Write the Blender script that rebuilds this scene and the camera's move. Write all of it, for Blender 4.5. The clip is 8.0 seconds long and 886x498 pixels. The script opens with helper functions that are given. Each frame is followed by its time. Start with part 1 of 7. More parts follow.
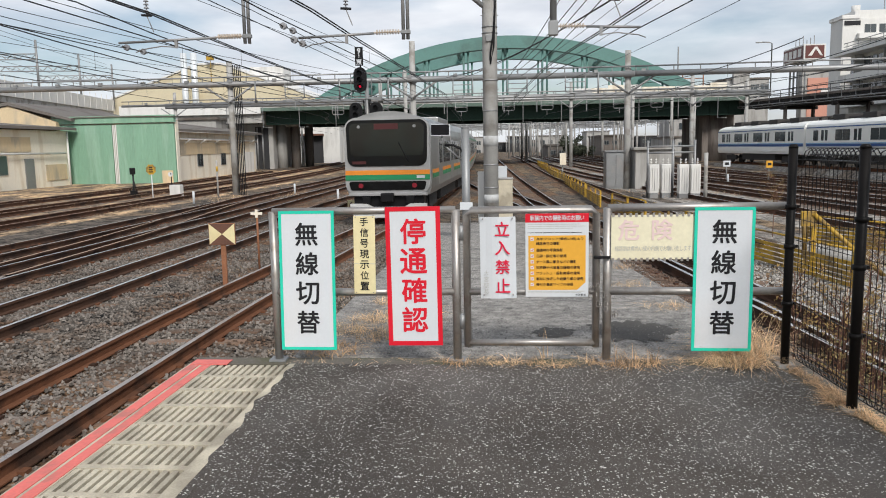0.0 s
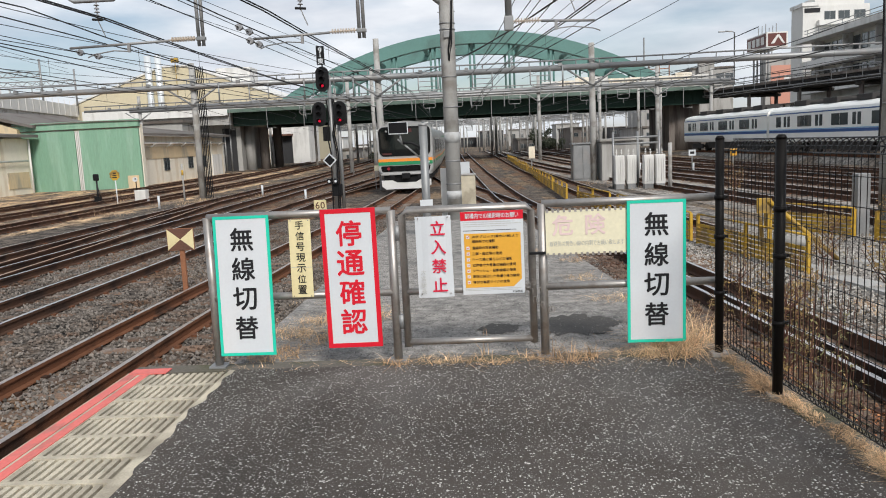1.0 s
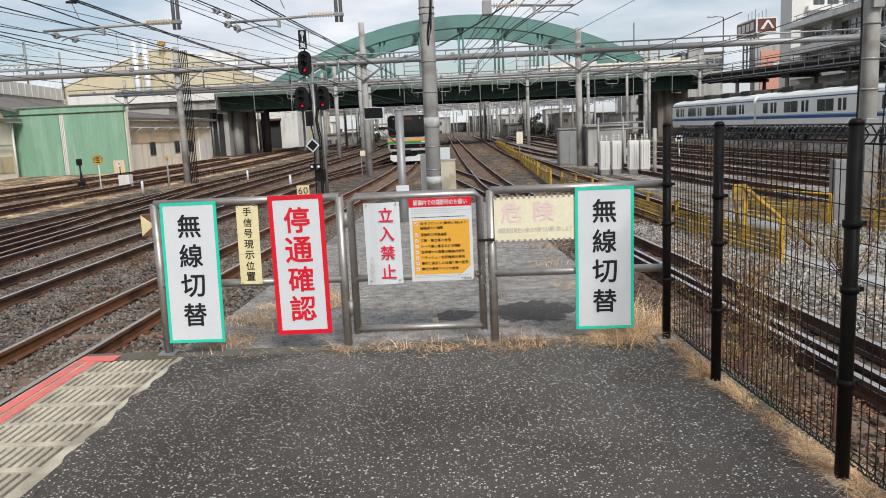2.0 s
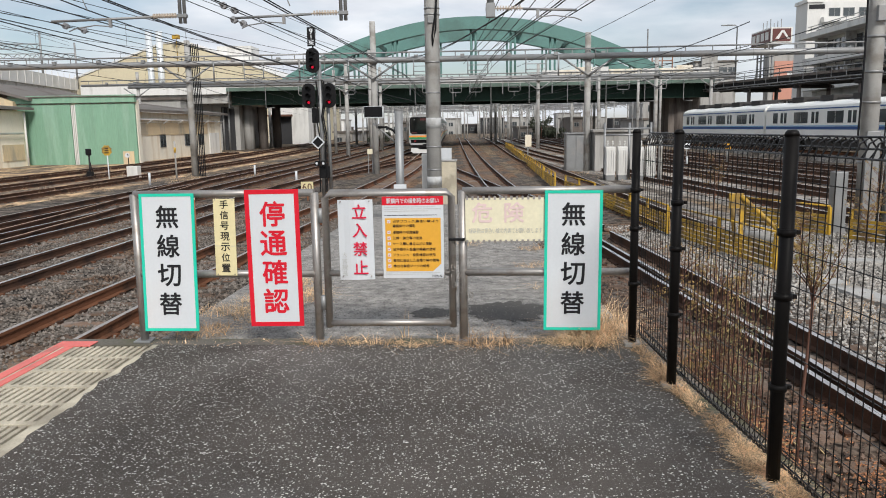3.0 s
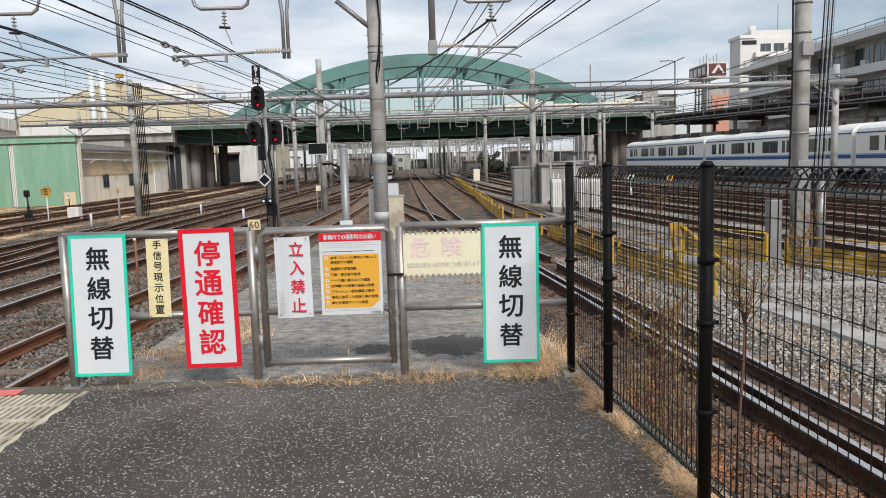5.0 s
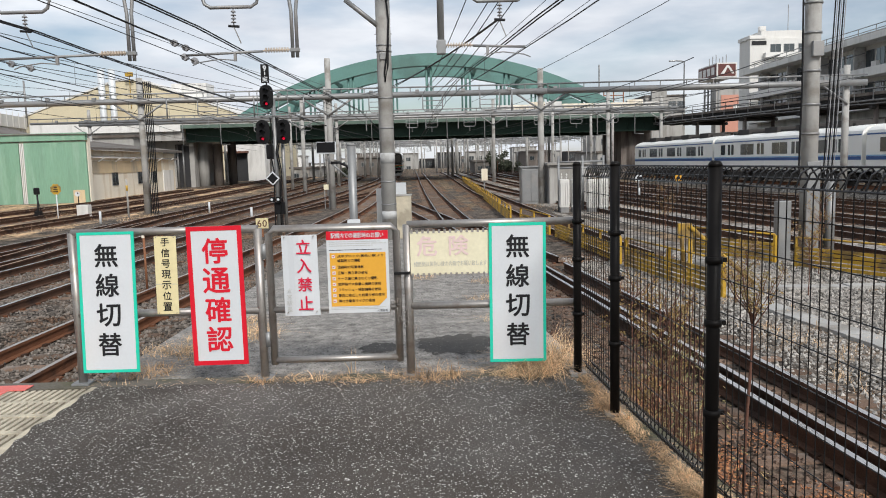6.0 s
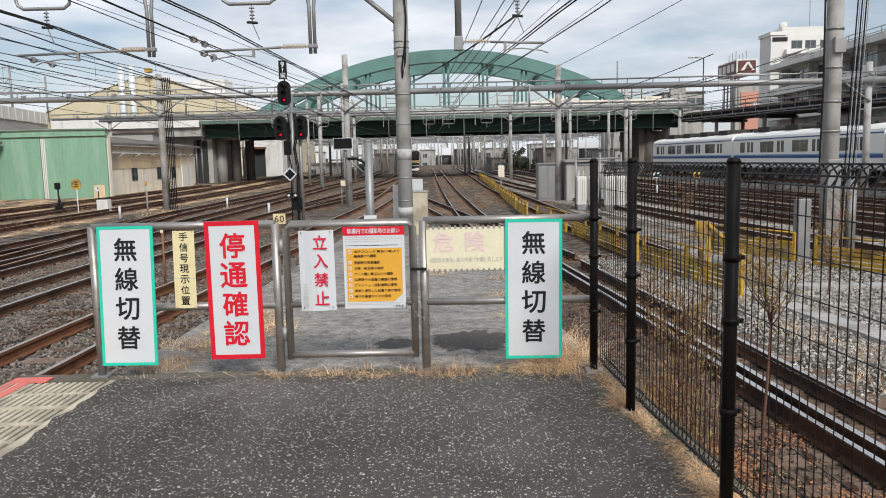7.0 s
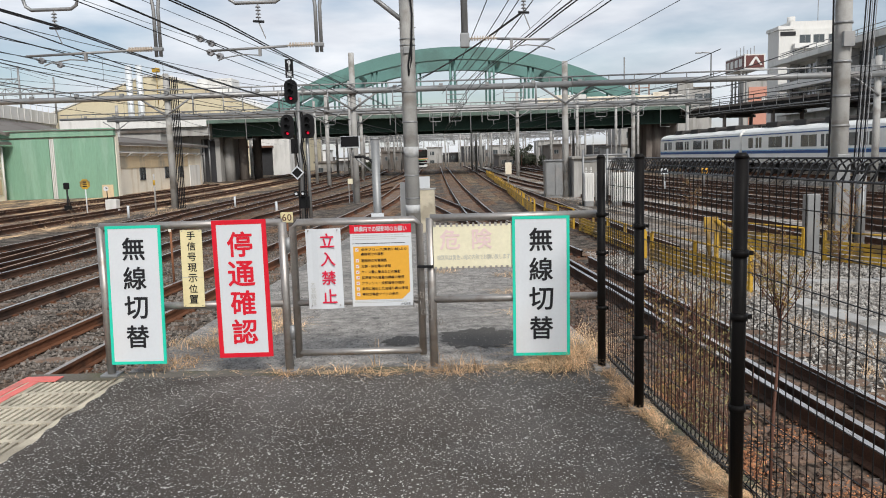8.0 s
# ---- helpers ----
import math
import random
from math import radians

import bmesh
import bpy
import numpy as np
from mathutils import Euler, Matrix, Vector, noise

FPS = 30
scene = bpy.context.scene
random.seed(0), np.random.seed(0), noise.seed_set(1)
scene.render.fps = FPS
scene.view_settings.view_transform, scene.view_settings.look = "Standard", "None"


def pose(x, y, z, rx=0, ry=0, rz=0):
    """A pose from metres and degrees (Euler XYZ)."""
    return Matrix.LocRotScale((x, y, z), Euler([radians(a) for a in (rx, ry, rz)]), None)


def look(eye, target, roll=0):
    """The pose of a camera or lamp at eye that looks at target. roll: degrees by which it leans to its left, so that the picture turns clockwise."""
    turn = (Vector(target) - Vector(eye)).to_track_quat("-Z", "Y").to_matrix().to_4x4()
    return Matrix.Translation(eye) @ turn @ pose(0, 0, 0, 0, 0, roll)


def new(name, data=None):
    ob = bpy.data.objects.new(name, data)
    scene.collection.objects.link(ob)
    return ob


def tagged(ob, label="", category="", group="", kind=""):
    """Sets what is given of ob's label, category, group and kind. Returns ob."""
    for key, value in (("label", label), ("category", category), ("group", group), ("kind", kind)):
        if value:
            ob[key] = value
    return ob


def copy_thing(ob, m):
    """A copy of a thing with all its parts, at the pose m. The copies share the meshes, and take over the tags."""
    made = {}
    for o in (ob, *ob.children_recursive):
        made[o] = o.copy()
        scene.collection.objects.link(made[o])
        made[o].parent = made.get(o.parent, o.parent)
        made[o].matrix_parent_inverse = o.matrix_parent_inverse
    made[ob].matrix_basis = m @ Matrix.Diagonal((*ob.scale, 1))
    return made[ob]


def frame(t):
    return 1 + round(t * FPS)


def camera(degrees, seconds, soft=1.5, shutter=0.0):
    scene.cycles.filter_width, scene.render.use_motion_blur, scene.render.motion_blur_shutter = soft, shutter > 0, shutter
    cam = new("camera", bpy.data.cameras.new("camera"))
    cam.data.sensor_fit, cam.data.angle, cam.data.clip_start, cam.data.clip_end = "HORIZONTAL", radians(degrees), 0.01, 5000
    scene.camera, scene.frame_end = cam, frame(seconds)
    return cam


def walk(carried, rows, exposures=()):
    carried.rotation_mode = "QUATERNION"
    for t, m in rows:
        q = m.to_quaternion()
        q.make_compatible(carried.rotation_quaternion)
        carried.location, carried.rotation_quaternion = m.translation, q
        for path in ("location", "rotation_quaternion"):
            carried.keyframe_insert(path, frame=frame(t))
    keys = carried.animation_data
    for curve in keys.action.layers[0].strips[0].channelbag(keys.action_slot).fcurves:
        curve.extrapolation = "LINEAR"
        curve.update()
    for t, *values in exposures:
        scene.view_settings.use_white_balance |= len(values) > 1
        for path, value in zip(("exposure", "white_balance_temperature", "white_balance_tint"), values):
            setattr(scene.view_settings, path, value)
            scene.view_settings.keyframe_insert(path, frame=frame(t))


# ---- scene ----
cam = camera(60.6, 8.0, 1.0)
PATH = [
    (0, (0.45, -5.171, 1.488), (0.288, -3.196, 1.221), -1.1),
    (0.5, (0.591, -5.168, 1.485), (0.436, -3.193, 1.206), -1.6),
    (1, (0.716, -5.157, 1.505), (0.619, -3.179, 1.226), -2.7),
    (1.5, (0.862, -5.107, 1.506), (0.819, -3.131, 1.201), -3.4),
    (2.8, (1.212, -5.209, 1.487), (1.074, -3.24, 1.164), -0.9),
    (3, (1.26, -5.217, 1.491), (1.164, -3.244, 1.175), -0.9),
    (3.5, (1.325, -5.219, 1.495), (1.33, -3.238, 1.222), -1.2),
    (4, (1.35, -5.217, 1.495), (1.401, -3.232, 1.254), -1.3),
    (5.5, (1.358, -5.225, 1.488), (1.379, -3.238, 1.26), -1.8),
    (6, (1.36, -5.224, 1.486), (1.372, -3.238, 1.257), -1.5),
    (6.5, (1.363, -5.226, 1.485), (1.36, -3.24, 1.253), -1.4),
    (7, (1.361, -5.227, 1.483), (1.33, -3.241, 1.246), -1.3),
    (7.5, (1.367, -5.231, 1.482), (1.306, -3.246, 1.24), -1.4),
    (8, (1.364, -5.224, 1.482), (1.313, -3.239, 1.239), -1.7),
]
walk(cam, [(t, look(eye, target, roll)) for t, eye, target, roll in PATH])

# ---------- light ----------
scene.view_settings.exposure = 0.0
world = bpy.data.worlds.new("sky")
scene.world = world
world.use_nodes = True
wn = world.node_tree
sky = wn.nodes.new("ShaderNodeTexSky")
sky.sky_type = "NISHITA"
sky.sun_disc = False
SUN_EL, SUN_AZ = 39.0, 158.0        # height, and compass turn from +y clockwise
sky.sun_elevation, sky.sun_rotation = radians(SUN_EL), radians(SUN_AZ)
sky.dust_density = 1.0
wc = wn.nodes.new("ShaderNodeTexCoord")
wm = wn.nodes.new("ShaderNodeMapping")
wm.inputs["Scale"].default_value = (1.2, 1.2, 4.5)
wx = wn.nodes.new("ShaderNodeTexNoise")
wx.inputs["Scale"].default_value, wx.inputs["Detail"].default_value = 2.2, 7.0
wr = wn.nodes.new("ShaderNodeValToRGB")
wr.color_ramp.elements[0].position, wr.color_ramp.elements[0].color = 0.34, (0, 0, 0, 1)
wr.color_ramp.elements[1].position, wr.color_ramp.elements[1].color = 0.56, (1, 1, 1, 1)
wx2 = wn.nodes.new("ShaderNodeTexNoise")
wx2.inputs["Scale"].default_value, wx2.inputs["Detail"].default_value = 5.0, 6.0
wr2 = wn.nodes.new("ShaderNodeValToRGB")
wr2.color_ramp.elements[0].position, wr2.color_ramp.elements[0].color = 0.3, (6.8, 7.3, 8.2, 1)
wr2.color_ramp.elements[1].position, wr2.color_ramp.elements[1].color = 0.7, (10.4, 10.7, 11.2, 1)
wmix = wn.nodes.new("ShaderNodeMixRGB")
bg = wn.nodes["Background"]
bg.inputs["Strength"].default_value = 0.095
for a, b in ((wc.outputs["Generated"], wm.inputs[0]), (wm.outputs[0], wx.inputs["Vector"]), (wm.outputs[0], wx2.inputs["Vector"]),
             (wx.outputs["Fac"], wr.inputs[0]), (wx2.outputs["Fac"], wr2.inputs[0]), (wr.outputs[0], wmix.inputs[0]),
             (sky.outputs[0], wmix.inputs[1]), (wr2.outputs[0], wmix.inputs[2]), (wmix.outputs[0], bg.inputs["Color"])):
    wn.links.new(a, b)
sun = new("sun", bpy.data.lights.new("sun", "SUN"))
sun.data.energy, sun.data.angle, sun.data.color = 3.12, radians(14.0), (1.0, 0.965, 0.915)
sa, se = radians(SUN_AZ), radians(SUN_EL)
sun.matrix_world = look((60 * math.sin(sa) * math.cos(se), 60 * math.cos(sa) * math.cos(se), 60 * math.sin(se)), (0, 0, 0))

# ---------- materials ----------


def mat(name, color, rough=0.7, metal=0.0, var=0.25, scale=3.0, fine=40.0, bump=0.15, tint=None, amount=0.0, patch=1.2,
        island=0.0, obrand=0.0, stretch=(1, 1, 1), coat=0.0):
    """Procedural surface: two scales of noise, a second colour in patches, fine relief."""
    m = bpy.data.materials.new(name)
    m.use_nodes = True
    nt, n = m.node_tree, m.node_tree.nodes
    bs = n["Principled BSDF"]
    lk = nt.links.new
    tc = n.new("ShaderNodeTexCoord")
    mp = n.new("ShaderNodeMapping")
    mp.inputs["Scale"].default_value = stretch
    lk(tc.outputs["Object"], mp.inputs[0])
    n1 = n.new("ShaderNodeTexNoise")
    n1.inputs["Scale"].default_value, n1.inputs["Detail"].default_value = scale, 5
    n2 = n.new("ShaderNodeTexNoise")
    n2.inputs["Scale"].default_value, n2.inputs["Detail"].default_value = fine, 4
    lk(mp.outputs[0], n1.inputs["Vector"]), lk(mp.outputs[0], n2.inputs["Vector"])
    add = n.new("ShaderNodeMath")
    add.operation = "ADD"
    lk(n1.outputs["Fac"], add.inputs[0]), lk(n2.outputs["Fac"], add.inputs[1])
    fac = add.outputs[0]
    if island or obrand:
        src = n.new("ShaderNodeNewGeometry").outputs["Random Per Island"] if island else n.new("ShaderNodeObjectInfo").outputs["Random"]
        ma = n.new("ShaderNodeMath")
        ma.operation = "MULTIPLY_ADD"
        ma.inputs[1].default_value, ma.inputs[2].default_value = (island or obrand), -0.5 * (island or obrand)
        lk(src, ma.inputs[0])
        ad = n.new("ShaderNodeMath")
        ad.operation = "ADD"
        lk(fac, ad.inputs[0]), lk(ma.outputs[0], ad.inputs[1])
        fac = ad.outputs[0]
    mr = n.new("ShaderNodeMapRange")
    mr.inputs[1].default_value, mr.inputs[2].default_value = 0.6, 1.4
    mr.inputs[3].default_value, mr.inputs[4].default_value = 1 - var, 1 + var
    mr.clamp = False
    lk(fac, mr.inputs[0])
    col = n.new("ShaderNodeMixRGB")
    col.inputs[1].default_value = (*color, 1)
    col.inputs[2].default_value = (*(tint or color), 1)
    col.inputs[0].default_value = 0
    if tint:
        n3 = n.new("ShaderNodeTexNoise")
        n3.inputs["Scale"].default_value, n3.inputs["Detail"].default_value = patch, 6
        lk(mp.outputs[0], n3.inputs["Vector"])
        rp = n.new("ShaderNodeMapRange")
        rp.inputs[1].default_value, rp.inputs[2].default_value = 0.62 - 0.3 * amount, 0.74 - 0.3 * amount
        lk(n3.outputs["Fac"], rp.inputs[0]), lk(rp.outputs[0], col.inputs[0])
    sc = n.new("ShaderNodeVectorMath")
    sc.operation = "SCALE"
    lk(col.outputs[0], sc.inputs[0]), lk(mr.outputs[0], sc.inputs["Scale"])
    lk(sc.outputs[0], bs.inputs["Base Color"])
    bs.inputs["Metallic"].default_value = metal
    rr = n.new("ShaderNodeMapRange")
    rr.inputs[1].default_value, rr.inputs[2].default_value = 0.3, 0.7
    rr.inputs[3].default_value, rr.inputs[4].default_value = max(0.03, rough - 0.1), min(1, rough + 0.1)
    lk(n1.outputs["Fac"], rr.inputs[0]), lk(rr.outputs[0], bs.inputs["Roughness"])
    if coat:
        bs.inputs["Coat Weight"].default_value = coat
    if bump:
        bp = n.new("ShaderNodeBump")
        bp.inputs["Strength"].default_value, bp.inputs["Distance"].default_value = bump, 0.02
        lk(n2.outputs["Fac"], bp.inputs["Height"]), lk(bp.outputs[0], bs.inputs["Normal"])
    return m


def glow(name, color, strength):
    m = bpy.data.materials.new(name)
    m.use_nodes = True
    b = m.node_tree.nodes["Principled BSDF"]
    b.inputs["Base Color"].default_value = (*color, 1)
    b.inputs["Emission Color"].default_value = (*color, 1)
    b.inputs["Emission Strength"].default_value = strength
    return m


M = {}
M["asphalt"] = mat("asphalt", (0.094, 0.083, 0.073), 0.85, var=0.6, scale=1.2, fine=140, bump=0.8, tint=(0.125, 0.115, 0.106), amount=0.4, patch=0.8)


def add_chips(m, scale, size, share, color):
    """Pale stone chips set in a surface."""
    nt, n = m.node_tree, m.node_tree.nodes
    bs = n["Principled BSDF"]
    old = bs.inputs["Base Color"].links[0].from_socket
    tc = n.new("ShaderNodeTexCoord")
    wob = n.new("ShaderNodeTexNoise")
    wob.inputs["Scale"].default_value = scale * 0.9
    mixv = n.new("ShaderNodeMixRGB")
    mixv.inputs[0].default_value = 0.5 / scale
    vo = n.new("ShaderNodeTexVoronoi")
    vo.inputs["Scale"].default_value = scale
    nt.links.new(tc.outputs["Object"], wob.inputs["Vector"])
    nt.links.new(tc.outputs["Object"], mixv.inputs[1]), nt.links.new(wob.outputs["Color"], mixv.inputs[2])
    nt.links.new(mixv.outputs[0], vo.inputs["Vector"])
    sep = n.new("ShaderNodeSeparateColor")
    nt.links.new(vo.outputs["Color"], sep.inputs[0])
    near = n.new("ShaderNodeMapRange")
    near.inputs[3].default_value, near.inputs[4].default_value = 1.0, 0.0
    for k, f in ((1, 1.7), (2, 2.3)):
        sm = n.new("ShaderNodeMath")
        sm.operation = "MULTIPLY"
        sm.inputs[1].default_value = size * f
        nt.links.new(sep.outputs[1], sm.inputs[0]), nt.links.new(sm.outputs[0], near.inputs[k])
    nt.links.new(vo.outputs["Distance"], near.inputs[0])
    pick = n.new("ShaderNodeMath")
    pick.operation = "GREATER_THAN"
    pick.inputs[1].default_value = 1 - share
    nt.links.new(sep.outputs[0], pick.inputs[0])
    mul = n.new("ShaderNodeMath")
    mul.operation = "MULTIPLY"
    nt.links.new(near.outputs[0], mul.inputs[0]), nt.links.new(pick.outputs[0], mul.inputs[1])
    mx = n.new("ShaderNodeMixRGB")
    mx.inputs[2].default_value = (*color, 1)
    nt.links.new(mul.outputs[0], mx.inputs[0]), nt.links.new(old, mx.inputs[1]), nt.links.new(mx.outputs[0], bs.inputs["Base Color"])


add_chips(M["asphalt"], 110, 0.3, 0.3, (0.2, 0.19, 0.175))
add_chips(M["asphalt"], 98, 0.27, 0.3, (0.68, 0.66, 0.62))
add_chips(M["asphalt"], 62, 0.2, 0.13, (0.82, 0.8, 0.76))
M["ballast"] = mat("ballast", (0.096, 0.081, 0.068), 0.95, var=1.7, scale=3.2, fine=12, bump=1.0, tint=(0.165, 0.1, 0.06), amount=0.5, patch=0.22)
M["yard_bed"] = mat("yard_ballast", (0.25, 0.228, 0.2), 0.95, var=1.5, scale=3.0, fine=11, bump=1.0, tint=(0.15, 0.115, 0.085), amount=0.4, patch=0.3)
M["ground"] = mat("ground", (0.105, 0.088, 0.072), 0.95, var=1.7, scale=2.2, fine=11, bump=0.9, tint=(0.21, 0.15, 0.095), amount=0.5, patch=0.2)
M["gravel"] = mat("gravel", (0.27, 0.255, 0.235), 0.95, var=0.9, scale=9.0, fine=70, bump=0.8, tint=(0.17, 0.165, 0.155), amount=0.3, patch=1.2)
M["stone"] = mat("stone", (0.185, 0.163, 0.143), 0.9, var=0.3, scale=2, fine=30, bump=0.2, island=1.2, tint=(0.13, 0.085, 0.06), amount=0.3)
M["stone_grey"] = mat("stone_grey", (0.26, 0.245, 0.225), 0.9, var=0.3, scale=2, fine=30, bump=0.2, island=1.1)
M["stone_pale"] = mat("stone_pale", (0.31, 0.293, 0.268), 0.9, var=0.45, scale=2, fine=30, bump=0.2, island=1.0)
M["rail"] = mat("rail_rust", (0.175, 0.078, 0.043), 0.75, 0.2, var=0.3, scale=4, fine=60, bump=0.2, tint=(0.06, 0.035, 0.025), amount=0.4)
M["rail_top"] = mat("rail_head", (0.64, 0.62, 0.6), 0.3, 1.0, var=0.1, scale=3, fine=50, bump=0.03, stretch=(6, 0.3, 1))
M["rail_top_rust"] = mat("rail_head_dull", (0.5, 0.43, 0.38), 0.35, 0.8, var=0.2, scale=3, fine=50, bump=0.05)
M["rail_top_brown"] = mat("rail_head_brown", (0.46, 0.3, 0.2), 0.5, 0.35, var=0.25, scale=3, fine=50, bump=0.05)
M["rail_dark"] = mat("rail_dark_rust", (0.095, 0.052, 0.035), 0.8, 0.1, var=0.35, scale=4, fine=60, bump=0.2, tint=(0.05, 0.032, 0.025), amount=0.4)
M["sleeper"] = mat("sleeper", (0.165, 0.112, 0.082), 0.9, var=0.35, scale=4, fine=50, bump=0.4, obrand=0.8, tint=(0.2, 0.17, 0.15), amount=0.3, patch=1.0)
M["concrete"] = mat("concrete", (0.38, 0.373, 0.355), 0.85, var=0.2, scale=2, fine=70, bump=0.25, tint=(0.24, 0.225, 0.2), amount=0.35)
M["panel"] = mat("concrete_panel", (0.54, 0.485, 0.375), 0.85, var=0.22, scale=5, fine=90, bump=0.25, tint=(0.34, 0.3, 0.23), amount=0.5, patch=2.2)
M["red_paint"] = mat("red_paint", (0.7, 0.16, 0.135), 0.6, var=0.15, scale=6, fine=60, bump=0.1, tint=(0.5, 0.16, 0.13), amount=0.3, patch=5)
M["steel"] = mat("stainless_steel", (0.4, 0.375, 0.35), 0.47, 0.8, var=0.12, scale=6, fine=60, bump=0.03, tint=(0.3, 0.27, 0.24), amount=0.3, patch=6)
M["galv"] = mat("galvanised_steel", (0.27, 0.275, 0.275), 0.5, 0.5, var=0.15, scale=3, fine=40, bump=0.05, tint=(0.3, 0.29, 0.28), amount=0.3)
M["wire"] = mat("dark_wire", (0.02, 0.02, 0.022), 0.6, 0.3, var=0.15, bump=0.0)
M["fence"] = mat("dark_brown_coated_steel", (0.007, 0.006, 0.0055), 0.5, 0.0, var=0.2, scale=5, fine=60, bump=0.05)
M["fence_wire"] = mat("coated_fence_wire", (0.012, 0.011, 0.0105), 0.3, 0.0, var=0.15, scale=5, fine=60, bump=0.0, coat=0.15)
M["black"] = mat("black_paint", (0.012, 0.012, 0.013), 0.5, var=0.2, bump=0.05)
M["black_gloss"] = mat("black_glass", (0.004, 0.0045, 0.005), 0.2, var=0.1, bump=0.0, coat=0.0)
M["pale_patch"] = mat("pale_paint_patch", (0.46, 0.465, 0.46), 0.8, var=0.12, scale=5, fine=40, bump=0.1, tint=(0.36, 0.36, 0.35), amount=0.4, patch=4)
M["white"] = mat("white_sign", (0.6, 0.625, 0.645), 0.42, var=0.04, scale=3, fine=60, bump=0.02, tint=(0.6, 0.6, 0.6), amount=0.15)
M["teal"] = mat("teal_sign_edge", (0.02, 0.55, 0.38), 0.45, var=0.06, bump=0.02)
M["red"] = mat("red_sign", (0.62, 0.01, 0.026), 0.45, var=0.06, bump=0.02)
M["crimson"] = mat("crimson_letters", (0.62, 0.012, 0.05), 0.5, var=0.05, bump=0.0)
M["ink"] = mat("black_letters", (0.012, 0.012, 0.014), 0.5, var=0.05, bump=0.0)
M["cream"] = mat("cream_sign", (0.72, 0.63, 0.36), 0.55, var=0.08, scale=4, bump=0.03, tint=(0.62, 0.52, 0.28), amount=0.2)
M["cream_faded"] = mat("faded_cream_sign", (0.74, 0.69, 0.5), 0.55, var=0.08, scale=4, bump=0.03, tint=(0.64, 0.58, 0.4), amount=0.25)
M["pink"] = mat("faded_pink_letters", (0.72, 0.55, 0.53), 0.6, var=0.06, bump=0.0)
M["grey_ink"] = mat("faded_grey_letters", (0.45, 0.45, 0.42), 0.6, var=0.06, bump=0.0)
M["orange"] = mat("orange_sign", (0.72, 0.37, 0.045), 0.45, var=0.05, bump=0.02)
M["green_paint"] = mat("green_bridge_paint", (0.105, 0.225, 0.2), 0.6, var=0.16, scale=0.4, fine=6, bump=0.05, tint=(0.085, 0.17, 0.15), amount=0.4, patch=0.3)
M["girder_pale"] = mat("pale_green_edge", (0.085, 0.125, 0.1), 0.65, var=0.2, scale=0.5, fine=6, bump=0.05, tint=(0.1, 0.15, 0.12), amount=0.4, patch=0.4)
# Bridge green darkened to carry the shade under the deck overhang.
M["girder"] = mat("girder_shade_green", (0.022, 0.045, 0.034), 0.6, var=0.2, scale=0.5, fine=6, bump=0.05)
M["green_door"] = mat("green_sheet_door", (0.2, 0.36, 0.255), 0.65, var=0.14, scale=0.9, fine=7, bump=0.08, tint=(0.25, 0.41, 0.305), amount=0.5, patch=0.8, stretch=(2.2, 2.2, 0.28))
M["hall_wall"] = mat("pale_tan_hall_wall", (0.6, 0.53, 0.37), 0.85, var=0.1, scale=0.3, fine=5, bump=0.05, tint=(0.52, 0.44, 0.3), amount=0.3, patch=0.2)
M["tan_wall"] = mat("tan_wall", (0.62, 0.49, 0.31), 0.85, var=0.12, scale=0.6, fine=10, bump=0.1, tint=(0.42, 0.36, 0.27), amount=0.4, patch=0.5, stretch=(2, 2, 0.5))
M["cream_wall"] = mat("cream_wall", (0.8, 0.74, 0.62), 0.85, var=0.1, scale=0.6, fine=10, bump=0.1, tint=(0.66, 0.58, 0.45), amount=0.35, patch=0.6, stretch=(2, 2, 0.4))
M["white_wall"] = mat("white_wall", (0.7, 0.69, 0.66), 0.8, var=0.08, scale=0.4, fine=6, bump=0.05, tint=(0.55, 0.54, 0.51), amount=0.3, patch=0.4, stretch=(2, 2, 0.4))
M["grey_wall"] = mat("grey_concrete_wall", (0.37, 0.36, 0.34), 0.85, var=0.14, scale=0.5, fine=6, bump=0.08, tint=(0.26, 0.25, 0.23), amount=0.35, patch=0.4, stretch=(2, 2, 0.3))
M["roof"] = mat("grey_sheet_roof", (0.15, 0.135, 0.12), 0.8, var=0.25, scale=0.6, fine=10, bump=0.15, tint=(0.11, 0.09, 0.075), amount=0.4, patch=0.4)
# Near-black standing for shade in slots and openings; some far walls share it.
M["dark"] = mat("shade_and_dark_wall", (0.03, 0.03, 0.032), 0.8, var=0.2, bump=0.05)
M["window"] = mat("window_glass", (0.05, 0.06, 0.065), 0.1, var=0.2, scale=0.8, bump=0.0, coat=0.5)
M["train_white"] = mat("train_white_paint", (0.36, 0.36, 0.355), 0.4, var=0.05, scale=0.5, bump=0.02)
M["train_steel"] = mat("train_stainless", (0.4, 0.4, 0.39), 0.38, 0.75, var=0.08, scale=0.8, fine=20, bump=0.02)
M["train_orange"] = mat("train_orange_band", (0.8, 0.27, 0.03), 0.4, var=0.05, bump=0.0)
M["train_green"] = mat("train_green_band", (0.02, 0.25, 0.1), 0.4, var=0.05, bump=0.0)
M["train_pale_blue"] = mat("train_pale_blue_band", (0.22, 0.42, 0.62), 0.4, var=0.05, bump=0.0)
M["train_blue"] = mat("train_blue_band", (0.025, 0.085, 0.26), 0.4, var=0.05, bump=0.0)
M["underframe"] = mat("train_underframe", (0.045, 0.042, 0.04), 0.8, var=0.3, scale=4, fine=30, bump=0.2)
M["yellow"] = mat("yellow_paint", (0.5, 0.3, 0.025), 0.6, var=0.2, scale=3, fine=40, bump=0.05, tint=(0.22, 0.14, 0.04), amount=0.5, patch=2.5)
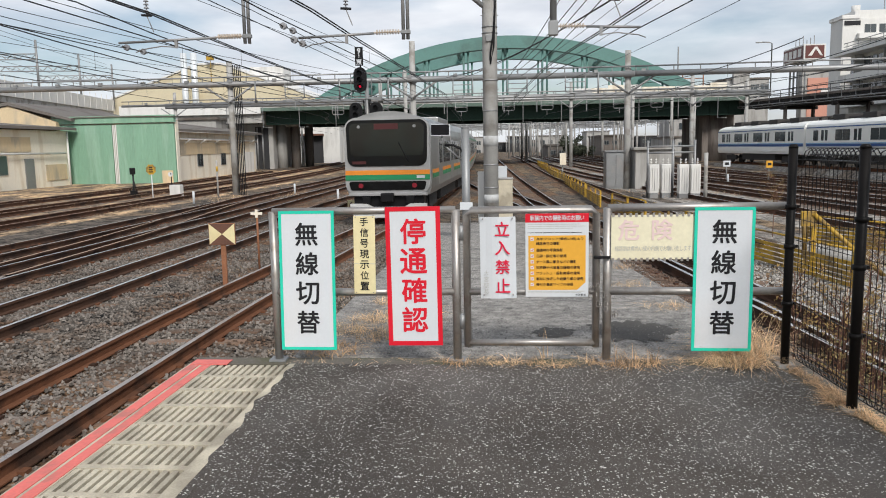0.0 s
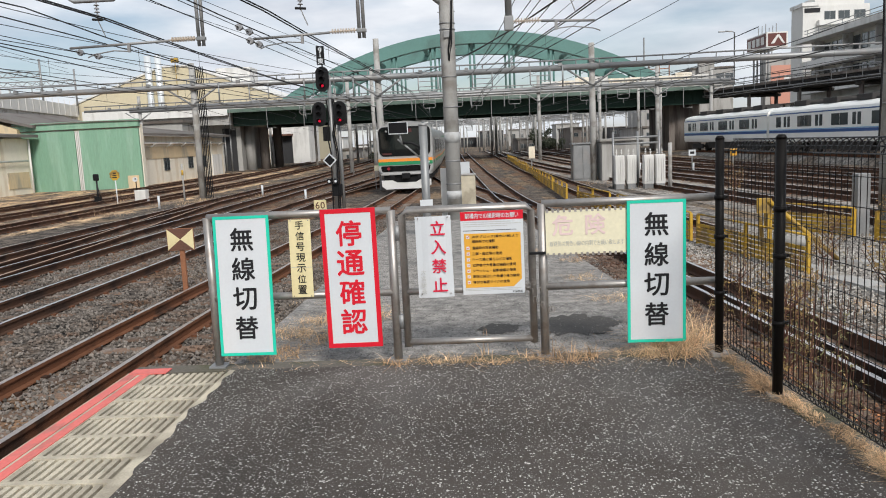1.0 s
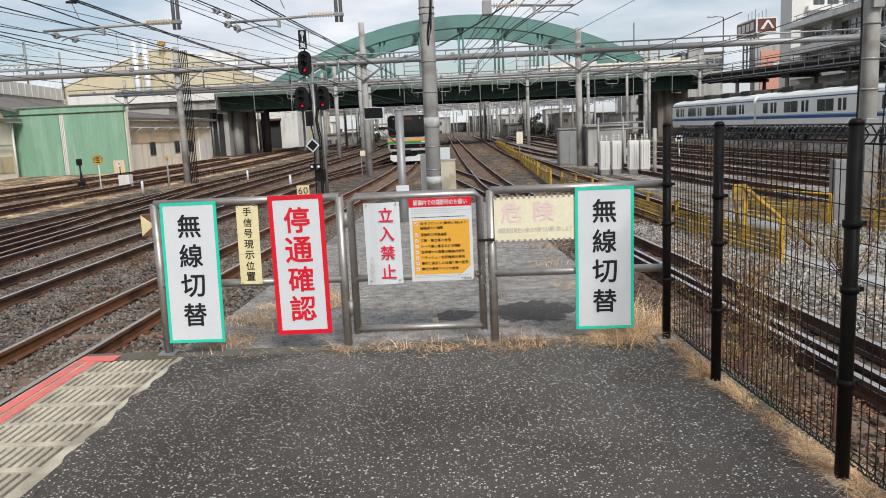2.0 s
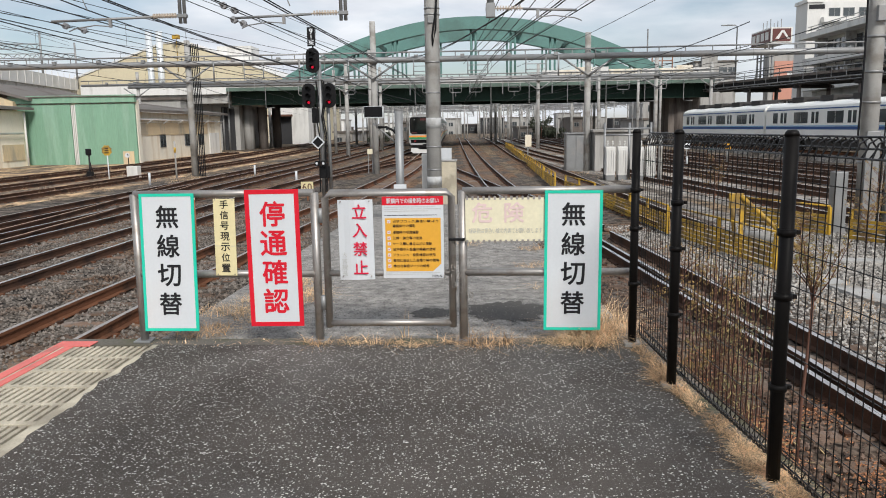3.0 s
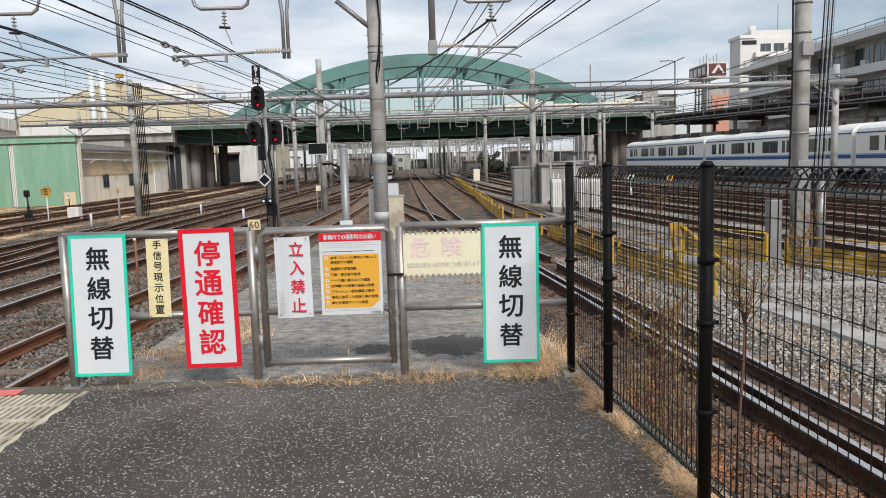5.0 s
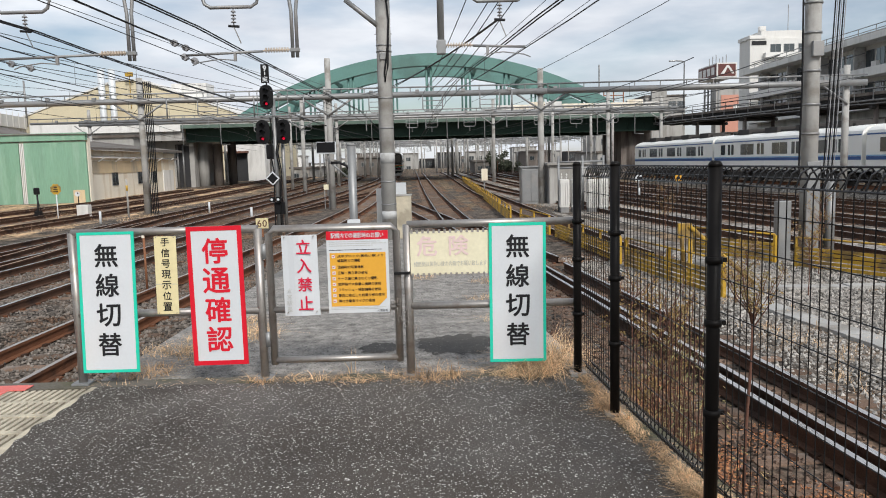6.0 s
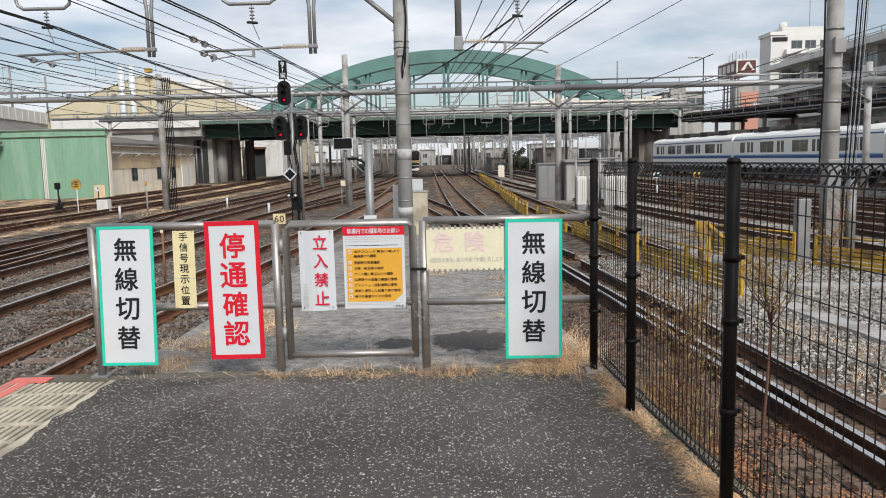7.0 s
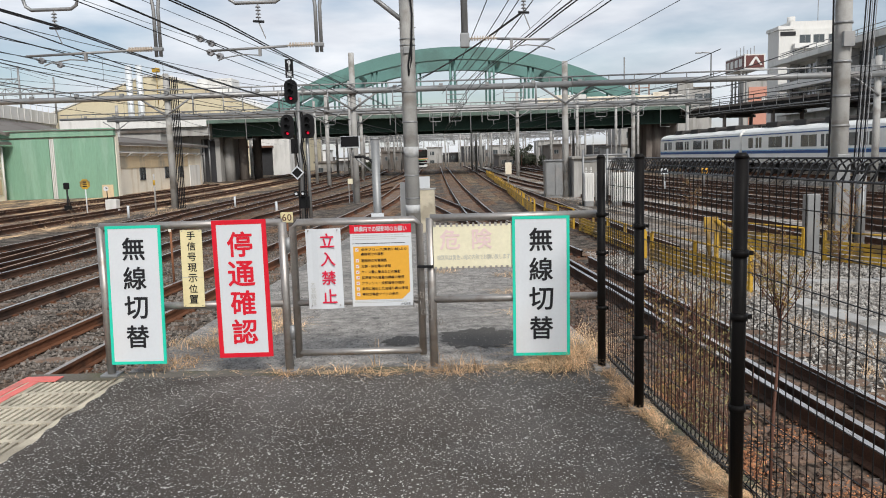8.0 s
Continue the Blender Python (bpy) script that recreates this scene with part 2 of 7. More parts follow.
M["grass"] = mat("dry_grass", (0.74, 0.52, 0.31), 0.9, var=0.35, scale=4, fine=30, bump=0.0, island=1.3, tint=(0.46, 0.3, 0.17), amount=0.5)
M["weed"] = mat("yellowed_weed_leaves", (0.26, 0.17, 0.06), 0.85, var=0.3, bump=0.0, island=0.9, tint=(0.12, 0.12, 0.04), amount=0.4)
M["litter"] = mat("dead_leaves", (0.4, 0.17, 0.075), 0.9, var=0.3, bump=0.0, island=1.0, tint=(0.3, 0.19, 0.1), amount=0.4)
M["twig"] = mat("brown_twig", (0.13, 0.06, 0.04), 0.85, var=0.25, bump=0.1)
M["rust"] = mat("rusted_steel", (0.28, 0.12, 0.06), 0.85, 0.1, var=0.3, scale=8, fine=60, bump=0.2)
M["insulator"] = mat("porcelain", (0.5, 0.42, 0.34), 0.35, var=0.15, bump=0.0)
M["insulator_grey"] = mat("grey_insulator", (0.3, 0.3, 0.31), 0.4, var=0.15, bump=0.0)
M["maroon"] = mat("maroon_sign", (0.11, 0.028, 0.022), 0.5, var=0.1, bump=0.0)
M["pinkish"] = mat("salmon_wall", (0.55, 0.27, 0.2), 0.8, var=0.1, scale=0.4, bump=0.03)
M["foliage"] = mat("far_foliage", (0.03, 0.036, 0.02), 0.9, var=0.4, scale=1, bump=0.0, island=0.8)
M["red_lamp"] = glow("lit_red_lamp", (0.6, 0.004, 0.03), 0.9)
M["tail_lamp"] = glow("lit_tail_lamp", (0.16, 0.002, 0.01), 0.4)
M["led"] = glow("lit_destination", (0.05, 0.008, 0.008), 0.25)
M["white_car"] = mat("white_car_paint", (0.84, 0.84, 0.8), 0.4, var=0.04, scale=0.5, bump=0.02)
M["dry_earth"] = mat("dry_earth", (0.46, 0.32, 0.19), 0.95, var=1.5, scale=1.6, fine=9, bump=0.9, tint=(0.16, 0.125, 0.095), amount=0.6, patch=0.5, stretch=(1.6, 0.6, 1))
M["damp"] = mat("dark_gravel", (0.085, 0.078, 0.07), 0.9, var=0.4, scale=3.0, fine=60, bump=0.8)
M["stone_dark"] = mat("dark_brown_stone", (0.13, 0.088, 0.066), 0.9, var=0.3, scale=2, fine=30, bump=0.2, island=1.2, tint=(0.11, 0.06, 0.04), amount=0.3)
M["kerb"] = mat("mossy_kerb", (0.13, 0.115, 0.095), 0.9, var=0.3, scale=3, fine=60, bump=0.4, tint=(0.09, 0.085, 0.05), amount=0.45, patch=2.0)
M["cab_glass"] = mat("cab_glass", (0.006, 0.011, 0.0105), 0.03, var=0.4, scale=0.9, bump=0.0, tint=(0.004, 0.005, 0.005), amount=0.5, patch=0.7)
M["skirt"] = mat("white_skirt_paint", (0.62, 0.62, 0.6), 0.5, var=0.08, scale=2, bump=0.03)
# Dark brown concrete with darker upright streaks.
M["soot_pier"] = mat("dark_brown_concrete", (0.2, 0.175, 0.155), 0.85, var=0.25, scale=0.5, fine=6, bump=0.1, tint=(0.12, 0.1, 0.09), amount=0.4, patch=0.5, stretch=(2, 2, 0.3))
for key in ("ballast", "ground", "stone", "sleeper", "asphalt", "fence", "black", "girder", "soot_pier", "rail", "rail_dark", "dry_earth"):
    M[key].node_tree.nodes["Principled BSDF"].inputs["Specular IOR Level"].default_value = 0.15
for key in ("black_gloss", "ink", "underframe", "red", "crimson", "teal", "orange", "fence_wire"):
    M[key].node_tree.nodes["Principled BSDF"].inputs["Specular IOR Level"].default_value = 0.3
M["lamp_glass"] = mat("dark_lens", (0.008, 0.008, 0.009), 0.35, var=0.1, bump=0.0)
M["lamp_glass"].node_tree.nodes["Principled BSDF"].inputs["Specular IOR Level"].default_value = 0.15
M["pale_concrete"] = mat("pale_beige_concrete", (0.56, 0.54, 0.5), 0.85, var=0.1, scale=0.4, fine=6, bump=0.06, tint=(0.42, 0.4, 0.36), amount=0.3, patch=0.3, stretch=(2, 2, 0.3))
M["render_white"] = mat("white_render", (0.66, 0.65, 0.62), 0.85, var=0.07, scale=0.3, fine=5, bump=0.04, tint=(0.58, 0.57, 0.53), amount=0.2, patch=0.3, stretch=(1, 1, 0.3))
M["duct"] = mat("pale_duct_steel", (0.72, 0.75, 0.76), 0.4, 0.3, var=0.06, scale=0.5, bump=0.02)
M["weed_green"] = mat("dull_green_weed", (0.2, 0.19, 0.075), 0.85, var=0.35, bump=0.0, island=0.9, tint=(0.36, 0.26, 0.12), amount=0.6)

# ---------- mesh tools ----------


def box(bm, x0, x1, y0, y1, z0, z1, mi=0, bevel=0.0):
    vs = [bm.verts.new((x, y, z)) for z in (z0, z1) for y in (y0, y1) for x in (x0, x1)]
    fs = [bm.faces.new([vs[i] for i in f]) for f in ((0, 2, 3, 1), (4, 5, 7, 6), (0, 1, 5, 4), (2, 6, 7, 3), (0, 4, 6, 2), (1, 3, 7, 5))]
    for f in fs:
        f.material_index = mi
    if bevel:
        es = list({e for f in fs for e in f.edges})
        r = bmesh.ops.bevel(bm, geom=es, offset=bevel, segments=2, profile=0.6, affect="EDGES")
        for f in r["faces"]:
            f.material_index = mi
    return vs


def tube(bm, pts, r, seg=10, mi=0, cap=True, r2=None):
    """A round bar along points."""
    pts = [Vector(p) for p in pts]
    rings = []
    for i, p in enumerate(pts):
        d = (pts[min(i + 1, len(pts) - 1)] - pts[max(i - 1, 0)]).normalized()
        a = d.cross(Vector((0, 0, 1)) if abs(d.z) < 0.9 else Vector((0, 1, 0))).normalized()
        b = d.cross(a)
        rr = r + ((r2 if r2 is not None else r) - r) * i / max(1, len(pts) - 1)
        rings.append([bm.verts.new(p + rr * (math.cos(2 * math.pi * k / seg) * a + math.sin(2 * math.pi * k / seg) * b)) for k in range(seg)])
    for i in range(len(rings) - 1):
        for k in range(seg):
            f = bm.faces.new((rings[i][k], rings[i][(k + 1) % seg], rings[i + 1][(k + 1) % seg], rings[i + 1][k]))
            f.material_index, f.smooth = mi, seg > 6
    if cap and seg > 2:
        for ring in (rings[0][::-1], rings[-1]):
            bm.faces.new(ring).material_index = mi


def disc(bm, c, r, axis, depth, seg=20, mi=0):
    a = Vector(axis).normalized() * depth / 2
    tube(bm, [Vector(c) - a, Vector(c) + a], r, seg, mi)


def prism(bm, outline, y0, y1, mi=0):
    """An outline of (x, z) drawn out along y."""
    a = [bm.verts.new((x, y0, z)) for x, z in outline]
    b = [bm.verts.new((x, y1, z)) for x, z in outline]
    n = len(outline)
    for i in range(n):
        bm.faces.new((a[i], a[(i + 1) % n], b[(i + 1) % n], b[i])).material_index = mi
    bm.faces.new(a[::-1]).material_index = mi
    bm.faces.new(b).material_index = mi


def mesh_of(bm, name, mats):
    bmesh.ops.recalc_face_normals(bm, faces=bm.faces)
    me = bpy.data.meshes.new(name)
    bm.to_mesh(me)
    bm.free()
    for m in mats if isinstance(mats, (list, tuple)) else [mats]:
        me.materials.append(M[m])
    return me


def part(name, bm, mats, parent=None, label="", at=None):
    ob = new(name, mesh_of(bm, name, mats))
    if parent:
        ob.parent = parent
    if at is not None:
        ob.matrix_basis = at
    if label:
        ob["label"] = label
    return ob


def shape(name, fn, mats, parent=None, label="", at=None):
    bm = bmesh.new()
    fn(bm)
    return part(name, bm, mats, parent, label, at)


def boxpart(name, x0, x1, y0, y1, z0, z1, m, parent=None, bevel=0.0, label=""):
    return shape(name, lambda b: box(b, x0, x1, y0, y1, z0, z1, 0, bevel), m, parent, label)


def tubepart(name, pts, r, m, parent=None, seg=10, label="", r2=None):
    return shape(name, lambda b: tube(b, pts, r, seg, 0, True, r2), m, parent, label)


def thing(name, label, category, at=None, group="", kind=""):
    e = new(name)
    e.empty_display_size = 0.2
    if at is not None:
        e.matrix_basis = at
    return tagged(e, label, category, group, kind)


def raw_mesh(name, verts, faces, mats, smooth=False):
    me = bpy.data.meshes.new(name)
    me.from_pydata(verts, [], faces)
    for m in mats if isinstance(mats, (list, tuple)) else [mats]:
        me.materials.append(M[m])
    return me


def lettering(body, size, width, depth=0.0005):
    """A mesh of built-in-font characters, centred on its own middle, in the xz plane facing -y."""
    cu = bpy.data.curves.new("lettering", "FONT")
    cu.body, cu.size, cu.extrude = body, size, depth
    cu.align_x, cu.align_y = "LEFT", "BOTTOM"
    ob = new("lettering", cu)
    bpy.context.view_layer.update()
    me = bpy.data.meshes.new_from_object(ob.evaluated_get(bpy.context.evaluated_depsgraph_get()))
    bpy.data.objects.remove(ob)
    bpy.data.curves.remove(cu)
    xs = np.empty(len(me.vertices) * 3)
    me.vertices.foreach_get("co", xs)
    xs = xs.reshape(-1, 3)
    mid = (xs.min(0) + xs.max(0)) / 2 if len(xs) else np.zeros(3)
    xs -= mid
    out = np.stack([xs[:, 0], -xs[:, 2], xs[:, 1]], 1)
    me.vertices.foreach_set("co", out.ravel())
    me.update()
    return me


def write(parent, body, x, y, z, height, m, name="character", squash=1.0, weight=0.0, wide=None):
    """Characters of the given height (or filling the given width), middle at x, y, z; weight thickens the strokes."""
    me = lettering(body, 1.0, 0.0)
    xs = np.empty(len(me.vertices) * 3)
    me.vertices.foreach_get("co", xs)
    xs = xs.reshape(-1, 3)
    ext = xs.max(0) - xs.min(0)
    k = height / max(ext[2], 1e-6)
    kx = wide / ext[0] if wide else k * squash
    xs = xs * (kx, 1.0, k)
    faces = [tuple(p.vertices) for p in me.polygons if p.normal.y < -0.5]
    bpy.data.meshes.remove(me)
    vs, fs = [], []
    ways = [(0.0, 0.0)] + ([(math.cos(a), math.sin(a)) for a in [math.pi * j / 4 for j in range(8)]] if weight else [])
    for j, (dx, dz) in enumerate(ways):
        n = len(vs)
        vs.extend(map(tuple, xs + (dx * weight * k, -0.00012 * j, dz * weight * k)))
        fs.extend(tuple(n + q for q in f) for f in faces)
    me = raw_mesh(name, vs, fs, m)
    ob = new(name, me)
    ob.parent = parent
    ob.matrix_basis = pose(x, y, z)
    return ob

# ---------- ground, ramp and platform ----------
RAIL = -0.97          # height of the rail heads
BED = RAIL - 0.222      # height of the ballast


GROW = 1.038          # plan scale of the yard about the platform end


def yard(x, y):
    """A place in the yard, spread about the platform end."""
    return 0.9 + (x - 0.9) * GROW, -5.2 + (y + 5.2) * GROW


def rise(y):
    """The yard climbs gently towards the bridge."""
    return 0.4 * min(1.0, max(0.0, (y - 55) / 60))


def ground_sheet():
    xs = [-900, -300, -120, -60, -40, -30, -20, -10, 0, 10, 20, 30, 40, 60, 120, 300, 900]
    ys = [-300, -60, -20, -10, 0, 10, 20, 30, 40, 55, 70, 85, 100, 115, 150, 300, 900, 2500]
    vs = [(x, y, BED + rise(y)) for y in ys for x in xs]
    n = len(xs)
    fs = [(j * n + i, j * n + i + 1, (j + 1) * n + i + 1, (j + 1) * n + i) for j in range(len(ys) - 1) for i in range(n - 1)]
    ob = new("ground", raw_mesh("ground", vs, fs, "ground"))
    tagged(ob, "brown railway yard ground with ballast and dry patches", "ground", kind="structure")


ground_sheet()


def platform():
    p = thing("platform", "worn dark asphalt station platform end with concrete edge", "platform", kind="structure")

    def slanted(b, x0, x1, z0, z1):
        """A slab from y -0.11 back to -16 with sides at x0 and x1 (front, rear)."""
        v = [b.verts.new((x, y, z)) for z in (z0, z1) for x, y in ((x0[0], -0.11), (x1[0], -0.11), (x1[1], -16), (x0[1], -16))]
        for f in ((0, 1, 2, 3), (7, 6, 5, 4), (0, 4, 5, 1), (1, 5, 6, 2), (2, 6, 7, 3), (3, 7, 4, 0)):
            b.faces.new([v[k] for k in f])

    def slab(b):
        slanted(b, (-0.985, -0.985), (2.24, 3.74), -1.25, 0.0)
    shape("asphalt_surface", slab, "asphalt", p)
    shape("edge_kerb", lambda b: slanted(b, (2.243, 3.743), (2.47, 3.97), -1.25, -0.012), "kerb", p, "mossy concrete kerb under the fence")
    boxpart("end_kerb", -1.78, 2.5, -0.106, 0.06, -1.25, -0.004, "kerb", p, label="weathered concrete kerb at the platform end")
    boxpart("side_wall", -1.70, -0.99, -16, -0.11, -1.25, -0.09, "concrete", p)
    return p


platform_thing = platform()


def ramp():
    def fn(b):
        n = 12
        for i in range(n):
            y0, y1 = 0.06 + i * 1.2, 0.06 + (i + 1) * 1.2
            z0, z1 = -0.03 - 0.45 * i / n, -0.03 - 0.45 * (i + 1) / n
            l0, l1 = -1.12 - 0.03 * i, -1.12 - 0.03 * (i + 1)
            r0, r1 = 2.4 - 0.06 * i, 2.4 - 0.06 * (i + 1)
            v = [b.verts.new(q) for q in ((l0, y0, z0), (r0, y0, z0), (r1, y1, z1), (l1, y1, z1), (l0 - 0.15, y0, -1.25), (r0 + 0.15, y0, -1.25), (r1 + 0.15, y1, -1.25), (l1 - 0.15, y1, -1.25))]
            for f in ((0, 1, 2, 3), (0, 3, 7, 4), (1, 5, 6, 2)):
                b.faces.new([v[k] for k in f])
        bmesh.ops.remove_doubles(b, verts=b.verts, dist=0.001)
    ob = shape("gravel_ramp", fn, "gravel")
    tagged(ob, "grey gravel strip sloping down beyond the barrier", "ramp", kind="structure")


ramp()



def dry_earth():
    """Trodden tan earth between the shed tracks, with a ragged edge."""
    r = random.Random(31)
    vs, fs = [], []
    n = 10
    for j in range(50):
        y = 22 + 1.3 * j
        right = -14.6 - 0.05 * (y - 22) + r.uniform(-0.9, 0.9) - (3.0 * max(0, 26 - y) / 4)
        for i in range(n):
            x = -46 + (right + 46) * i / (n - 1)
            vs.append((x, y, BED + 0.03 + rise(y) - (0.05 if i == n - 1 else 0)))
        if j:
            for i in range(n - 1):
                a = (j - 1) * n + i
                fs.append((a, a + 1, a + n + 1, a + n))
    tagged(new("dry_earth", raw_mesh("dry_earth", vs, fs, "dry_earth")), "tan trodden earth in front of the sheds", "ground", kind="structure")


dry_earth()


def yard_gravel():
    """Pale gravel spread between the platform track and the yard tracks."""
    r = random.Random(17)
    vs, fs = [], []
    for j in range(34):
        y = -6 + 1.3 * j
        left = max(5.75 - 0.085 * y, 5.95 - 0.02 * y) + r.uniform(-0.12, 0.12)
        right = 12.1 - 0.1 * (y + 5) * 1.02 - 0.6 + r.uniform(-0.25, 0.25)
        for i in range(5):
            vs.append((left + (right - left) * i / 4, y, BED + (0.012 if 0 < i < 4 else -0.01)))
        if j:
            for i in range(4):
                a = (j - 1) * 5 + i
                fs.append((a, a + 1, a + 6, a + 5))
    tagged(new("yard_gravel", raw_mesh("yard_gravel", vs, fs, "yard_bed")), "pale grey gravel between the tracks beside the platform", "ground", kind="structure")


yard_gravel()


# A ragged dark patch laid just above the ramp gravel.
def damp_patch(cx, cy, rx, ry, seed):
    r = random.Random(seed)
    z = lambda y: -0.03 - 0.45 * (y - 0.06) / 14.4 + 0.005
    vs = [(cx, cy, z(cy))]
    n = 96
    ph = [r.uniform(0, 6.283) for _ in range(5)]
    for k in range(n):
        a = 2 * math.pi * k / n
        q = 0.86 + 0.1 * math.sin(2 * a + ph[0]) + 0.07 * math.sin(5 * a + ph[1]) + 0.06 * math.sin(9 * a + ph[2]) + 0.05 * math.sin(17 * a + ph[3]) + r.uniform(-0.05, 0.05)
        vs.append((cx + rx * q * math.cos(a), cy + ry * q * math.sin(a), z(cy + ry * q * math.sin(a))))
    fs = [(0, 1 + k, 1 + (k + 1) % n) for k in range(n)]
    tagged(new("damp_patch", raw_mesh("damp_patch", vs, fs, "damp")), "dark patch on the gravel", "stain", kind="structure")


damp_patch(1.5, 1.1, 0.36, 0.5, 4)
damp_patch(0.85, 1.03, 0.22, 0.2, 6)

# ---------- tracks ----------


def smooth_path(pts, step=1.0):
    """A Catmull-Rom line through (x, y) points, resampled at even steps."""
    p = [Vector((*q, 0)) for q in pts]
    p = [p[0] * 2 - p[1]] + p + [p[-1] * 2 - p[-2]]
    out = []
    for i in range(1, len(p) - 2):
        n = max(2, int((p[i + 1] - p[i]).length / 0.25))
        for k in range(n):
            u = k / n
            out.append(0.5 * ((2 * p[i]) + (p[i + 1] - p[i - 1]) * u + (2 * p[i - 1] - 5 * p[i] + 4 * p[i + 1] - p[i + 2]) * u * u
                              + (3 * p[i] - p[i - 1] - 3 * p[i + 1] + p[i + 2]) * u ** 3))
    out.append(p[-2])
    line, acc = [out[0]], 0.0
    for a, b in zip(out, out[1:]):
        seg = (b - a).length
        while acc + seg >= step:
            t = (step - acc) / seg
            a = a + (b - a) * t
            line.append(a.copy())
            seg, acc = (b - a).length, 0.0
        acc += seg
    return line


PROFILE = [(-0.034, 0.0), (0.034, 0.0), (0.036, -0.04), (0.01, -0.052), (0.01, -0.145), (0.07, -0.162), (0.07, -0.176),
           (-0.07, -0.176), (-0.07, -0.162), (-0.01, -0.145), (-0.01, -0.052), (-0.036, -0.04)]


def rail_mesh(line, off, z=RAIL):
    vs, fs, mi = [], [], []
    n = len(PROFILE)
    for i, p in enumerate(line):
        d = (line[min(i + 1, len(line) - 1)] - line[max(i - 1, 0)]).normalized()
        s = Vector((d.y, -d.x, 0))
        for x, dz in PROFILE:
            q = p + s * (off + x)
            vs.append((q.x, q.y, z + dz + rise(p.y)))
    for i in range(len(line) - 1):
        for k in range(n):
            fs.append((i * n + k, i * n + (k + 1) % n, (i + 1) * n + (k + 1) % n, (i + 1) * n + k))
            mi.append(0 if k == 0 else 1)
    return vs, fs, mi


SLEEPER = None


def sleeper_mesh():
    bm = bmesh.new()
    box(bm, -1.02, 1.02, -0.11, 0.11, RAIL - 0.32, RAIL - 0.177, 0, 0.012)
    for sx in (-0.566, 0.566):
        for dx in (-0.11, 0.11):
            box(bm, sx + dx - 0.035, sx + dx + 0.035, -0.05, 0.05, RAIL - 0.177, RAIL - 0.145, 1)
    return mesh_of(bm, "sleeper", ["sleeper", "rail"])


SLEEPER = sleeper_mesh()


TRACKS = 0


def track(pts, near=(-4, 18), head="rail_top", offs=(-0.566, 0.566), label="railway track with rusty steel rails on worn sleepers", step=0.62, side="rail_dark", bed="ballast"):
    global TRACKS
    t = thing("railway_track", label, "railway track", group="railway tracks", kind="structure")
    pts = [yard(*q) for q in pts]
    line = smooth_path(pts, 1.0)
    for off in offs:
        vs, fs, mi = rail_mesh(line, off)
        me = raw_mesh("rail", vs, fs, [head, side])
        me.polygons.foreach_set("material_index", mi)
        new("rail", me).parent = t
    bv, bf = [], []
    for i, p in enumerate(line):
        d = (line[min(i + 1, len(line) - 1)] - line[max(i - 1, 0)]).normalized()
        q = Vector((d.y, -d.x, 0))
        for o, z in ((-1.75, BED - 0.02), (-1.2, BED + 0.022), (1.2, BED + 0.022), (1.75, BED - 0.02)):
            bv.append((p.x + q.x * o, p.y + q.y * o, z + 0.004 * (TRACKS % 5) + rise(p.y)))
        if i:
            for k in range(3):
                bf.append((4 * i - 4 + k, 4 * i - 3 + k, 4 * i + 1 + k, 4 * i + k))
    TRACKS += 1
    new("ballast_bed", raw_mesh("ballast_bed", bv, bf, bed)).parent = t
    sl = smooth_path(pts, step)
    base = np.array([v.co[:] for v in SLEEPER.vertices])
    polys = [tuple(q.vertices) for q in SLEEPER.polygons]
    pm = [q.material_index for q in SLEEPER.polygons]
    far_v, far_f, far_m = [], [], []
    for i, p in enumerate(sl[:-1]):
        d = (sl[i + 1] - p).normalized()
        a = math.degrees(math.atan2(-d.x, d.y)) + random.uniform(-1.5, 1.5)
        if near[0] < p.y < near[1]:
            ob = new("sleeper", SLEEPER)
            ob.parent = t
            ob.matrix_basis = pose(p.x + random.uniform(-0.03, 0.03), p.y, random.uniform(-0.012, 0.004), 0, 0, a)
        elif p.y < 118:
            m = np.array(pose(p.x, p.y, rise(p.y) + random.uniform(-0.012, 0.004), 0, 0, a))
            w = base @ m[:3, :3].T + m[:3, 3]
            k = len(far_v)
            far_v.extend(map(tuple, w))
            far_f.extend(tuple(k + j for j in f) for f in polys)
            far_m.extend(pm)
    if far_v:
        me = raw_mesh("far_sleepers", far_v, far_f, ["sleeper", "rail"])
        me.polygons.foreach_set("material_index", far_m)
        ob = new("far_sleepers", me)
        ob.parent = t
        ob["kind"] = "stuff"
    return line


PATH_A = [(-4.03, -14), (-4.03, 1), (-3.98, 7), (-3.68, 14), (-3.36, 20), (-3.12, 27), (-2.97, 36), (-3.03, 43), (-3.5, 61), (-3.82, 72), (-4.25, 82), (-4.9, 102), (-5.4, 117), (-6.1, 139), (-8, 175), (-14, 245), (-38, 410)]
LINE_A = track(PATH_A, head="rail_top_rust", side="rail")
track([(5.8, -14), (5.1, -2), (4.82, 1.4), (4.4, 6.2), (3.85, 12)], offs=(-0.38, -0.17, 0.38), label="rusty track with a check rail beside the platform")
track([(3.7, 13), (3.15, 17), (2.25, 24), (1.62, 37), (0.75, 60), (-0.3, 90), (-2.3, 152)], near=(12, 20))
track([(-1.9, 50), (-0.8, 41), (0.9, 30), (2.1, 22)][::-1], near=(0, 1), label="crossover rails of a turnout between two tracks")
track([(-7.05, -14), (-7.05, 5), (-7.05, 18), (-6.9, 34), (-6.2, 60), (-5.8, 90), (-8, 160)])
track([(-9.8, -14), (-9.8, 8), (-9.8, 20), (-9.9, 34), (-10.0, 60), (-9.9, 90), (-12, 150)])
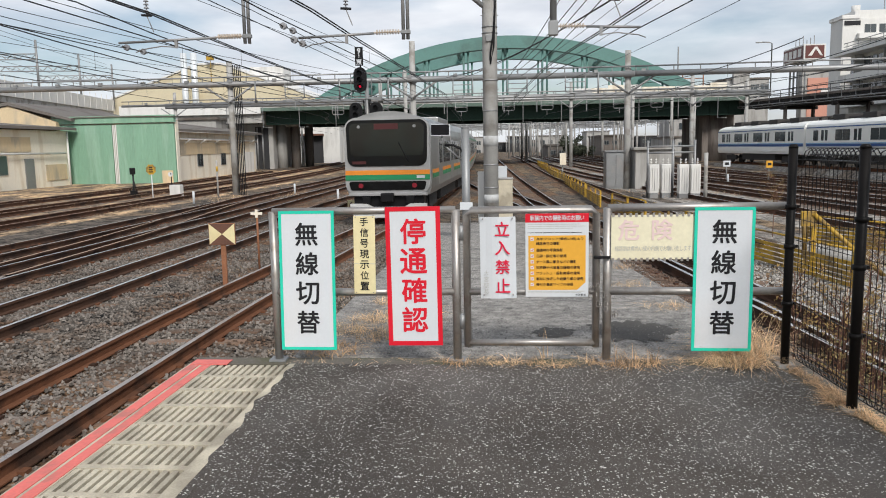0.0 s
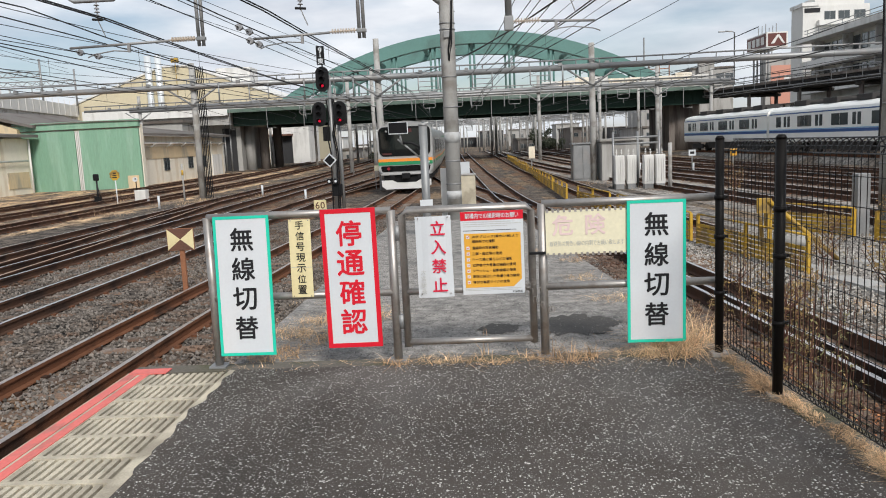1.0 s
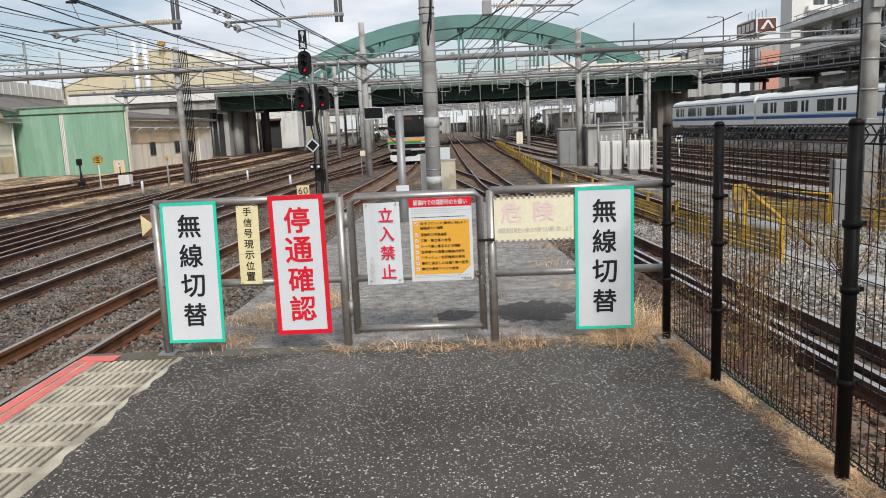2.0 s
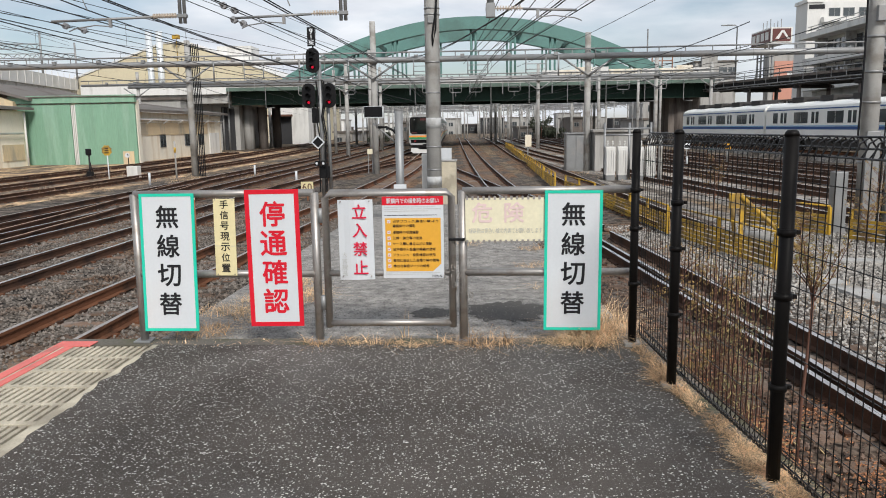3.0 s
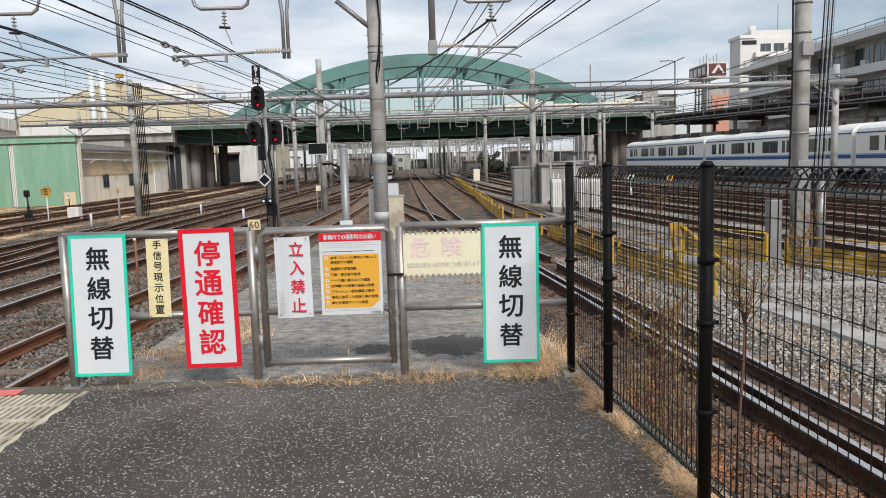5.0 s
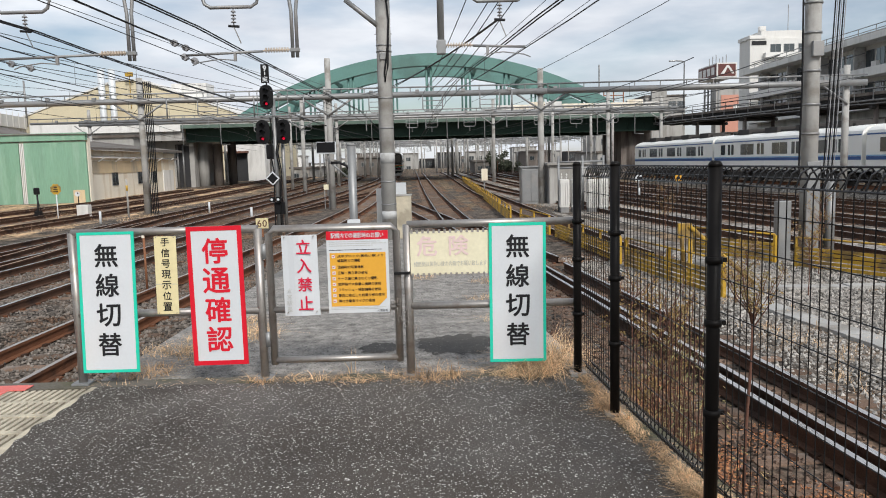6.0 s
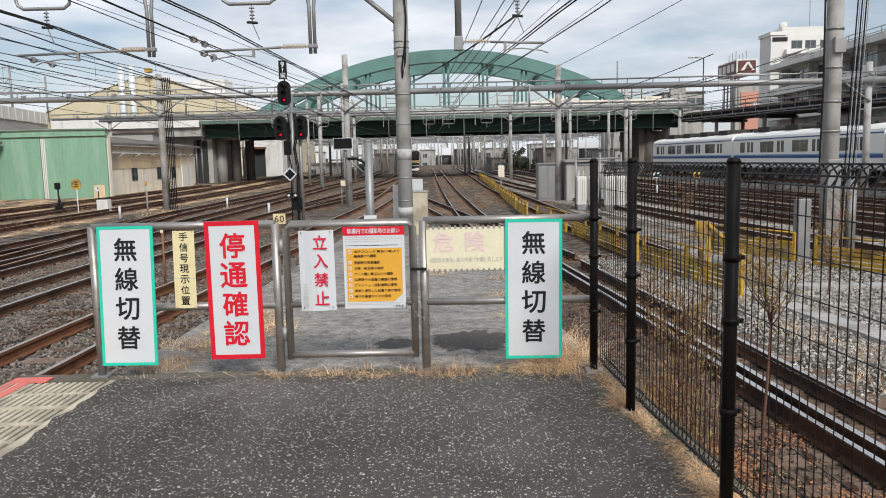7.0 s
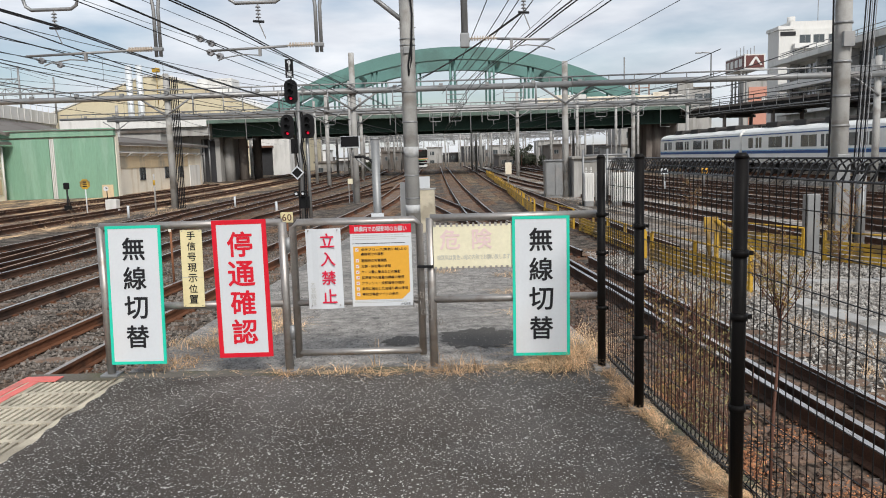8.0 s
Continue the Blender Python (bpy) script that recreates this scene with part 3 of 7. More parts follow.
track([(-12.0, -14), (-12.2, 10), (-12.5, 30), (-12.9, 60), (-13.4, 90), (-15.5, 150)], near=(0, 12), head="rail_top_rust")
track([(-16.9, -14), (-17.1, 10), (-17.3, 30), (-17.8, 60), (-18.6, 90), (-20.5, 130)], near=(0, 2), head="rail_top_brown", bed="dry_earth")
track([(-20.5, -14), (-20.7, 15), (-20.9, 35), (-21.4, 60), (-22.6, 85), (-24.2, 112)], near=(0, 2), head="rail_top_brown", bed="dry_earth")
track([(-24.2, -14), (-24.4, 15), (-24.6, 35), (-24.8, 55), (-25.0, 76)], near=(0, 2), head="rail_top_brown", bed="dry_earth")
track([(-10.0, 9), (-10.7, 17), (-11.9, 26), (-12.7, 33)], near=(0, 1), head="rail_top_brown", label="crossover rails of a turnout on worn sleepers")
track([(-7.1, 24), (-6.7, 34), (-5.2, 46), (-3.7, 58)], near=(0, 1), head="rail_top_brown", label="crossover rails of a turnout on worn sleepers")
track([(6.15, 13.5), (5.85, 19), (5.35, 35), (4.5, 61), (3.5, 109), (2.5, 150)], near=(13, 17), head="rail_top_rust")
for k in range(5):
    track([(12.6 + 3.1 * k, -5), (11.4 + 3.05 * k, 12), (9.0 + 3.0 * k, 35), (6.5 + 3.0 * k, 60), (5.0 + 2.9 * k, 90), (3.4 + 2.6 * k, 150)], near=(0, 1), head="rail_top_rust" if k % 2 else "rail_top", bed="yard_bed")

# ---------- barrier ----------


def barrier():
    b = thing("barrier", "worn stainless pipe barrier across the platform end", "barrier")
    R = 0.027
    for x, z1 in ((-1.165, 1.06), (0.115, 1.06), (1.145, 1.06)):
        tubepart("post", [(x, 0, -0.05), (x, 0, z1)], 0.030, "steel", b)
        boxpart("base_flange", x - 0.06, x + 0.06, -0.06, 0.06, -0.004, 0.012, "galv", b, 0.003)
    for z in (1.06, 0.49):
        tubepart("rail", [(-1.165, 0, z), (0.115, 0, z)], R, "steel", b)
        tubepart("rail", [(1.145, 0, z), (2.3, -0.02, z)], R, "steel", b)
    return b


def gate():
    g = thing("gate", "chained stainless pipe gate in the barrier", "gate")
    y = -0.005
    tubepart("gate_frame", [(0.19, y, 0.1), (0.19, y, 1.02), (0.225, y, 1.055), (1.035, y, 1.055), (1.07, y, 1.02), (1.07, y, 0.1)], 0.026, "steel", g)
    tubepart("bottom_rail", [(0.19, y, 0.13), (1.07, y, 0.13)], 0.024, "steel", g)
    tubepart("middle_rail", [(0.19, y, 0.49), (1.07, y, 0.49)], 0.024, "steel", g)
    for z in (0.28, 0.9):
        tubepart("hinge", [(0.152, y, z - 0.05), (0.152, y, z + 0.05)], 0.022, "galv", g)
    boxpart("latch", 1.05, 1.16, -0.055, -0.032, 0.72, 0.738, "black", g, 0.004, "dark iron latch bolt")
    return g


def chain():
    c = thing("chain", "steel chain wound round the gate posts", "chain")
    pts = [(1.03 + 0.045 * math.cos(0.9 * i) + 0.009 * i, -0.05 - 0.012 * math.sin(1.7 * i), 0.53 - 0.013 * i + 0.02 * math.sin(1.3 * i)) for i in range(16)]
    for i, (x, y, z) in enumerate(pts):
        ang = i * 1.57
        loop = [(x + 0.014 * math.cos(u) * math.cos(ang), y + 0.014 * math.cos(u) * math.sin(ang), z + 0.022 * math.sin(u)) for u in (0, 1.05, 2.1, 3.14, 4.19, 5.24, 6.28)]
        shape("link", lambda b, loop=loop: tube(b, loop, 0.0035, 5, 0, False), "steel", c)


barrier()
gate()
chain()


def board(name, w, h, face, edge, border, label, category, at, thick=0.006):
    """A flat sign board with a coloured border: origin at its middle, front to -y."""
    s = thing(name, label, category, at)
    shape("panel", lambda b: box(b, -w / 2, w / 2, -thick / 2, thick / 2, -h / 2, h / 2, 0, 0.002), face, s)
    if border:
        y = -thick / 2 - 0.002

        def fn(b):
            box(b, -w / 2 - 0.003, w / 2 + 0.003, y, thick / 2 + 0.001, h / 2 - border, h / 2 + 0.003)
            box(b, -w / 2 - 0.003, w / 2 + 0.003, y, thick / 2 + 0.001, -h / 2 - 0.003, -h / 2 + border)
            box(b, -w / 2 - 0.003, -w / 2 + border, y, thick / 2 + 0.001, -h / 2 + border, h / 2 - border)
            box(b, w / 2 - border, w / 2 + 0.003, y, thick / 2 + 0.001, -h / 2 + border, h / 2 - border)
        shape("border", fn, edge, s)
    return s


FACE = -0.0045


def radio_sign(at, label):
    s = board("radio_switch_sign", 0.385, 0.965, "white", "teal", 0.017, label, "sign", at)
    for i, ch in enumerate("無線切替"):
        write(s, ch, 0.0, FACE, 0.325 - 0.205 * i, 0.155, "ink", weight=0.018)
    for x in (-0.14, 0.14):
        boxpart("hook", x - 0.012, x + 0.012, -0.004, 0.07, 0.475, 0.487, "steel", s)
    return s


radio_sign(pose(-0.917, -0.068, 0.583, -3.2, 0, -1.0), "tall white sign with teal border and black characters")
radio_sign(pose(1.9, -0.055, 0.573, -0.8, 0.4, 0.0), "tall white sign with teal border, hung beside the fence")

stop = board("stop_check_sign", 0.372, 0.962, "white", "red", 0.028, "tall white sign with thick red border and red characters", "sign", pose(-0.174, -0.045, 0.604, -0.6, -0.3, 0))
for i, ch in enumerate("停通確認"):
    write(stop, ch, 0.0, FACE, 0.315 - 0.205 * i, 0.17, "red", weight=0.02)


def hand_signal_sign():
    s = thing("hand_signal_sign", "narrow cream sign with black characters tied to the barrier", "sign", pose(-0.515, -0.045, 0.757, -0.5, 0.8, 0))
    boxpart("panel", -0.075, 0.075, -0.003, 0.003, -0.27, 0.27, "cream", s, 0.001)
    for i, ch in enumerate("手信号現示位置"):
        write(s, ch, 0.0, -0.0045, 0.232 - 0.0745 * i, 0.058, "ink", weight=0.012)
    boxpart("seam", -0.075, 0.075, -0.0045, -0.003, -0.0615, -0.0585, "grey_ink", s)
    for x, z in ((-0.06, 0.262), (0.06, 0.262), (-0.06, -0.262), (0.06, -0.262)):
        tubepart("tie", [(x, -0.006, z), (x, 0.02, z + 0.01)], 0.004, "steel", s, 6)


hand_signal_sign()


def keep_out_sign():
    s = thing("keep_out_sign", "curled white sign with red characters tied to the gate", "sign", pose(0.405, -0.04, 0.735, -0.5, -0.5, 0))

    def fn(b):
        n = 6
        rows = []
        for i in range(n + 1):
            x = -0.122 + 0.244 * i / n
            y = 0.010 * math.cos(3.14 * i / n * 2)
            rows.append([b.verts.new((x, y + dy, z)) for dy, z in ((-0.0025, -0.285), (-0.0025, 0.275), (0.0025, 0.275), (0.0025, -0.285))])
        for a, c in zip(rows, rows[1:]):
            for k in range(4):
                b.faces.new((a[k], a[(k + 1) % 4], c[(k + 1) % 4], c[k]))
        b.faces.new(rows[0])
        b.faces.new(rows[-1][::-1])
    shape("panel", fn, "white", s)
    for i, ch in enumerate("立入禁止"):
        write(s, ch, 0.03, -0.016, 0.195 - 0.13 * i, 0.095, "crimson", weight=0.014)
    for i, ch in enumerate("大宮駅長"):
        write(s, ch, -0.082, -0.016, -0.105 - 0.044 * i, 0.035, "grey_ink", weight=0.0)
    for x, z in ((-0.1, 0.262), (0.1, 0.262), (-0.1, -0.262), (0.1, -0.262)):
        tubepart("tie", [(x, -0.012, z), (x, 0.03, z + 0.012)], 0.004, "steel", s, 6)


keep_out_sign()


def photo_notice():
    s = thing("photo_notice", "white notice with red heading and orange list panel", "notice", pose(0.803, -0.04, 0.745, -0.4, 0, 0))
    boxpart("panel", -0.212, 0.212, -0.003, 0.003, -0.285, 0.285, "white", s, 0.001)
    boxpart("heading_band", -0.212, 0.212, -0.0045, -0.003, 0.225, 0.285, "red", s)
    write(s, "駅構内での撮影時のお願い", 0.0, -0.0058, 0.255, 0.036, "white", "heading", wide=0.36, weight=0.012)

    def orange(b):
        prism(b, [(-0.192, -0.237), (0.135, -0.237), (0.192, -0.185), (0.192, 0.135), (-0.192, 0.135)], -0.0045, -0.003)
    shape("list_panel", orange, "orange", s)
    lines = ["点字ブロック(黄色い線)より", "線路側での撮影", "混雑時の写真撮影", "三脚・脚立等の使用", "ケース類に乗るなどの撮影", "拡声器や大音量の機器の使用", "フラッシュ・投影機等の使用", "車両に接近した自撮り棒の使用", "棒付き集音マイクの使用"]
    zs = [0.112, 0.082, 0.037, -0.003, -0.043, -0.082, -0.121, -0.160, -0.199]
    for i, (tx, z) in enumerate(zip(lines, zs)):
        wide = 0.0225 * len(tx)
        write(s, tx, -0.14 + wide / 2, -0.0058, z, 0.021, "ink", "list_line", wide=wide, weight=0.008)
        if i != 1:
            boxpart("tick_box", -0.178, -0.156, -0.0058, -0.0045, z - 0.011, z + 0.011, "white", s)
            shape("tick", lambda b, z=z: prism(b, [(-0.176, z + 0.002), (-0.168, z - 0.007), (-0.154, z + 0.012), (-0.168, z + 0.0)], -0.0068, -0.0058), "red", s)
    for z, w, m in ((0.212, 0.35, "grey_ink"), (0.198, 0.39, "grey_ink"), (0.184, 0.3, "grey_ink"), (0.155, 0.36, "ink"), (-0.247, 0.38, "grey_ink"), (-0.257, 0.36, "grey_ink")):
        def bars(b, z=z, w=w):
            x = -0.195
            k = 0
            while x < -0.195 + w:
                l = 0.012 + 0.009 * ((k * 7) % 5)
                box(b, x, min(x + l, -0.195 + w), -0.0045, -0.003, z - 0.002, z + 0.002)
                x += l + 0.003
                k += 1
        shape("small_print", bars, m, s)
    write(s, "大宮駅長", 0.16, -0.005, -0.272, 0.017, "ink", "signature")


photo_notice()


def danger_sign():
    s = thing("danger_sign", "faded cream danger sign with pale pink characters", "sign", pose(1.44, -0.035, 0.862, -0.4, 0, 0))
    boxpart("panel", -0.275, 0.275, -0.003, 0.003, -0.15, 0.15, "cream_faded", s, 0.001)
    for x, ch in ((-0.16, "危"), (0.06, "険")):
        write(s, ch, x, FACE, 0.05, 0.135, "pink", weight=0.02)
    write(s, "線路側は黄色い線の内側でお願い致します", 0.0, FACE, -0.075, 0.036, "grey_ink", "small_line", wide=0.5)
    for i in range(15):
        for z in (-0.15, 0.15):
            boxpart("lacing", -0.27 + i * 0.038, -0.255 + i * 0.038, -0.006, 0.01, z - 0.012, z + 0.012, "steel", s)


danger_sign()

# ---------- mesh fence ----------
FENCE = [(2.307, -0.09), (2.361, -0.956), (2.478, -2.177), (2.6, -3.45), (2.722, -4.72), (2.844, -6.0), (2.966, -7.3)]


def wire_mesh():
    b = bmesh.new()
    top = 1.425
    k = Vector((0.05, 0, 0))
    ring = [Vector((0, 0, 0.07)), Vector((0, 0, top - 0.06)), k * 0.35 + Vector((0, 0, top - 0.01)), k + Vector((0, 0, top + 0.01)), k * 1.5 + Vector((0, 0, top - 0.03)), k + Vector((0, 0, top - 0.065)), Vector((0, 0, top - 0.06))]
    tube(b, ring[:2], 0.0023, 5, 0, False)
    tube(b, ring[1:], 0.0036, 6, 0, False)
    low = [Vector((0, 0, 0.10)), k * 0.35 + Vector((0, 0, 0.05)), k + Vector((0, 0, 0.03)), k * 1.4 + Vector((0, 0, 0.07)), k * 0.6 + Vector((0, 0, 0.10))]
    tube(b, low, 0.0034, 5, 0, False)
    return mesh_of(b, "vertical_wire", "fence_wire")


WIRE = wire_mesh()


def fence():
    f = thing("mesh_fence", "dark brown welded wire mesh fence with rolled top edge", "fence")
    top = 1.425
    for x, y in FENCE:
        tubepart("post", [(x, y, -0.012), (x, y, 1.44)], 0.028, "fence", f, 14)
        boxpart("footing", x - 0.055, x + 0.055, y - 0.05, y + 0.05, -0.02, 0.012, "concrete", f, 0.004, "pale mortar footing")
        shape("post_cap", lambda b, x=x, y=y: tube(b, [(x, y, 1.44), (x, y, 1.455), (x, y, 1.462)], 0.031, 14, 0, True, 0.016), "fence", f)
        for z in (0.42, 0.8, 1.06):
            shape("clamp", lambda b, x=x, y=y, z=z: tube(b, [(x, y, z - 0.014), (x, y, z + 0.014)], 0.035, 14), "fence", f)
            boxpart("clamp_bolt", x + 0.03, x + 0.052, y - 0.008, y + 0.008, z - 0.009, z + 0.009, "fence", f)
    for (x0, y0), (x1, y1) in zip(FENCE, FENCE[1:]):
        a, c = Vector((x0 + 0.036, y0, 0)), Vector((x1 + 0.036, y1, 0))
        L = (c - a).length
        d = (c - a) / L
        side = Vector((-d.y, d.x, 0)) * (1 if d.y < 0 else -1)

        n = int(L / 0.05)
        for i in range(1, n):
            ob = new("vertical_wire", WIRE)
            ob.parent = f
            ob.matrix_basis = Matrix.Translation(a + d * (L * i / n))
        for z in (0.14, 0.28, 0.42, 0.56, 0.7, 0.84, 0.98, 1.12, 1.26):
            tubepart("horizontal_wire", [a + Vector((0.004, 0, z)), c + Vector((0.004, 0, z))], 0.0024, "fence_wire", f, 6)
        for dx, z in ((0.0, top - 0.06), (0.05, top + 0.012), (0.07, top - 0.03), (0.05, 0.03), (0.0, 0.09)):
            tubepart("edge_wire", [a + Vector((dx, 0, z)), c + Vector((dx, 0, z))], 0.0042, "fence_wire", f, 6)


fence()

# ---------- poles, signal ----------


def concrete_pole(x, y, z1, r, label, r2=None):
    p = thing("concrete_pole", label, "pole", pose(x, y, 0), group="line poles")
    tubepart("shaft", [(0, 0, BED - 0.1), (0, 0, z1)], r, "concrete", p, 20, r2=r2 or r * 0.9)
    return p


def near_pole():
    p = concrete_pole(0.12, 14.3, 9.5, 0.19, "thick grey concrete line pole with white bands and clamps", 0.178)
    for z, h in ((0.06, 0.2), (1.48, 0.26)):
        shape("white_band", lambda b, z=z, h=h: tube(b, [(0.0, -0.002, z), (0, -0.002, z + h)], 0.192, 20), "pale_patch", p)
    for z in (0.42, 1.0, 2.35, 3.1, 4.25, 4.4):
        shape("clamp_band", lambda b, z=z: tube(b, [(0, 0, z), (0, 0, z + 0.03)], 0.197, 20), "galv", p)
    boxpart("junction_box", -0.09, 0.09, -0.22, -0.15, 4.05, 4.22, "galv", p, 0.01)
    tubepart("cable", [(0.1, -0.17, 5.6), (0.15, -0.2, 5.0), (0.12, -0.22, 4.4), (0.02, -0.24, 3.75), (0.02, -0.2, 3.5), (0.1, -0.18, 3.9), (0.13, -0.18, 4.6)], 0.022, "black", p, 8)
    tubepart("bracket_arm", [(0, 0, 4.8), (-0.9, -0.3, 5.5)], 0.06, "galv", p)
    for z in (2.6, 2.9, 3.4, 3.8, 4.7):
        tubepart("step_bolt", [(-0.22, 0, z), (0.22, 0, z)], 0.009, "galv", p, 6)


near_pole()


def relay_cabinet():
    c = thing("relay_cabinet", "beige steel trackside cabinet beside the line pole", "cabinet", pose(0.37, 14.85, 0))
    boxpart("body", -0.27, 0.3, -0.2, 0.3, -1.2, 0.62, "panel", c, 0.012)
    boxpart("lid", -0.29, 0.32, -0.22, 0.32, 0.62, 0.65, "concrete", c, 0.006)
    boxpart("number_bar", -0.24, -0.1, -0.206, -0.2, 0.32, 0.42, "ink", c)
    c2 = thing("marker_board", "white steel marker plate behind the cabinet", "sign", pose(0.33, 15.4, 0))
    boxpart("plate", -0.2, 0.2, -0.02, 0.02, 0.5, 0.95, "white", c2, 0.003)
    boxpart("leg", -0.03, 0.03, 0.021, 0.05, -1.2, 0.9, "galv", c2)
    c3 = thing("narrow_cabinet", "pale grey narrow cable cabinet by the pole", "cabinet", pose(-0.14, 14.9, 0))
    boxpart("body", -0.1, 0.1, -0.1, 0.1, -1.2, 0.82, "white_wall", c3, 0.01)


relay_cabinet()


def monitor_post():
    p = thing("monitor_post", "grey pipe post with an arm holding a platform monitor", "post", pose(-0.3, 9.8, 0))
    tubepart("post", [(0, 0, -1.2), (0, 0, 1.84)], 0.082, "galv", p, 16)
    shape("cap", lambda b: tube(b, [(0, 0, 1.84), (0, 0, 1.87)], 0.086, 16), "galv", p)
    boxpart("tag", -0.12, 0.13, -0.1, -0.084, 0.25, 0.4, "white", p, 0.004, "white tag plate")
    tubepart("arm", [(0, 0, 1.3), (-0.1, -0.02, 1.45), (-0.24, -0.04, 1.52), (-0.4, -0.05, 1.52)], 0.026, "black", p)
    tubepart("arm", [(-0.08, 0.02, 1.22), (-0.5, -0.05, 1.6)], 0.018, "galv", p)
    m = shape("monitor", lambda b: box(b, -0.19, 0.19, -0.08, 0.08, -0.115, 0.115, 0, 0.015), "white", p, "white cased monitor with a dark screen", pose(-0.48, -0.05, 1.81, 0, 0, 4))
    boxpart("screen", -0.18, 0.172, -0.085, -0.079, -0.092, 0.108, "lamp_glass", m)
    tubepart("monitor_stem", [(-0.42, -0.04, 1.5), (-0.46, -0.05, 1.72)], 0.022, "galv", p)


monitor_post()


def signal_head(par, x, z, lit, w=0.25, hh=0.21):
    h = shape("signal_head", lambda b: prism(b, [(x + w * math.cos(u), z + w * math.sin(u) + (hh if math.sin(u) > 0 else -hh)) for u in [2 * math.pi * k / 28 + 0.01 for k in range(28)]], -0.1, -0.02), "black", par, "black oval signal backboard")
    for i, dz in enumerate((0.25, 0.0, -0.25)):
        on = lit == i
        shape("lens", lambda b, dz=dz: disc(b, (x, -0.11, z + dz), 0.05 if on else 0.068, (0, 1, 0), 0.03), "red_lamp" if on else "lamp_glass", h)

        def visor(b, dz=dz):
            arc = [math.pi * k / 10 for k in range(11)]
            rows = [[b.verts.new((x + r * math.cos(u), y, z + dz + r * math.sin(u))) for u in arc] for r, y in ((0.09, -0.1), (0.085, -0.3), (0.095, -0.3), (0.1, -0.1))]
            for p, q in zip(rows, rows[1:]):
                for k in range(10):
                    b.faces.new((p[k], p[k + 1], q[k + 1], q[k]))
        shape("visor", visor, "black", h)
    return h


def signal_mast():
    s = thing("signal_mast", "railway signal mast with three black heads showing red", "signal", pose(-4.97, 23.8, 0))
    tubepart("mast", [(0.24, 0.1, -1.25), (0.24, 0.1, 4.0)], 0.08, "galv", s, 12)
    tubepart("mast", [(0.5, 0.2, -1.25), (0.5, 0.2, 3.2)], 0.07, "galv", s, 10)
    signal_head(s, 0.03, 4.06, 2)
    signal_head(s, -0.17, 2.76, 2)
    signal_head(s, 0.61, 2.76, 2)
    boxpart("bracket", -0.3, 0.8, 0.0, 0.3, 3.34, 3.39, "galv", s)
    boxpart("route_plate", -0.14, 0.16, -0.06, -0.03, 4.58, 5.27, "black", s, 0.004, "black plate with white characters")
    tubepart("plate_stem", [(0.05, -0.01, 3.9), (0.05, -0.01, 5.1)], 0.03, "black", s, 8)
    for ch, z, hh in (("9", 5.12, 0.19), ("一", 4.93, 0.13), ("東", 4.72, 0.2)):
        c = write(s, ch, 0.01, -0.068, z, hh if ch != "一" else 0.02, "white", weight=0.03, wide=None if ch != "一" else 0.12)
        if ch == "一":
            c.matrix_basis = pose(0.01, -0.068, z, 0, 90, 0)
    d = shape("diamond_sign", lambda b: prism(b, [(0, 0.27), (0.27, 0), (0, -0.27), (-0.27, 0)], -0.02, 0), "white", s, "white edged black diamond", pose(0.12, -0.1, 1.02))
    shape("diamond_face", lambda b: prism(b, [(0, 0.2), (0.2, 0), (0, -0.2), (-0.2, 0)], -0.03, -0.02), "black", d)
    for i in range(8):
        tubepart("ladder_rung", [(0.24, 0.3, 0.2 + 0.4 * i), (0.5, 0.3, 0.2 + 0.4 * i)], 0.014, "galv", s, 6)
    for x in (-0.4, -0.05, 0.4, 0.75):
        tubepart("guard_rail", [(x, 0.3, 3.39), (x, 0.3, 4.35)], 0.015, "galv", s, 6)
    tubepart("guard_rail", [(-0.4, 0.3, 4.35), (0.75, 0.3, 4.35)], 0.015, "galv", s, 6)
    for x in (0.05, 0.3):
        boxpart("marker_lamp", x - 0.08, x + 0.08, -0.16, 0.0, 0.12, 0.32, "black", s, 0.01)
        shape("lamp_lens", lambda b, x=x: disc(b, (x, -0.17, 0.22), 0.05, (0, 1, 0), 0.02), "white", s)
    boxpart("relay_box", -0.1, 0.15, 0.02, 0.3, 1.75, 2.3, "black", s, 0.01)
    boxpart("terminal_box", 0.1, 0.5, 0.0, 0.2, -0.35, 0.1, "black", s, 0.01)
    for k, x in enumerate((0.12, 0.34, 0.4)):
        tubepart("cable", [(x, -0.05, 3.3), (x + 0.08, -0.08, 2.6), (x - 0.05, -0.05, 2.0), (x + 0.05, -0.04, 1.3), (x + 0.02, 0, 0.4), (x, 0, -0.9)], 0.026, "black", s, 6)


signal_mast()

# ---------- bridge ----------


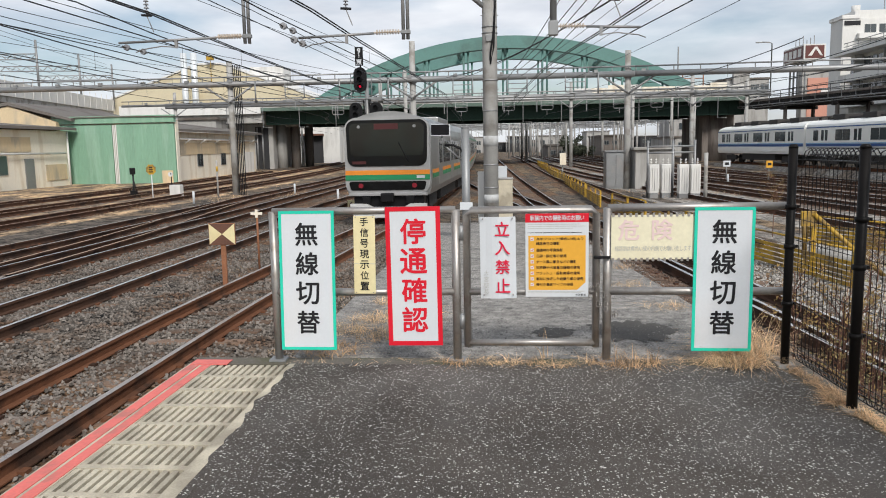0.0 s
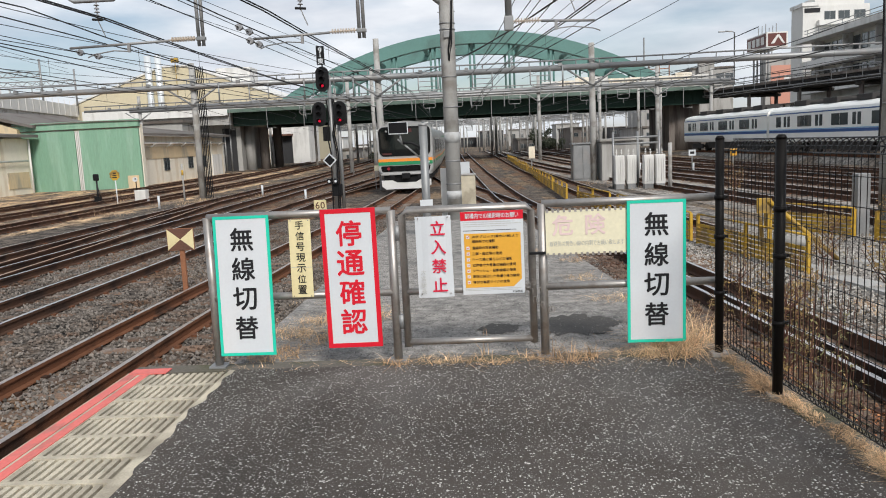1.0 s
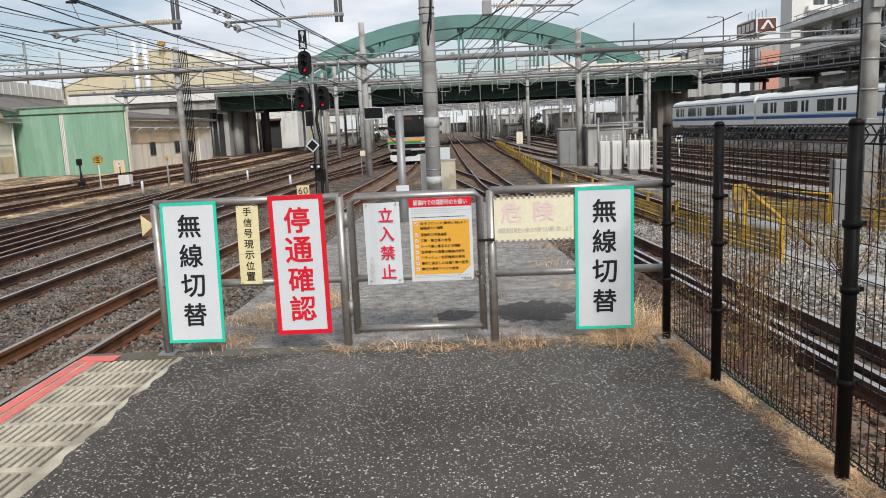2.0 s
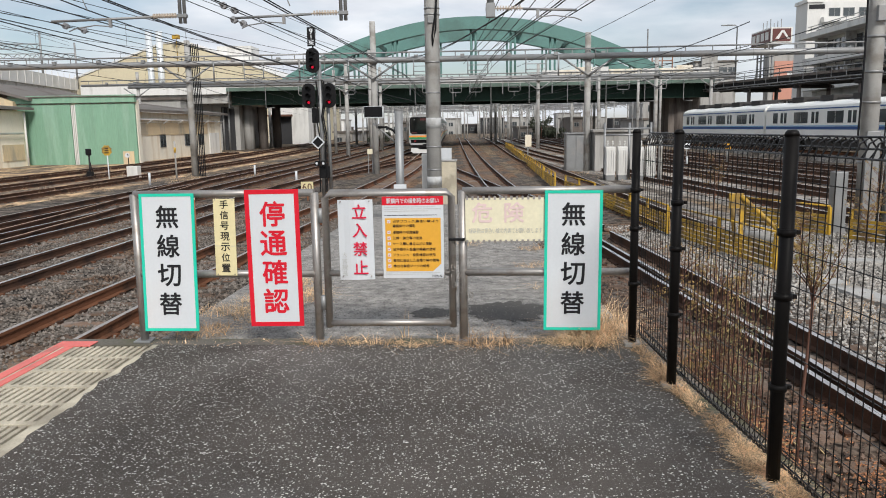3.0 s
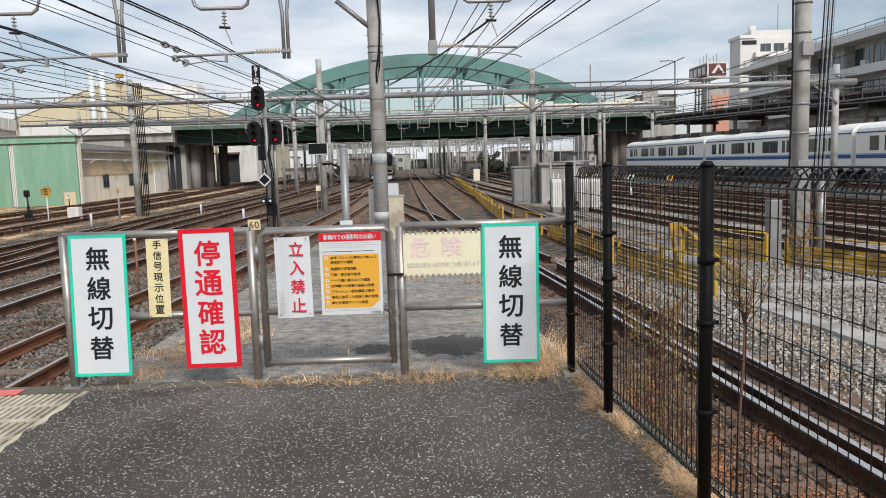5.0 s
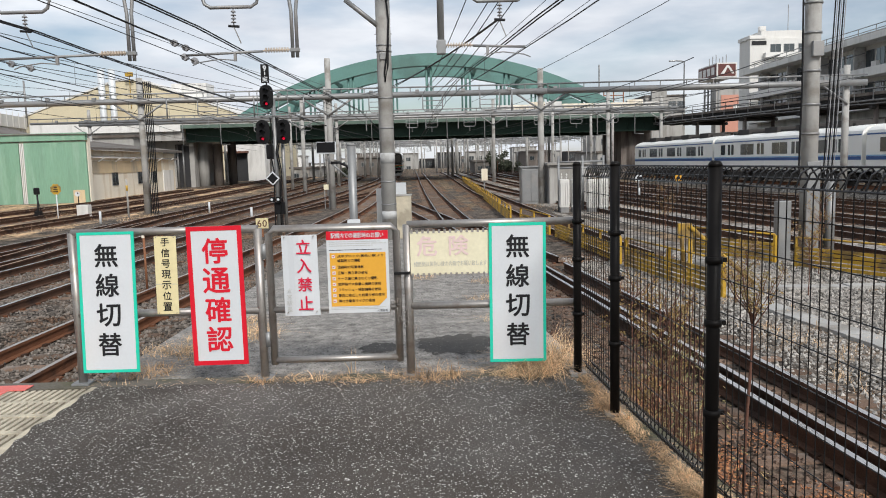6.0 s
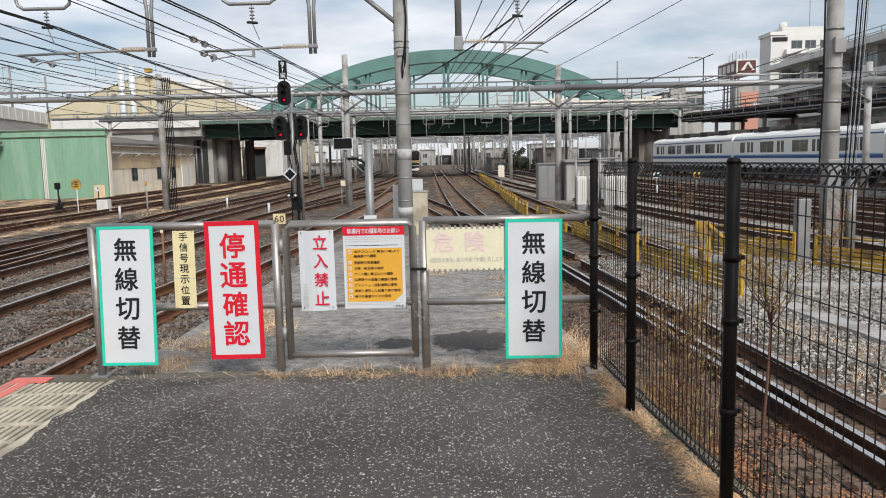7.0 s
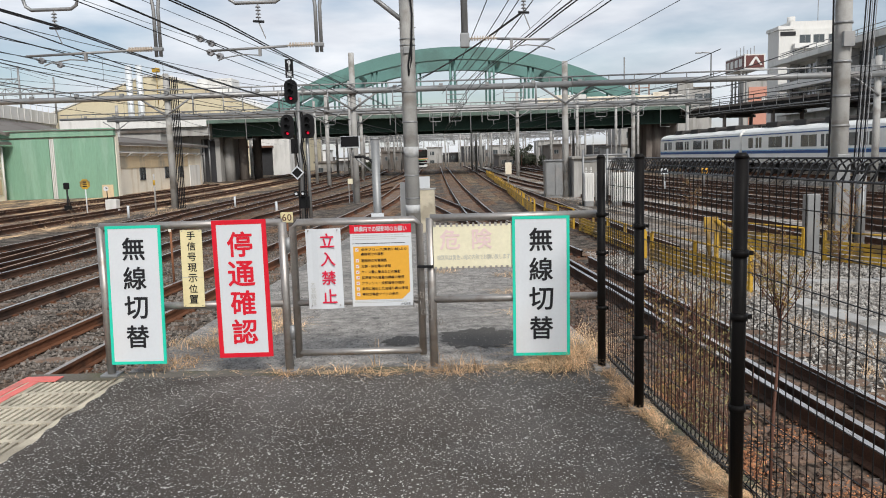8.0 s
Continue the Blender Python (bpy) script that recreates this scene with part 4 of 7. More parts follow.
def arch_bridge():
    b = thing("arch_bridge", "green steel arch road bridge over the tracks", "bridge")
    C, TOP, K = 0.7, 14.95, 0.0122

    def z_at(x):
        return TOP - K * (x - C) ** 2
    xs = [C - 26.5 + 53 * i / 40 for i in range(41)]
    for y in (92.0, 104.0):
        def rib(m, y=y):
            rings = []
            for x in xs:
                sl = -2 * K * (x - C)
                nx, nz = -sl / math.hypot(1, sl), 1 / math.hypot(1, sl)
                rings.append([m.verts.new((x + nx * o, y + dy, z_at(x) + nz * o)) for o, dy in ((0, -0.7), (0, 0.7), (-1.5, 0.7), (-1.5, -0.7))])
            for p, q in zip(rings, rings[1:]):
                for k in range(4):
                    m.faces.new((p[k], p[(k + 1) % 4], q[(k + 1) % 4], q[k]))
            m.faces.new(rings[0])
            m.faces.new(rings[-1][::-1])
        shape("arch_rib", rib, "green_paint", b)
        for i in range(-4, 5):
            x = C + i * 4.9
            for dx in (-0.28, 0.28):
                tubepart("hanger", [(x + dx, y, 6.2), (x + dx, y, z_at(x) - 1.1)], 0.13, "green_paint", b, 8)
    for i in range(-3, 4):
        x = C + i * 6.2
        tubepart("cross_brace", [(x, 92, z_at(x) - 0.7), (x, 104, z_at(x) - 0.7)], 0.32, "green_paint", b, 8)
    # Girders below the deck: their near-black green has the shade painted in.
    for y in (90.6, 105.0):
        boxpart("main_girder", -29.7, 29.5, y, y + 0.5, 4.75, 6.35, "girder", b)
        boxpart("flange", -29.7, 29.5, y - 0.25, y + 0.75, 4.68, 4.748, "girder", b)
    boxpart("deck", -36, 29.5, 88.9, 107, 6.6, 6.85, "concrete", b)
    boxpart("deck_edge", -29.7, 29.5, 88.6, 88.9, 6.3, 6.72, "girder_pale", b, label="pale green deck edge beam")
    boxpart("approach_parapet", -48, -29.72, 88.6, 88.88, 6.0, 7.3, "white_wall", b, label="pale approach parapet")
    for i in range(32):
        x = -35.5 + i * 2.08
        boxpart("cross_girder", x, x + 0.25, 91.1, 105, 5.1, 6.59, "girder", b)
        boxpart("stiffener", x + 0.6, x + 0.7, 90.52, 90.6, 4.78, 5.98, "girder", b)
    boxpart("parapet", -36, 29.5, 88.9, 89.02, 6.85, 7.3, "white_wall", b, label="pale parapet with railing")
    for i in range(10):
        x = 9.0 + 2.0 * i
        boxpart("screen_panel", x, x + 1.94, 89.05, 89.11, 7.3, 8.15 + (0.3 if i in (2, 3, 8) else 0), "cream_wall" if i % 3 else "render_white", b, label="pale screen panel on the bridge")
    # Thin dark sheet on the abutment face, painted as a shaded gap.
    boxpart("recess", -31.6, -29.9, 91.9, 91.98, BED, 4.5, "dark", b, label="dark sheet painted as a shaded gap by the abutment")
    for k, x in enumerate((-31.3, -30.6)):
        tubepart("down_pipe", [(x, 91.7, 4.4), (x, 91.7, BED)], 0.12, "galv", b, 8)
    for z in (7.55, 7.85):
        tubepart("railing", [(-36, 88.96, z), (29.5, 88.96, z)], 0.05, "galv", b, 6)
    for i in range(44):
        x = -35.5 + i * 1.5
        tubepart("railing_post", [(x, 88.96, 7.3), (x, 88.96, 7.9)], 0.045, "galv", b, 6)
    for i in range(14):
        x = -34 + i * 4.6
        tubepart("drain_pipe", [(x, 88.5, 6.8), (x, 88.5, 4.3), (x + 1.1, 88.5, 4.25)], 0.05, "galv", b, 6)
    for x, y, r, m in ((-28.75, 94, 0.68, "grey_wall"), (-27.3, 95.5, 0.62, "soot_pier"), (-26.9, 101, 0.6, "soot_pier"), (27.0, 94, 1.5, "soot_pier"), (27.0, 102, 1.5, "soot_pier")):
        tubepart("pier", [(x, y, BED - 0.1), (x, y, 5.1)], r, m, b, 20)
    tubepart("pier_head", [(-29.6, 94, 4.85), (-26.6, 94, 4.85)], 0.35, "grey_wall", b, 10)
    boxpart("abutment", -46, -29.3, 92, 105, BED - 0.1, 6.58, "grey_wall", b)
    boxpart("approach_wall", -46, -29.72, 89.1, 91.5, 4.9, 6.58, "grey_wall", b, label="pale concrete approach wall")
    boxpart("pier_wall", 25.2, 29, 93, 104, BED - 0.1, 4.74, "soot_pier", b, label="dark brown pier wall")


arch_bridge()


def street_lamp(x, y, z0, h):
    s = thing("street_lamp", "grey steel street lamp on the bridge", "street lamp", pose(x, y, z0), group="street lamps")
    tubepart("column", [(0, 0, 0), (0, 0, h), (-0.3, 0, h + 0.15), (-1.2, 0, h + 0.2)], 0.08, "galv", s, 8)
    boxpart("lantern", -1.9, -1.1, -0.15, 0.15, h + 0.1, h + 0.24, "galv", s, 0.03)


street_lamp(32.6, 91.0, 6.8, 6.2)


def viaduct():
    v = thing("road_viaduct", "dark steel road viaduct running towards the station", "viaduct")
    a, c = Vector((28.9, 90.2, 0)), Vector((43.6, 33.0, 0))
    d = (c - a).normalized()
    s = Vector((-d.y, d.x, 0))
    n = 14
    L = (c - a).length

    def beam(x0, x1, z0, z1):
        def fn(m):
            vs = [m.verts.new(a + d * t + s * o + Vector((0, 0, z))) for z in (z0, z1) for o in (x0, x1) for t in (0, L)]
            for f in ((0, 1, 3, 2), (4, 6, 7, 5), (0, 4, 5, 1), (2, 3, 7, 6), (0, 2, 6, 4), (1, 5, 7, 3)):
                m.faces.new([vs[k] for k in f])
        return fn
    shape("deck", beam(0.0, 4.0, 6.05, 6.2), "underframe", v)
    for o in (0.0, 1.9, 3.8):
        shape("girder", beam(o, o + 0.22, 5.2, 6.048), "underframe", v, "dark steel girder")
    shape("edge_beam", beam(-0.25, -0.02, 5.98, 6.22), "soot_pier", v)
    for k, (o, z, r, m) in enumerate(((-0.35, 5.55, 0.07, "galv"), (-0.3, 5.8, 0.05, "black"), (-0.34, 5.32, 0.04, "galv"), (-0.3, 6.55, 0.05, "galv"), (-0.3, 6.95, 0.03, "wire"), (-0.5, 6.4, 0.035, "black"))):
        tubepart("conduit", [a + s * o + d * (L * q / 12) + Vector((0, 0, z + 0.05 * math.sin(3.1 * q + k))) for q in range(13)], r, m, v, 6)
    for i in range(30):
        p = a + d * (L * i / 29) + s * -0.14
        tubepart("railing_post", [p + Vector((0, 0, 6.22)), p + Vector((0, 0, 6.95))], 0.03, "underframe", v, 6)
        q = a + d * (L * (i + 0.4) / 30)
        tubepart("bracket", [q + s * -0.02 + Vector((0, 0, 5.4)), q + s * -0.55 + Vector((0, 0, 5.65)), q + s * -0.55 + Vector((0, 0, 6.4))], 0.035, "galv", v, 6)
    for z in (6.6, 6.95):
        tubepart("railing", [a + s * -0.14 + Vector((0, 0, z)), c + s * -0.14 + Vector((0, 0, z))], 0.03, "underframe", v, 6)
    for i in range(1, 7):
        p = a + d * (L * i / 7)
        for o in (0.3, 3.7):
            q = p + s * o
            tubepart("column", [(q.x, q.y, BED - 0.1), (q.x, q.y, 5.2)], 0.2, "soot_pier", v, 12)
        tubepart("cross_head", [p + s * -0.3 + Vector((0, 0, 5.0)), p + s * 4.2 + Vector((0, 0, 5.0))], 0.18, "underframe", v, 8)


viaduct()

# ---------- overhead line gear ----------


def lattice_brace(p, x, y, z, side):
    tubepart("brace", [(x, y, z - 1.1), (x + side * 1.5, y, z - 0.1)], 0.06, "galv", p, 8)


def gantry(y, x0, x1, z, poles, label, r=0.17):
    g = thing("overhead_gantry", label, "gantry", group="overhead gantries")
    tubepart("beam", [(x0, y, z), (x1, y, z)], r, "galv", g, 12)
    tubepart("upper_pipe", [(x0, y, z + 0.42), (x1, y, z + 0.42)], 0.045, "galv", g, 8)
    k = 0
    x = x0 + 0.7
    while x < x1:
        tubepart("strut", [(x, y, z + 0.1), (x, y, z + 0.42)], 0.03, "galv", g, 6)
        if k % 2:
            boxpart("clip", x + 0.3, x + 0.52, y - 0.2, y - 0.02, z + 0.08, z + 0.26, "galv", g)
        x += 1.35
        k += 1
    for px, top in poles:
        tubepart("pole", [(px, y + 0.3, BED - 0.1), (px, y + 0.3, top)], 0.2, "concrete", g, 14, r2=0.17)
        lattice_brace(g, px, y, z, -1)
        lattice_brace(g, px, y, z, 1)
        shape("collar", lambda b, px=px: tube(b, [(px, y + 0.3, z - 0.2), (px, y + 0.3, z + 0.2)], 0.24, 14), "galv", g)
    return g


def hanging_frame(g, x, y, z, w=1.15, h=0.95):
    """A rounded pipe frame hung under a beam, with its insulator."""
    tubepart("hanging_frame", [(x - w / 2, y - 0.25, z), (x - w / 2, y - 0.25, z - h + 0.12), (x - w / 2 + 0.12, y - 0.25, z - h), (x + w / 2 - 0.12, y - 0.25, z - h), (x + w / 2, y - 0.25, z - h + 0.12), (x + w / 2, y - 0.25, z)], 0.035, "galv", g, 8)
    for dz in (0.35, 0.65):
        tubepart("frame_bar", [(x - w / 2, y - 0.25, z - dz), (x + w / 2, y - 0.25, z - dz)], 0.025, "galv", g, 6)
    tubepart("drop_rod", [(x, y - 0.25, z - h), (x, y - 0.25, z - h - 0.5)], 0.03, "galv", g, 6)


G1 = gantry(40.1, -48, 8.1, 5.45, [(-16.0, 6.83), (-4.9, 7.68), (7.65, 6.8), (-44, 6.6)], "grey pipe gantry on concrete poles across all tracks")
for dz, r in ((0.0, 0.17), (0.42, 0.045)):
    tubepart("beam", [(8.0, 40.1, 5.45 + dz), (24.6, 36.0, 5.12 + dz)], r, "galv", G1, 12)
for i in range(12):
    u = (i + 0.5) / 12
    tubepart("strut", [(8.0 + 16.6 * u, 40.1 - 4.1 * u, 5.5 - 0.33 * u), (8.0 + 16.6 * u, 40.1 - 4.1 * u, 5.87 - 0.33 * u)], 0.03, "galv", G1, 6)
tubepart("pole", [(23.75, 36.5, BED - 0.1), (23.75, 36.5, 6.1)], 0.19, "concrete", G1, 14, r2=0.17)
tubepart("brace", [(23.75, 36.3, 4.0), (22.4, 36.5, 5.1)], 0.06, "galv", G1, 8)
for i in range(5):
    tubepart("cable", [(-15.72 + 0.11 * i, 40.2, 6.6), (-15.65 + 0.1 * i, 40.2, 3.0), (-15.7 + 0.1 * i, 40.2, BED)], 0.03, "black", G1, 6)
for x in (-1.9, 1.25, -11.9, 4.6):
    hanging_frame(G1, x, 40.1, 5.4)
for x in (-9.2, -6.3, -14.3, 5.9):
    tubepart("drop_pipe", [(x, 39.9, 5.6), (x, 39.9, 4.35)], 0.05, "galv", G1, 8)
    tubepart("register_arm", [(x, 39.9, 4.5), (x - 1.6, 39.9, 4.4)], 0.03, "galv", G1, 6)
G2 = gantry(80, -38, 29, 6.5, [(7.85, 8.2), (26.6, 8.1), (-9.6, 8.2), (-37, 8.2)], "far grey pipe gantry in front of the bridge", 0.16)
for x in (-4.2, -1.2, 1.0, 5.2, -13, -18, 13, 17, 21):
    hanging_frame(G2, x, 80, 6.4, 1.3, 1.1)
G3 = gantry(66, -36, 24, 5.9, [(-11.0, 7.6), (17.5, 7.6)], "thin pipe gantry between the tracks", 0.11)
for x in (-15, -8, -5, 0.5, 3.5, 8, 12):
    tubepart("drop_pipe", [(x, 65.8, 5.8), (x, 65.8, 4.5)], 0.045, "galv", G3, 6)
for y in (110, 120, 130, 140, 152, 165, 178, 190, 205, 220):
    g = gantry(y, -44, 36, 6.2, [(px + 4.5 * math.sin(1.7 * y + px), 7.2 + 0.8 * math.sin(y)) for px in (-34, -13, 7, 20, 32)], "distant pipe gantry beyond the bridge", 0.15)
    for x in (-20, -14, -9, -4, 0, 4.5, 9, 13, 17, 22, 26):
        tubepart("drop_pipe", [(x, y, 6.2), (x, y, 4.4)], 0.05, "galv", g, 6)
        tubepart("register_arm", [(x, y, 4.6), (x - 1.5, y, 4.5)], 0.04, "galv", g, 6)
# beam above the near pole that carries the drop arms
G0 = gantry(12.6, -30, 10.7, 6.9, [], "grey pipe gantry above the near pole")


def insulator(par, top, n=3, r=0.055, m="insulator_grey"):
    def fn(b):
        x, y, z = top
        tube(b, [(x, y, z), (x, y, z - 0.075 * n - 0.06)], 0.014, 6)
        for i in range(n):
            zz = z - 0.05 - 0.075 * i
            tube(b, [(x, y, zz), (x, y, zz - 0.035)], r * 0.45, 12, 0, True, r)
    shape("insulator", fn, m, par)


def drop_arm(x, y, z, x2, label):
    d = thing("drop_arm", label, "overhead arm", group="overhead drop arms")
    if label.startswith("single"):
        tubepart("drop_pipe", [(x, 12.6, 6.88), (x, y, 6.7), (x, y, z)], 0.075, "galv", d, 12)
        boxpart("end_plate", x - 0.1, x + 0.1, y - 0.1, y + 0.1, z - 0.02, z + 0.28, "galv", d, 0.015)
    else:
        tubepart("drop_pipe", [(x, 12.6, 6.88), (x, y, 6.7), (x, y, 5.2)], 0.06, "galv", d, 10)
        for dx in (-0.05, 0.05):
            tubepart("fork_pipe", [(x + dx * 0.3, y, 5.75), (x + dx * 2.4, y, 5.4), (x + dx * 1.5, y, 5.05), (x + dx, y, 4.85), (x + dx, y, z)], 0.04, "galv", d, 10)
    boxpart("clamp_plate", x - 0.105, x + 0.105, y - 0.055, y + 0.055, z + 0.12, z + 0.2, "galv", d, 0.01)
    s = 1 if x2 > x else -1
    for dz in (0.22,):
        tubepart("arm", [(x + s * 0.7, y, z + dz - 0.07), (x2, y, z + dz - 0.12)], 0.028, "galv", d, 8)

        def coil(b):
            for i in range(9):
                xx = x + s * (0.16 + 0.06 * i)
                tube(b, [(xx - 0.012, y, z + dz - 0.05), (xx + 0.012, y, z + dz - 0.05)], 0.055, 12)
            tube(b, [(x + s * 0.08, y, z + dz - 0.05), (x + s * 0.72, y, z + dz - 0.06)], 0.02, 6)
        shape("arm_insulator", coil, "insulator", d)
    q = x + (x2 - x) * 0.55
    boxpart("steady_bracket", q - 0.03, q + 0.03, y - 0.03, y + 0.03, z - 0.05, z + 0.14, "galv", d)
    tubepart("steady_arm", [(q, y, z - 0.03), (q + s * 0.35, y, z + 0.0), (q + s * 0.8, y, z - 0.06), (q + s * 0.95, y, z - 0.12)], 0.014, "galv", d, 6)


drop_arm(-5.23, 11.8, 3.85, -8.2, "grey drop pipes with an insulated arm to the track wire")
drop_arm(-1.69, 11.95, 3.86, -4.1, "grey drop pipes with an insulated arm to the track wire")
drop_arm(1.54, 11.9, 3.86, 3.4, "single grey drop pipe with an insulated arm")


def wire_insulators():
    for x, z in ((-7.6, 4.95), (-3.02, 4.95), (2.85, 4.95)):
        i = thing("suspension_insulator", "grey stacked insulator hanging from a pipe frame", "insulator", group="suspension insulators")
        tubepart("frame", [(x - 0.7, 12.0, 5.3), (x - 0.62, 12.0, 5.06), (x - 0.5, 12.0, 4.98), (x + 0.4, 12.0, 4.98), (x + 0.52, 12.0, 5.06), (x + 0.6, 12.0, 5.3), (x + 0.6, 12.5, 6.9)], 0.04, "galv", i, 8)
        tubepart("frame_strut", [(x - 0.7, 12.0, 5.3), (x - 0.7, 12.5, 6.9)], 0.04, "galv", i, 8)
        insulator(i, (x, 12.0, 4.96), 4, 0.062)
        tubepart("clamp", [(x - 0.12, 12, 4.58), (x + 0.12, 12, 4.56)], 0.03, "wire", i, 6)
        tubepart("link", [(x, 12, 4.56), (x + 0.14, 12, 4.2)], 0.012, "galv", i, 6)


wire_insulators()


def catenary(pts, z_c, z_m, supports, double, label, shift=0.0):
    """Contact wire, sagging messenger wire and droppers along a track line."""
    w = thing("overhead_wire", label, "overhead wire", group="overhead wires")
    line = smooth_path(pts, 2.0)

    def at_y(y):
        for a, c in zip(line, line[1:]):
            if a.y <= y <= c.y:
                return a.x + (c.x - a.x) * (y - a.y) / max(1e-6, c.y - a.y) + shift
        return line[-1].x + shift
    for off in ((-0.05, 0.05) if double else (0.0,)):
        msg = []
        for y0, y1 in zip(supports, supports[1:]):
            for k in range(8):
                u = k / 8
                y = y0 + (y1 - y0) * u
                msg.append((at_y(y) + off, y, z_m - (z_m - z_c - 0.25) * 4 * u * (1 - u) * 0.55))
        msg.append((at_y(supports[-1]) + off, supports[-1], z_m))
        tubepart("messenger_wire", msg, 0.016, "wire", w, 6)
    con = [(at_y(y), y, z_c) for y in [supports[0] + (supports[-1] - supports[0]) * k / 30 for k in range(31)]]
    tubepart("contact_wire", con, 0.012, "wire", w, 6)
    for y0, y1 in zip(supports, supports[1:]):
        n = max(2, int((y1 - y0) / 5))
        for k in range(1, n):
            u = k / n
            y = y0 + (y1 - y0) * u
            if y < 70:
                tubepart("dropper", [(at_y(y), y, z_c), (at_y(y), y, z_m - (z_m - z_c - 0.25) * 4 * u * (1 - u) * 0.55)], 0.005, "wire", w, 5)


SUP = [-22, 11.9, 40.1, 80, 120, 165]
WL = "dark overhead contact and messenger wires above the track"
catenary(PATH_A[:-2], 4.02, 4.55, SUP, True, WL)
catenary([(5.6, -24), (4.9, -2), (4.24, 6), (3.5, 13), (2.2, 23), (1.6, 35), (0.75, 58), (-0.3, 86), (-3, 170)], 4.05, 4.55, SUP, True, WL)
catenary([(-6.65, -24), (-6.65, 5), (-6.66, 18), (-6.6, 34), (-6.0, 60), (-5.6, 90), (-8, 170)], 4.0, 4.55, SUP, True, WL, -0.7)
catenary([(-9.4, -24), (-9.15, 20), (-9.2, 34), (-9.0, 60), (-8.6, 90), (-10, 170)], 4.0, 4.9, SUP, False, WL)
catenary([(-11.4, -24), (-12.0, 22), (-12.6, 40), (-14.5, 60), (-20, 85), (-30, 170)], 4.0, 4.7, SUP, False, WL)
catenary([(-14.6, -24), (-15.6, 26), (-17.3, 45), (-20.5, 62), (-34, 170)], 4.0, 4.9, SUP, False, WL)
for k in range(3):
    catenary([(14.6 + 3.1 * k, -24), (11.6 + 3.05 * k, 12), (9.0 + 3.0 * k, 35), (6.5 + 3.0 * k, 60), (5.0 + 2.9 * k, 90), (3 + 2.6 * k, 170)], 4.1, 4.9, [22, 40.1, 80, 120, 165], False, WL)


def feeder(pts, r, label="dark feeder cable strung between the gantries"):
    f = thing("feeder_cable", label, "cable", group="feeder cables")
    tubepart("cable", pts, r, "wire", f, 6)


def sagging(a, c, sag, n=10):
    a, c = Vector(a), Vector(c)
    return [tuple(a + (c - a) * (k / n) - Vector((0, 0, sag * 4 * (k / n) * (1 - k / n)))) for k in range(n + 1)]


for a, c, r in (((-13, -10, 7.2), (-6.0, 41, 6.0), 0.012), ((-11.5, -10, 7.4), (-5.0, 41, 6.1), 0.012), ((-15, 4, 6.5), (-9.5, 41, 6.1), 0.016), ((-17, 4, 6.4), (-10.5, 41, 6.0), 0.016),
                ((-19, 4, 6.3), (-12.5, 41, 6.0), 0.02), ((-22, 6, 6.2), (-15.5, 41, 6.1), 0.014), ((-25, 6, 6.0), (-18, 41, 6.0), 0.014),
                ((2.9, 12, 4.62), (-2.61, 40, 5.6), 0.02), ((2.85, 12, 4.6), (-2.9, 40, 5.5), 0.016), ((2.8, 12, 4.58), (-3.3, 40, 5.2), 0.014), ((3.6, 12.6, 6.6), (0.9, 41, 5.9), 0.022), ((3.9, 12.6, 6.6), (1.2, 41, 5.8), 0.022), ((4.2, 12.6, 6.4), (1.4, 41, 5.5), 0.022), ((2.6, 12.6, 6.2), (0.4, 41, 5.2), 0.02),
                ((9, 2, 7.4), (2.5, 41, 5.6), 0.013), ((11, 2, 7.0), (3.6, 41, 5.0), 0.013), ((7.5, 2, 7.6), (1.9, 41, 5.9), 0.013),
                ((7.6, 40.4, 5.6), (26.6, 80.3, 7.6), 0.016), ((-16, 41, 5.6), (-34, 80, 6.2), 0.015), ((-5, 41, 5.7), (-12, 80, 6.5), 0.015), ((8.5, 41, 5.6), (4, 80, 6.5), 0.015)):
    feeder(sagging(a, c, 0.35), 0.75 * r)


def wire_ball(x, y, z):
    w = thing("wire_insulator", "round grey strain insulator on a wire", "insulator", pose(x, y, z), group="strain insulators")
    shape("disc", lambda b: disc(b, (0, 0, 0), 0.085, (0.3, 1, -0.1), 0.07, 14), "insulator_grey", w)
    shape("collar", lambda b: disc(b, (0, 0, 0), 0.03, (0.3, 1, -0.1), 0.3, 8), "galv", w)


for a, c, ts in (((-5.6, -6, 4.62), (-4.3, 40.1, 4.5), (0.435, 0.452)), ((-5.2, -6, 4.2), (-3.9, 40.1, 4.1), (0.425, 0.44)), ((-10.4, -6, 4.4), (-9.2, 40.1, 4.3), (0.465, 0.485))):
    feeder(sagging(a, c, 0.0), 0.009)
    for u in ts:
        wire_ball(*(Vector(a) + (Vector(c) - Vector(a)) * u))


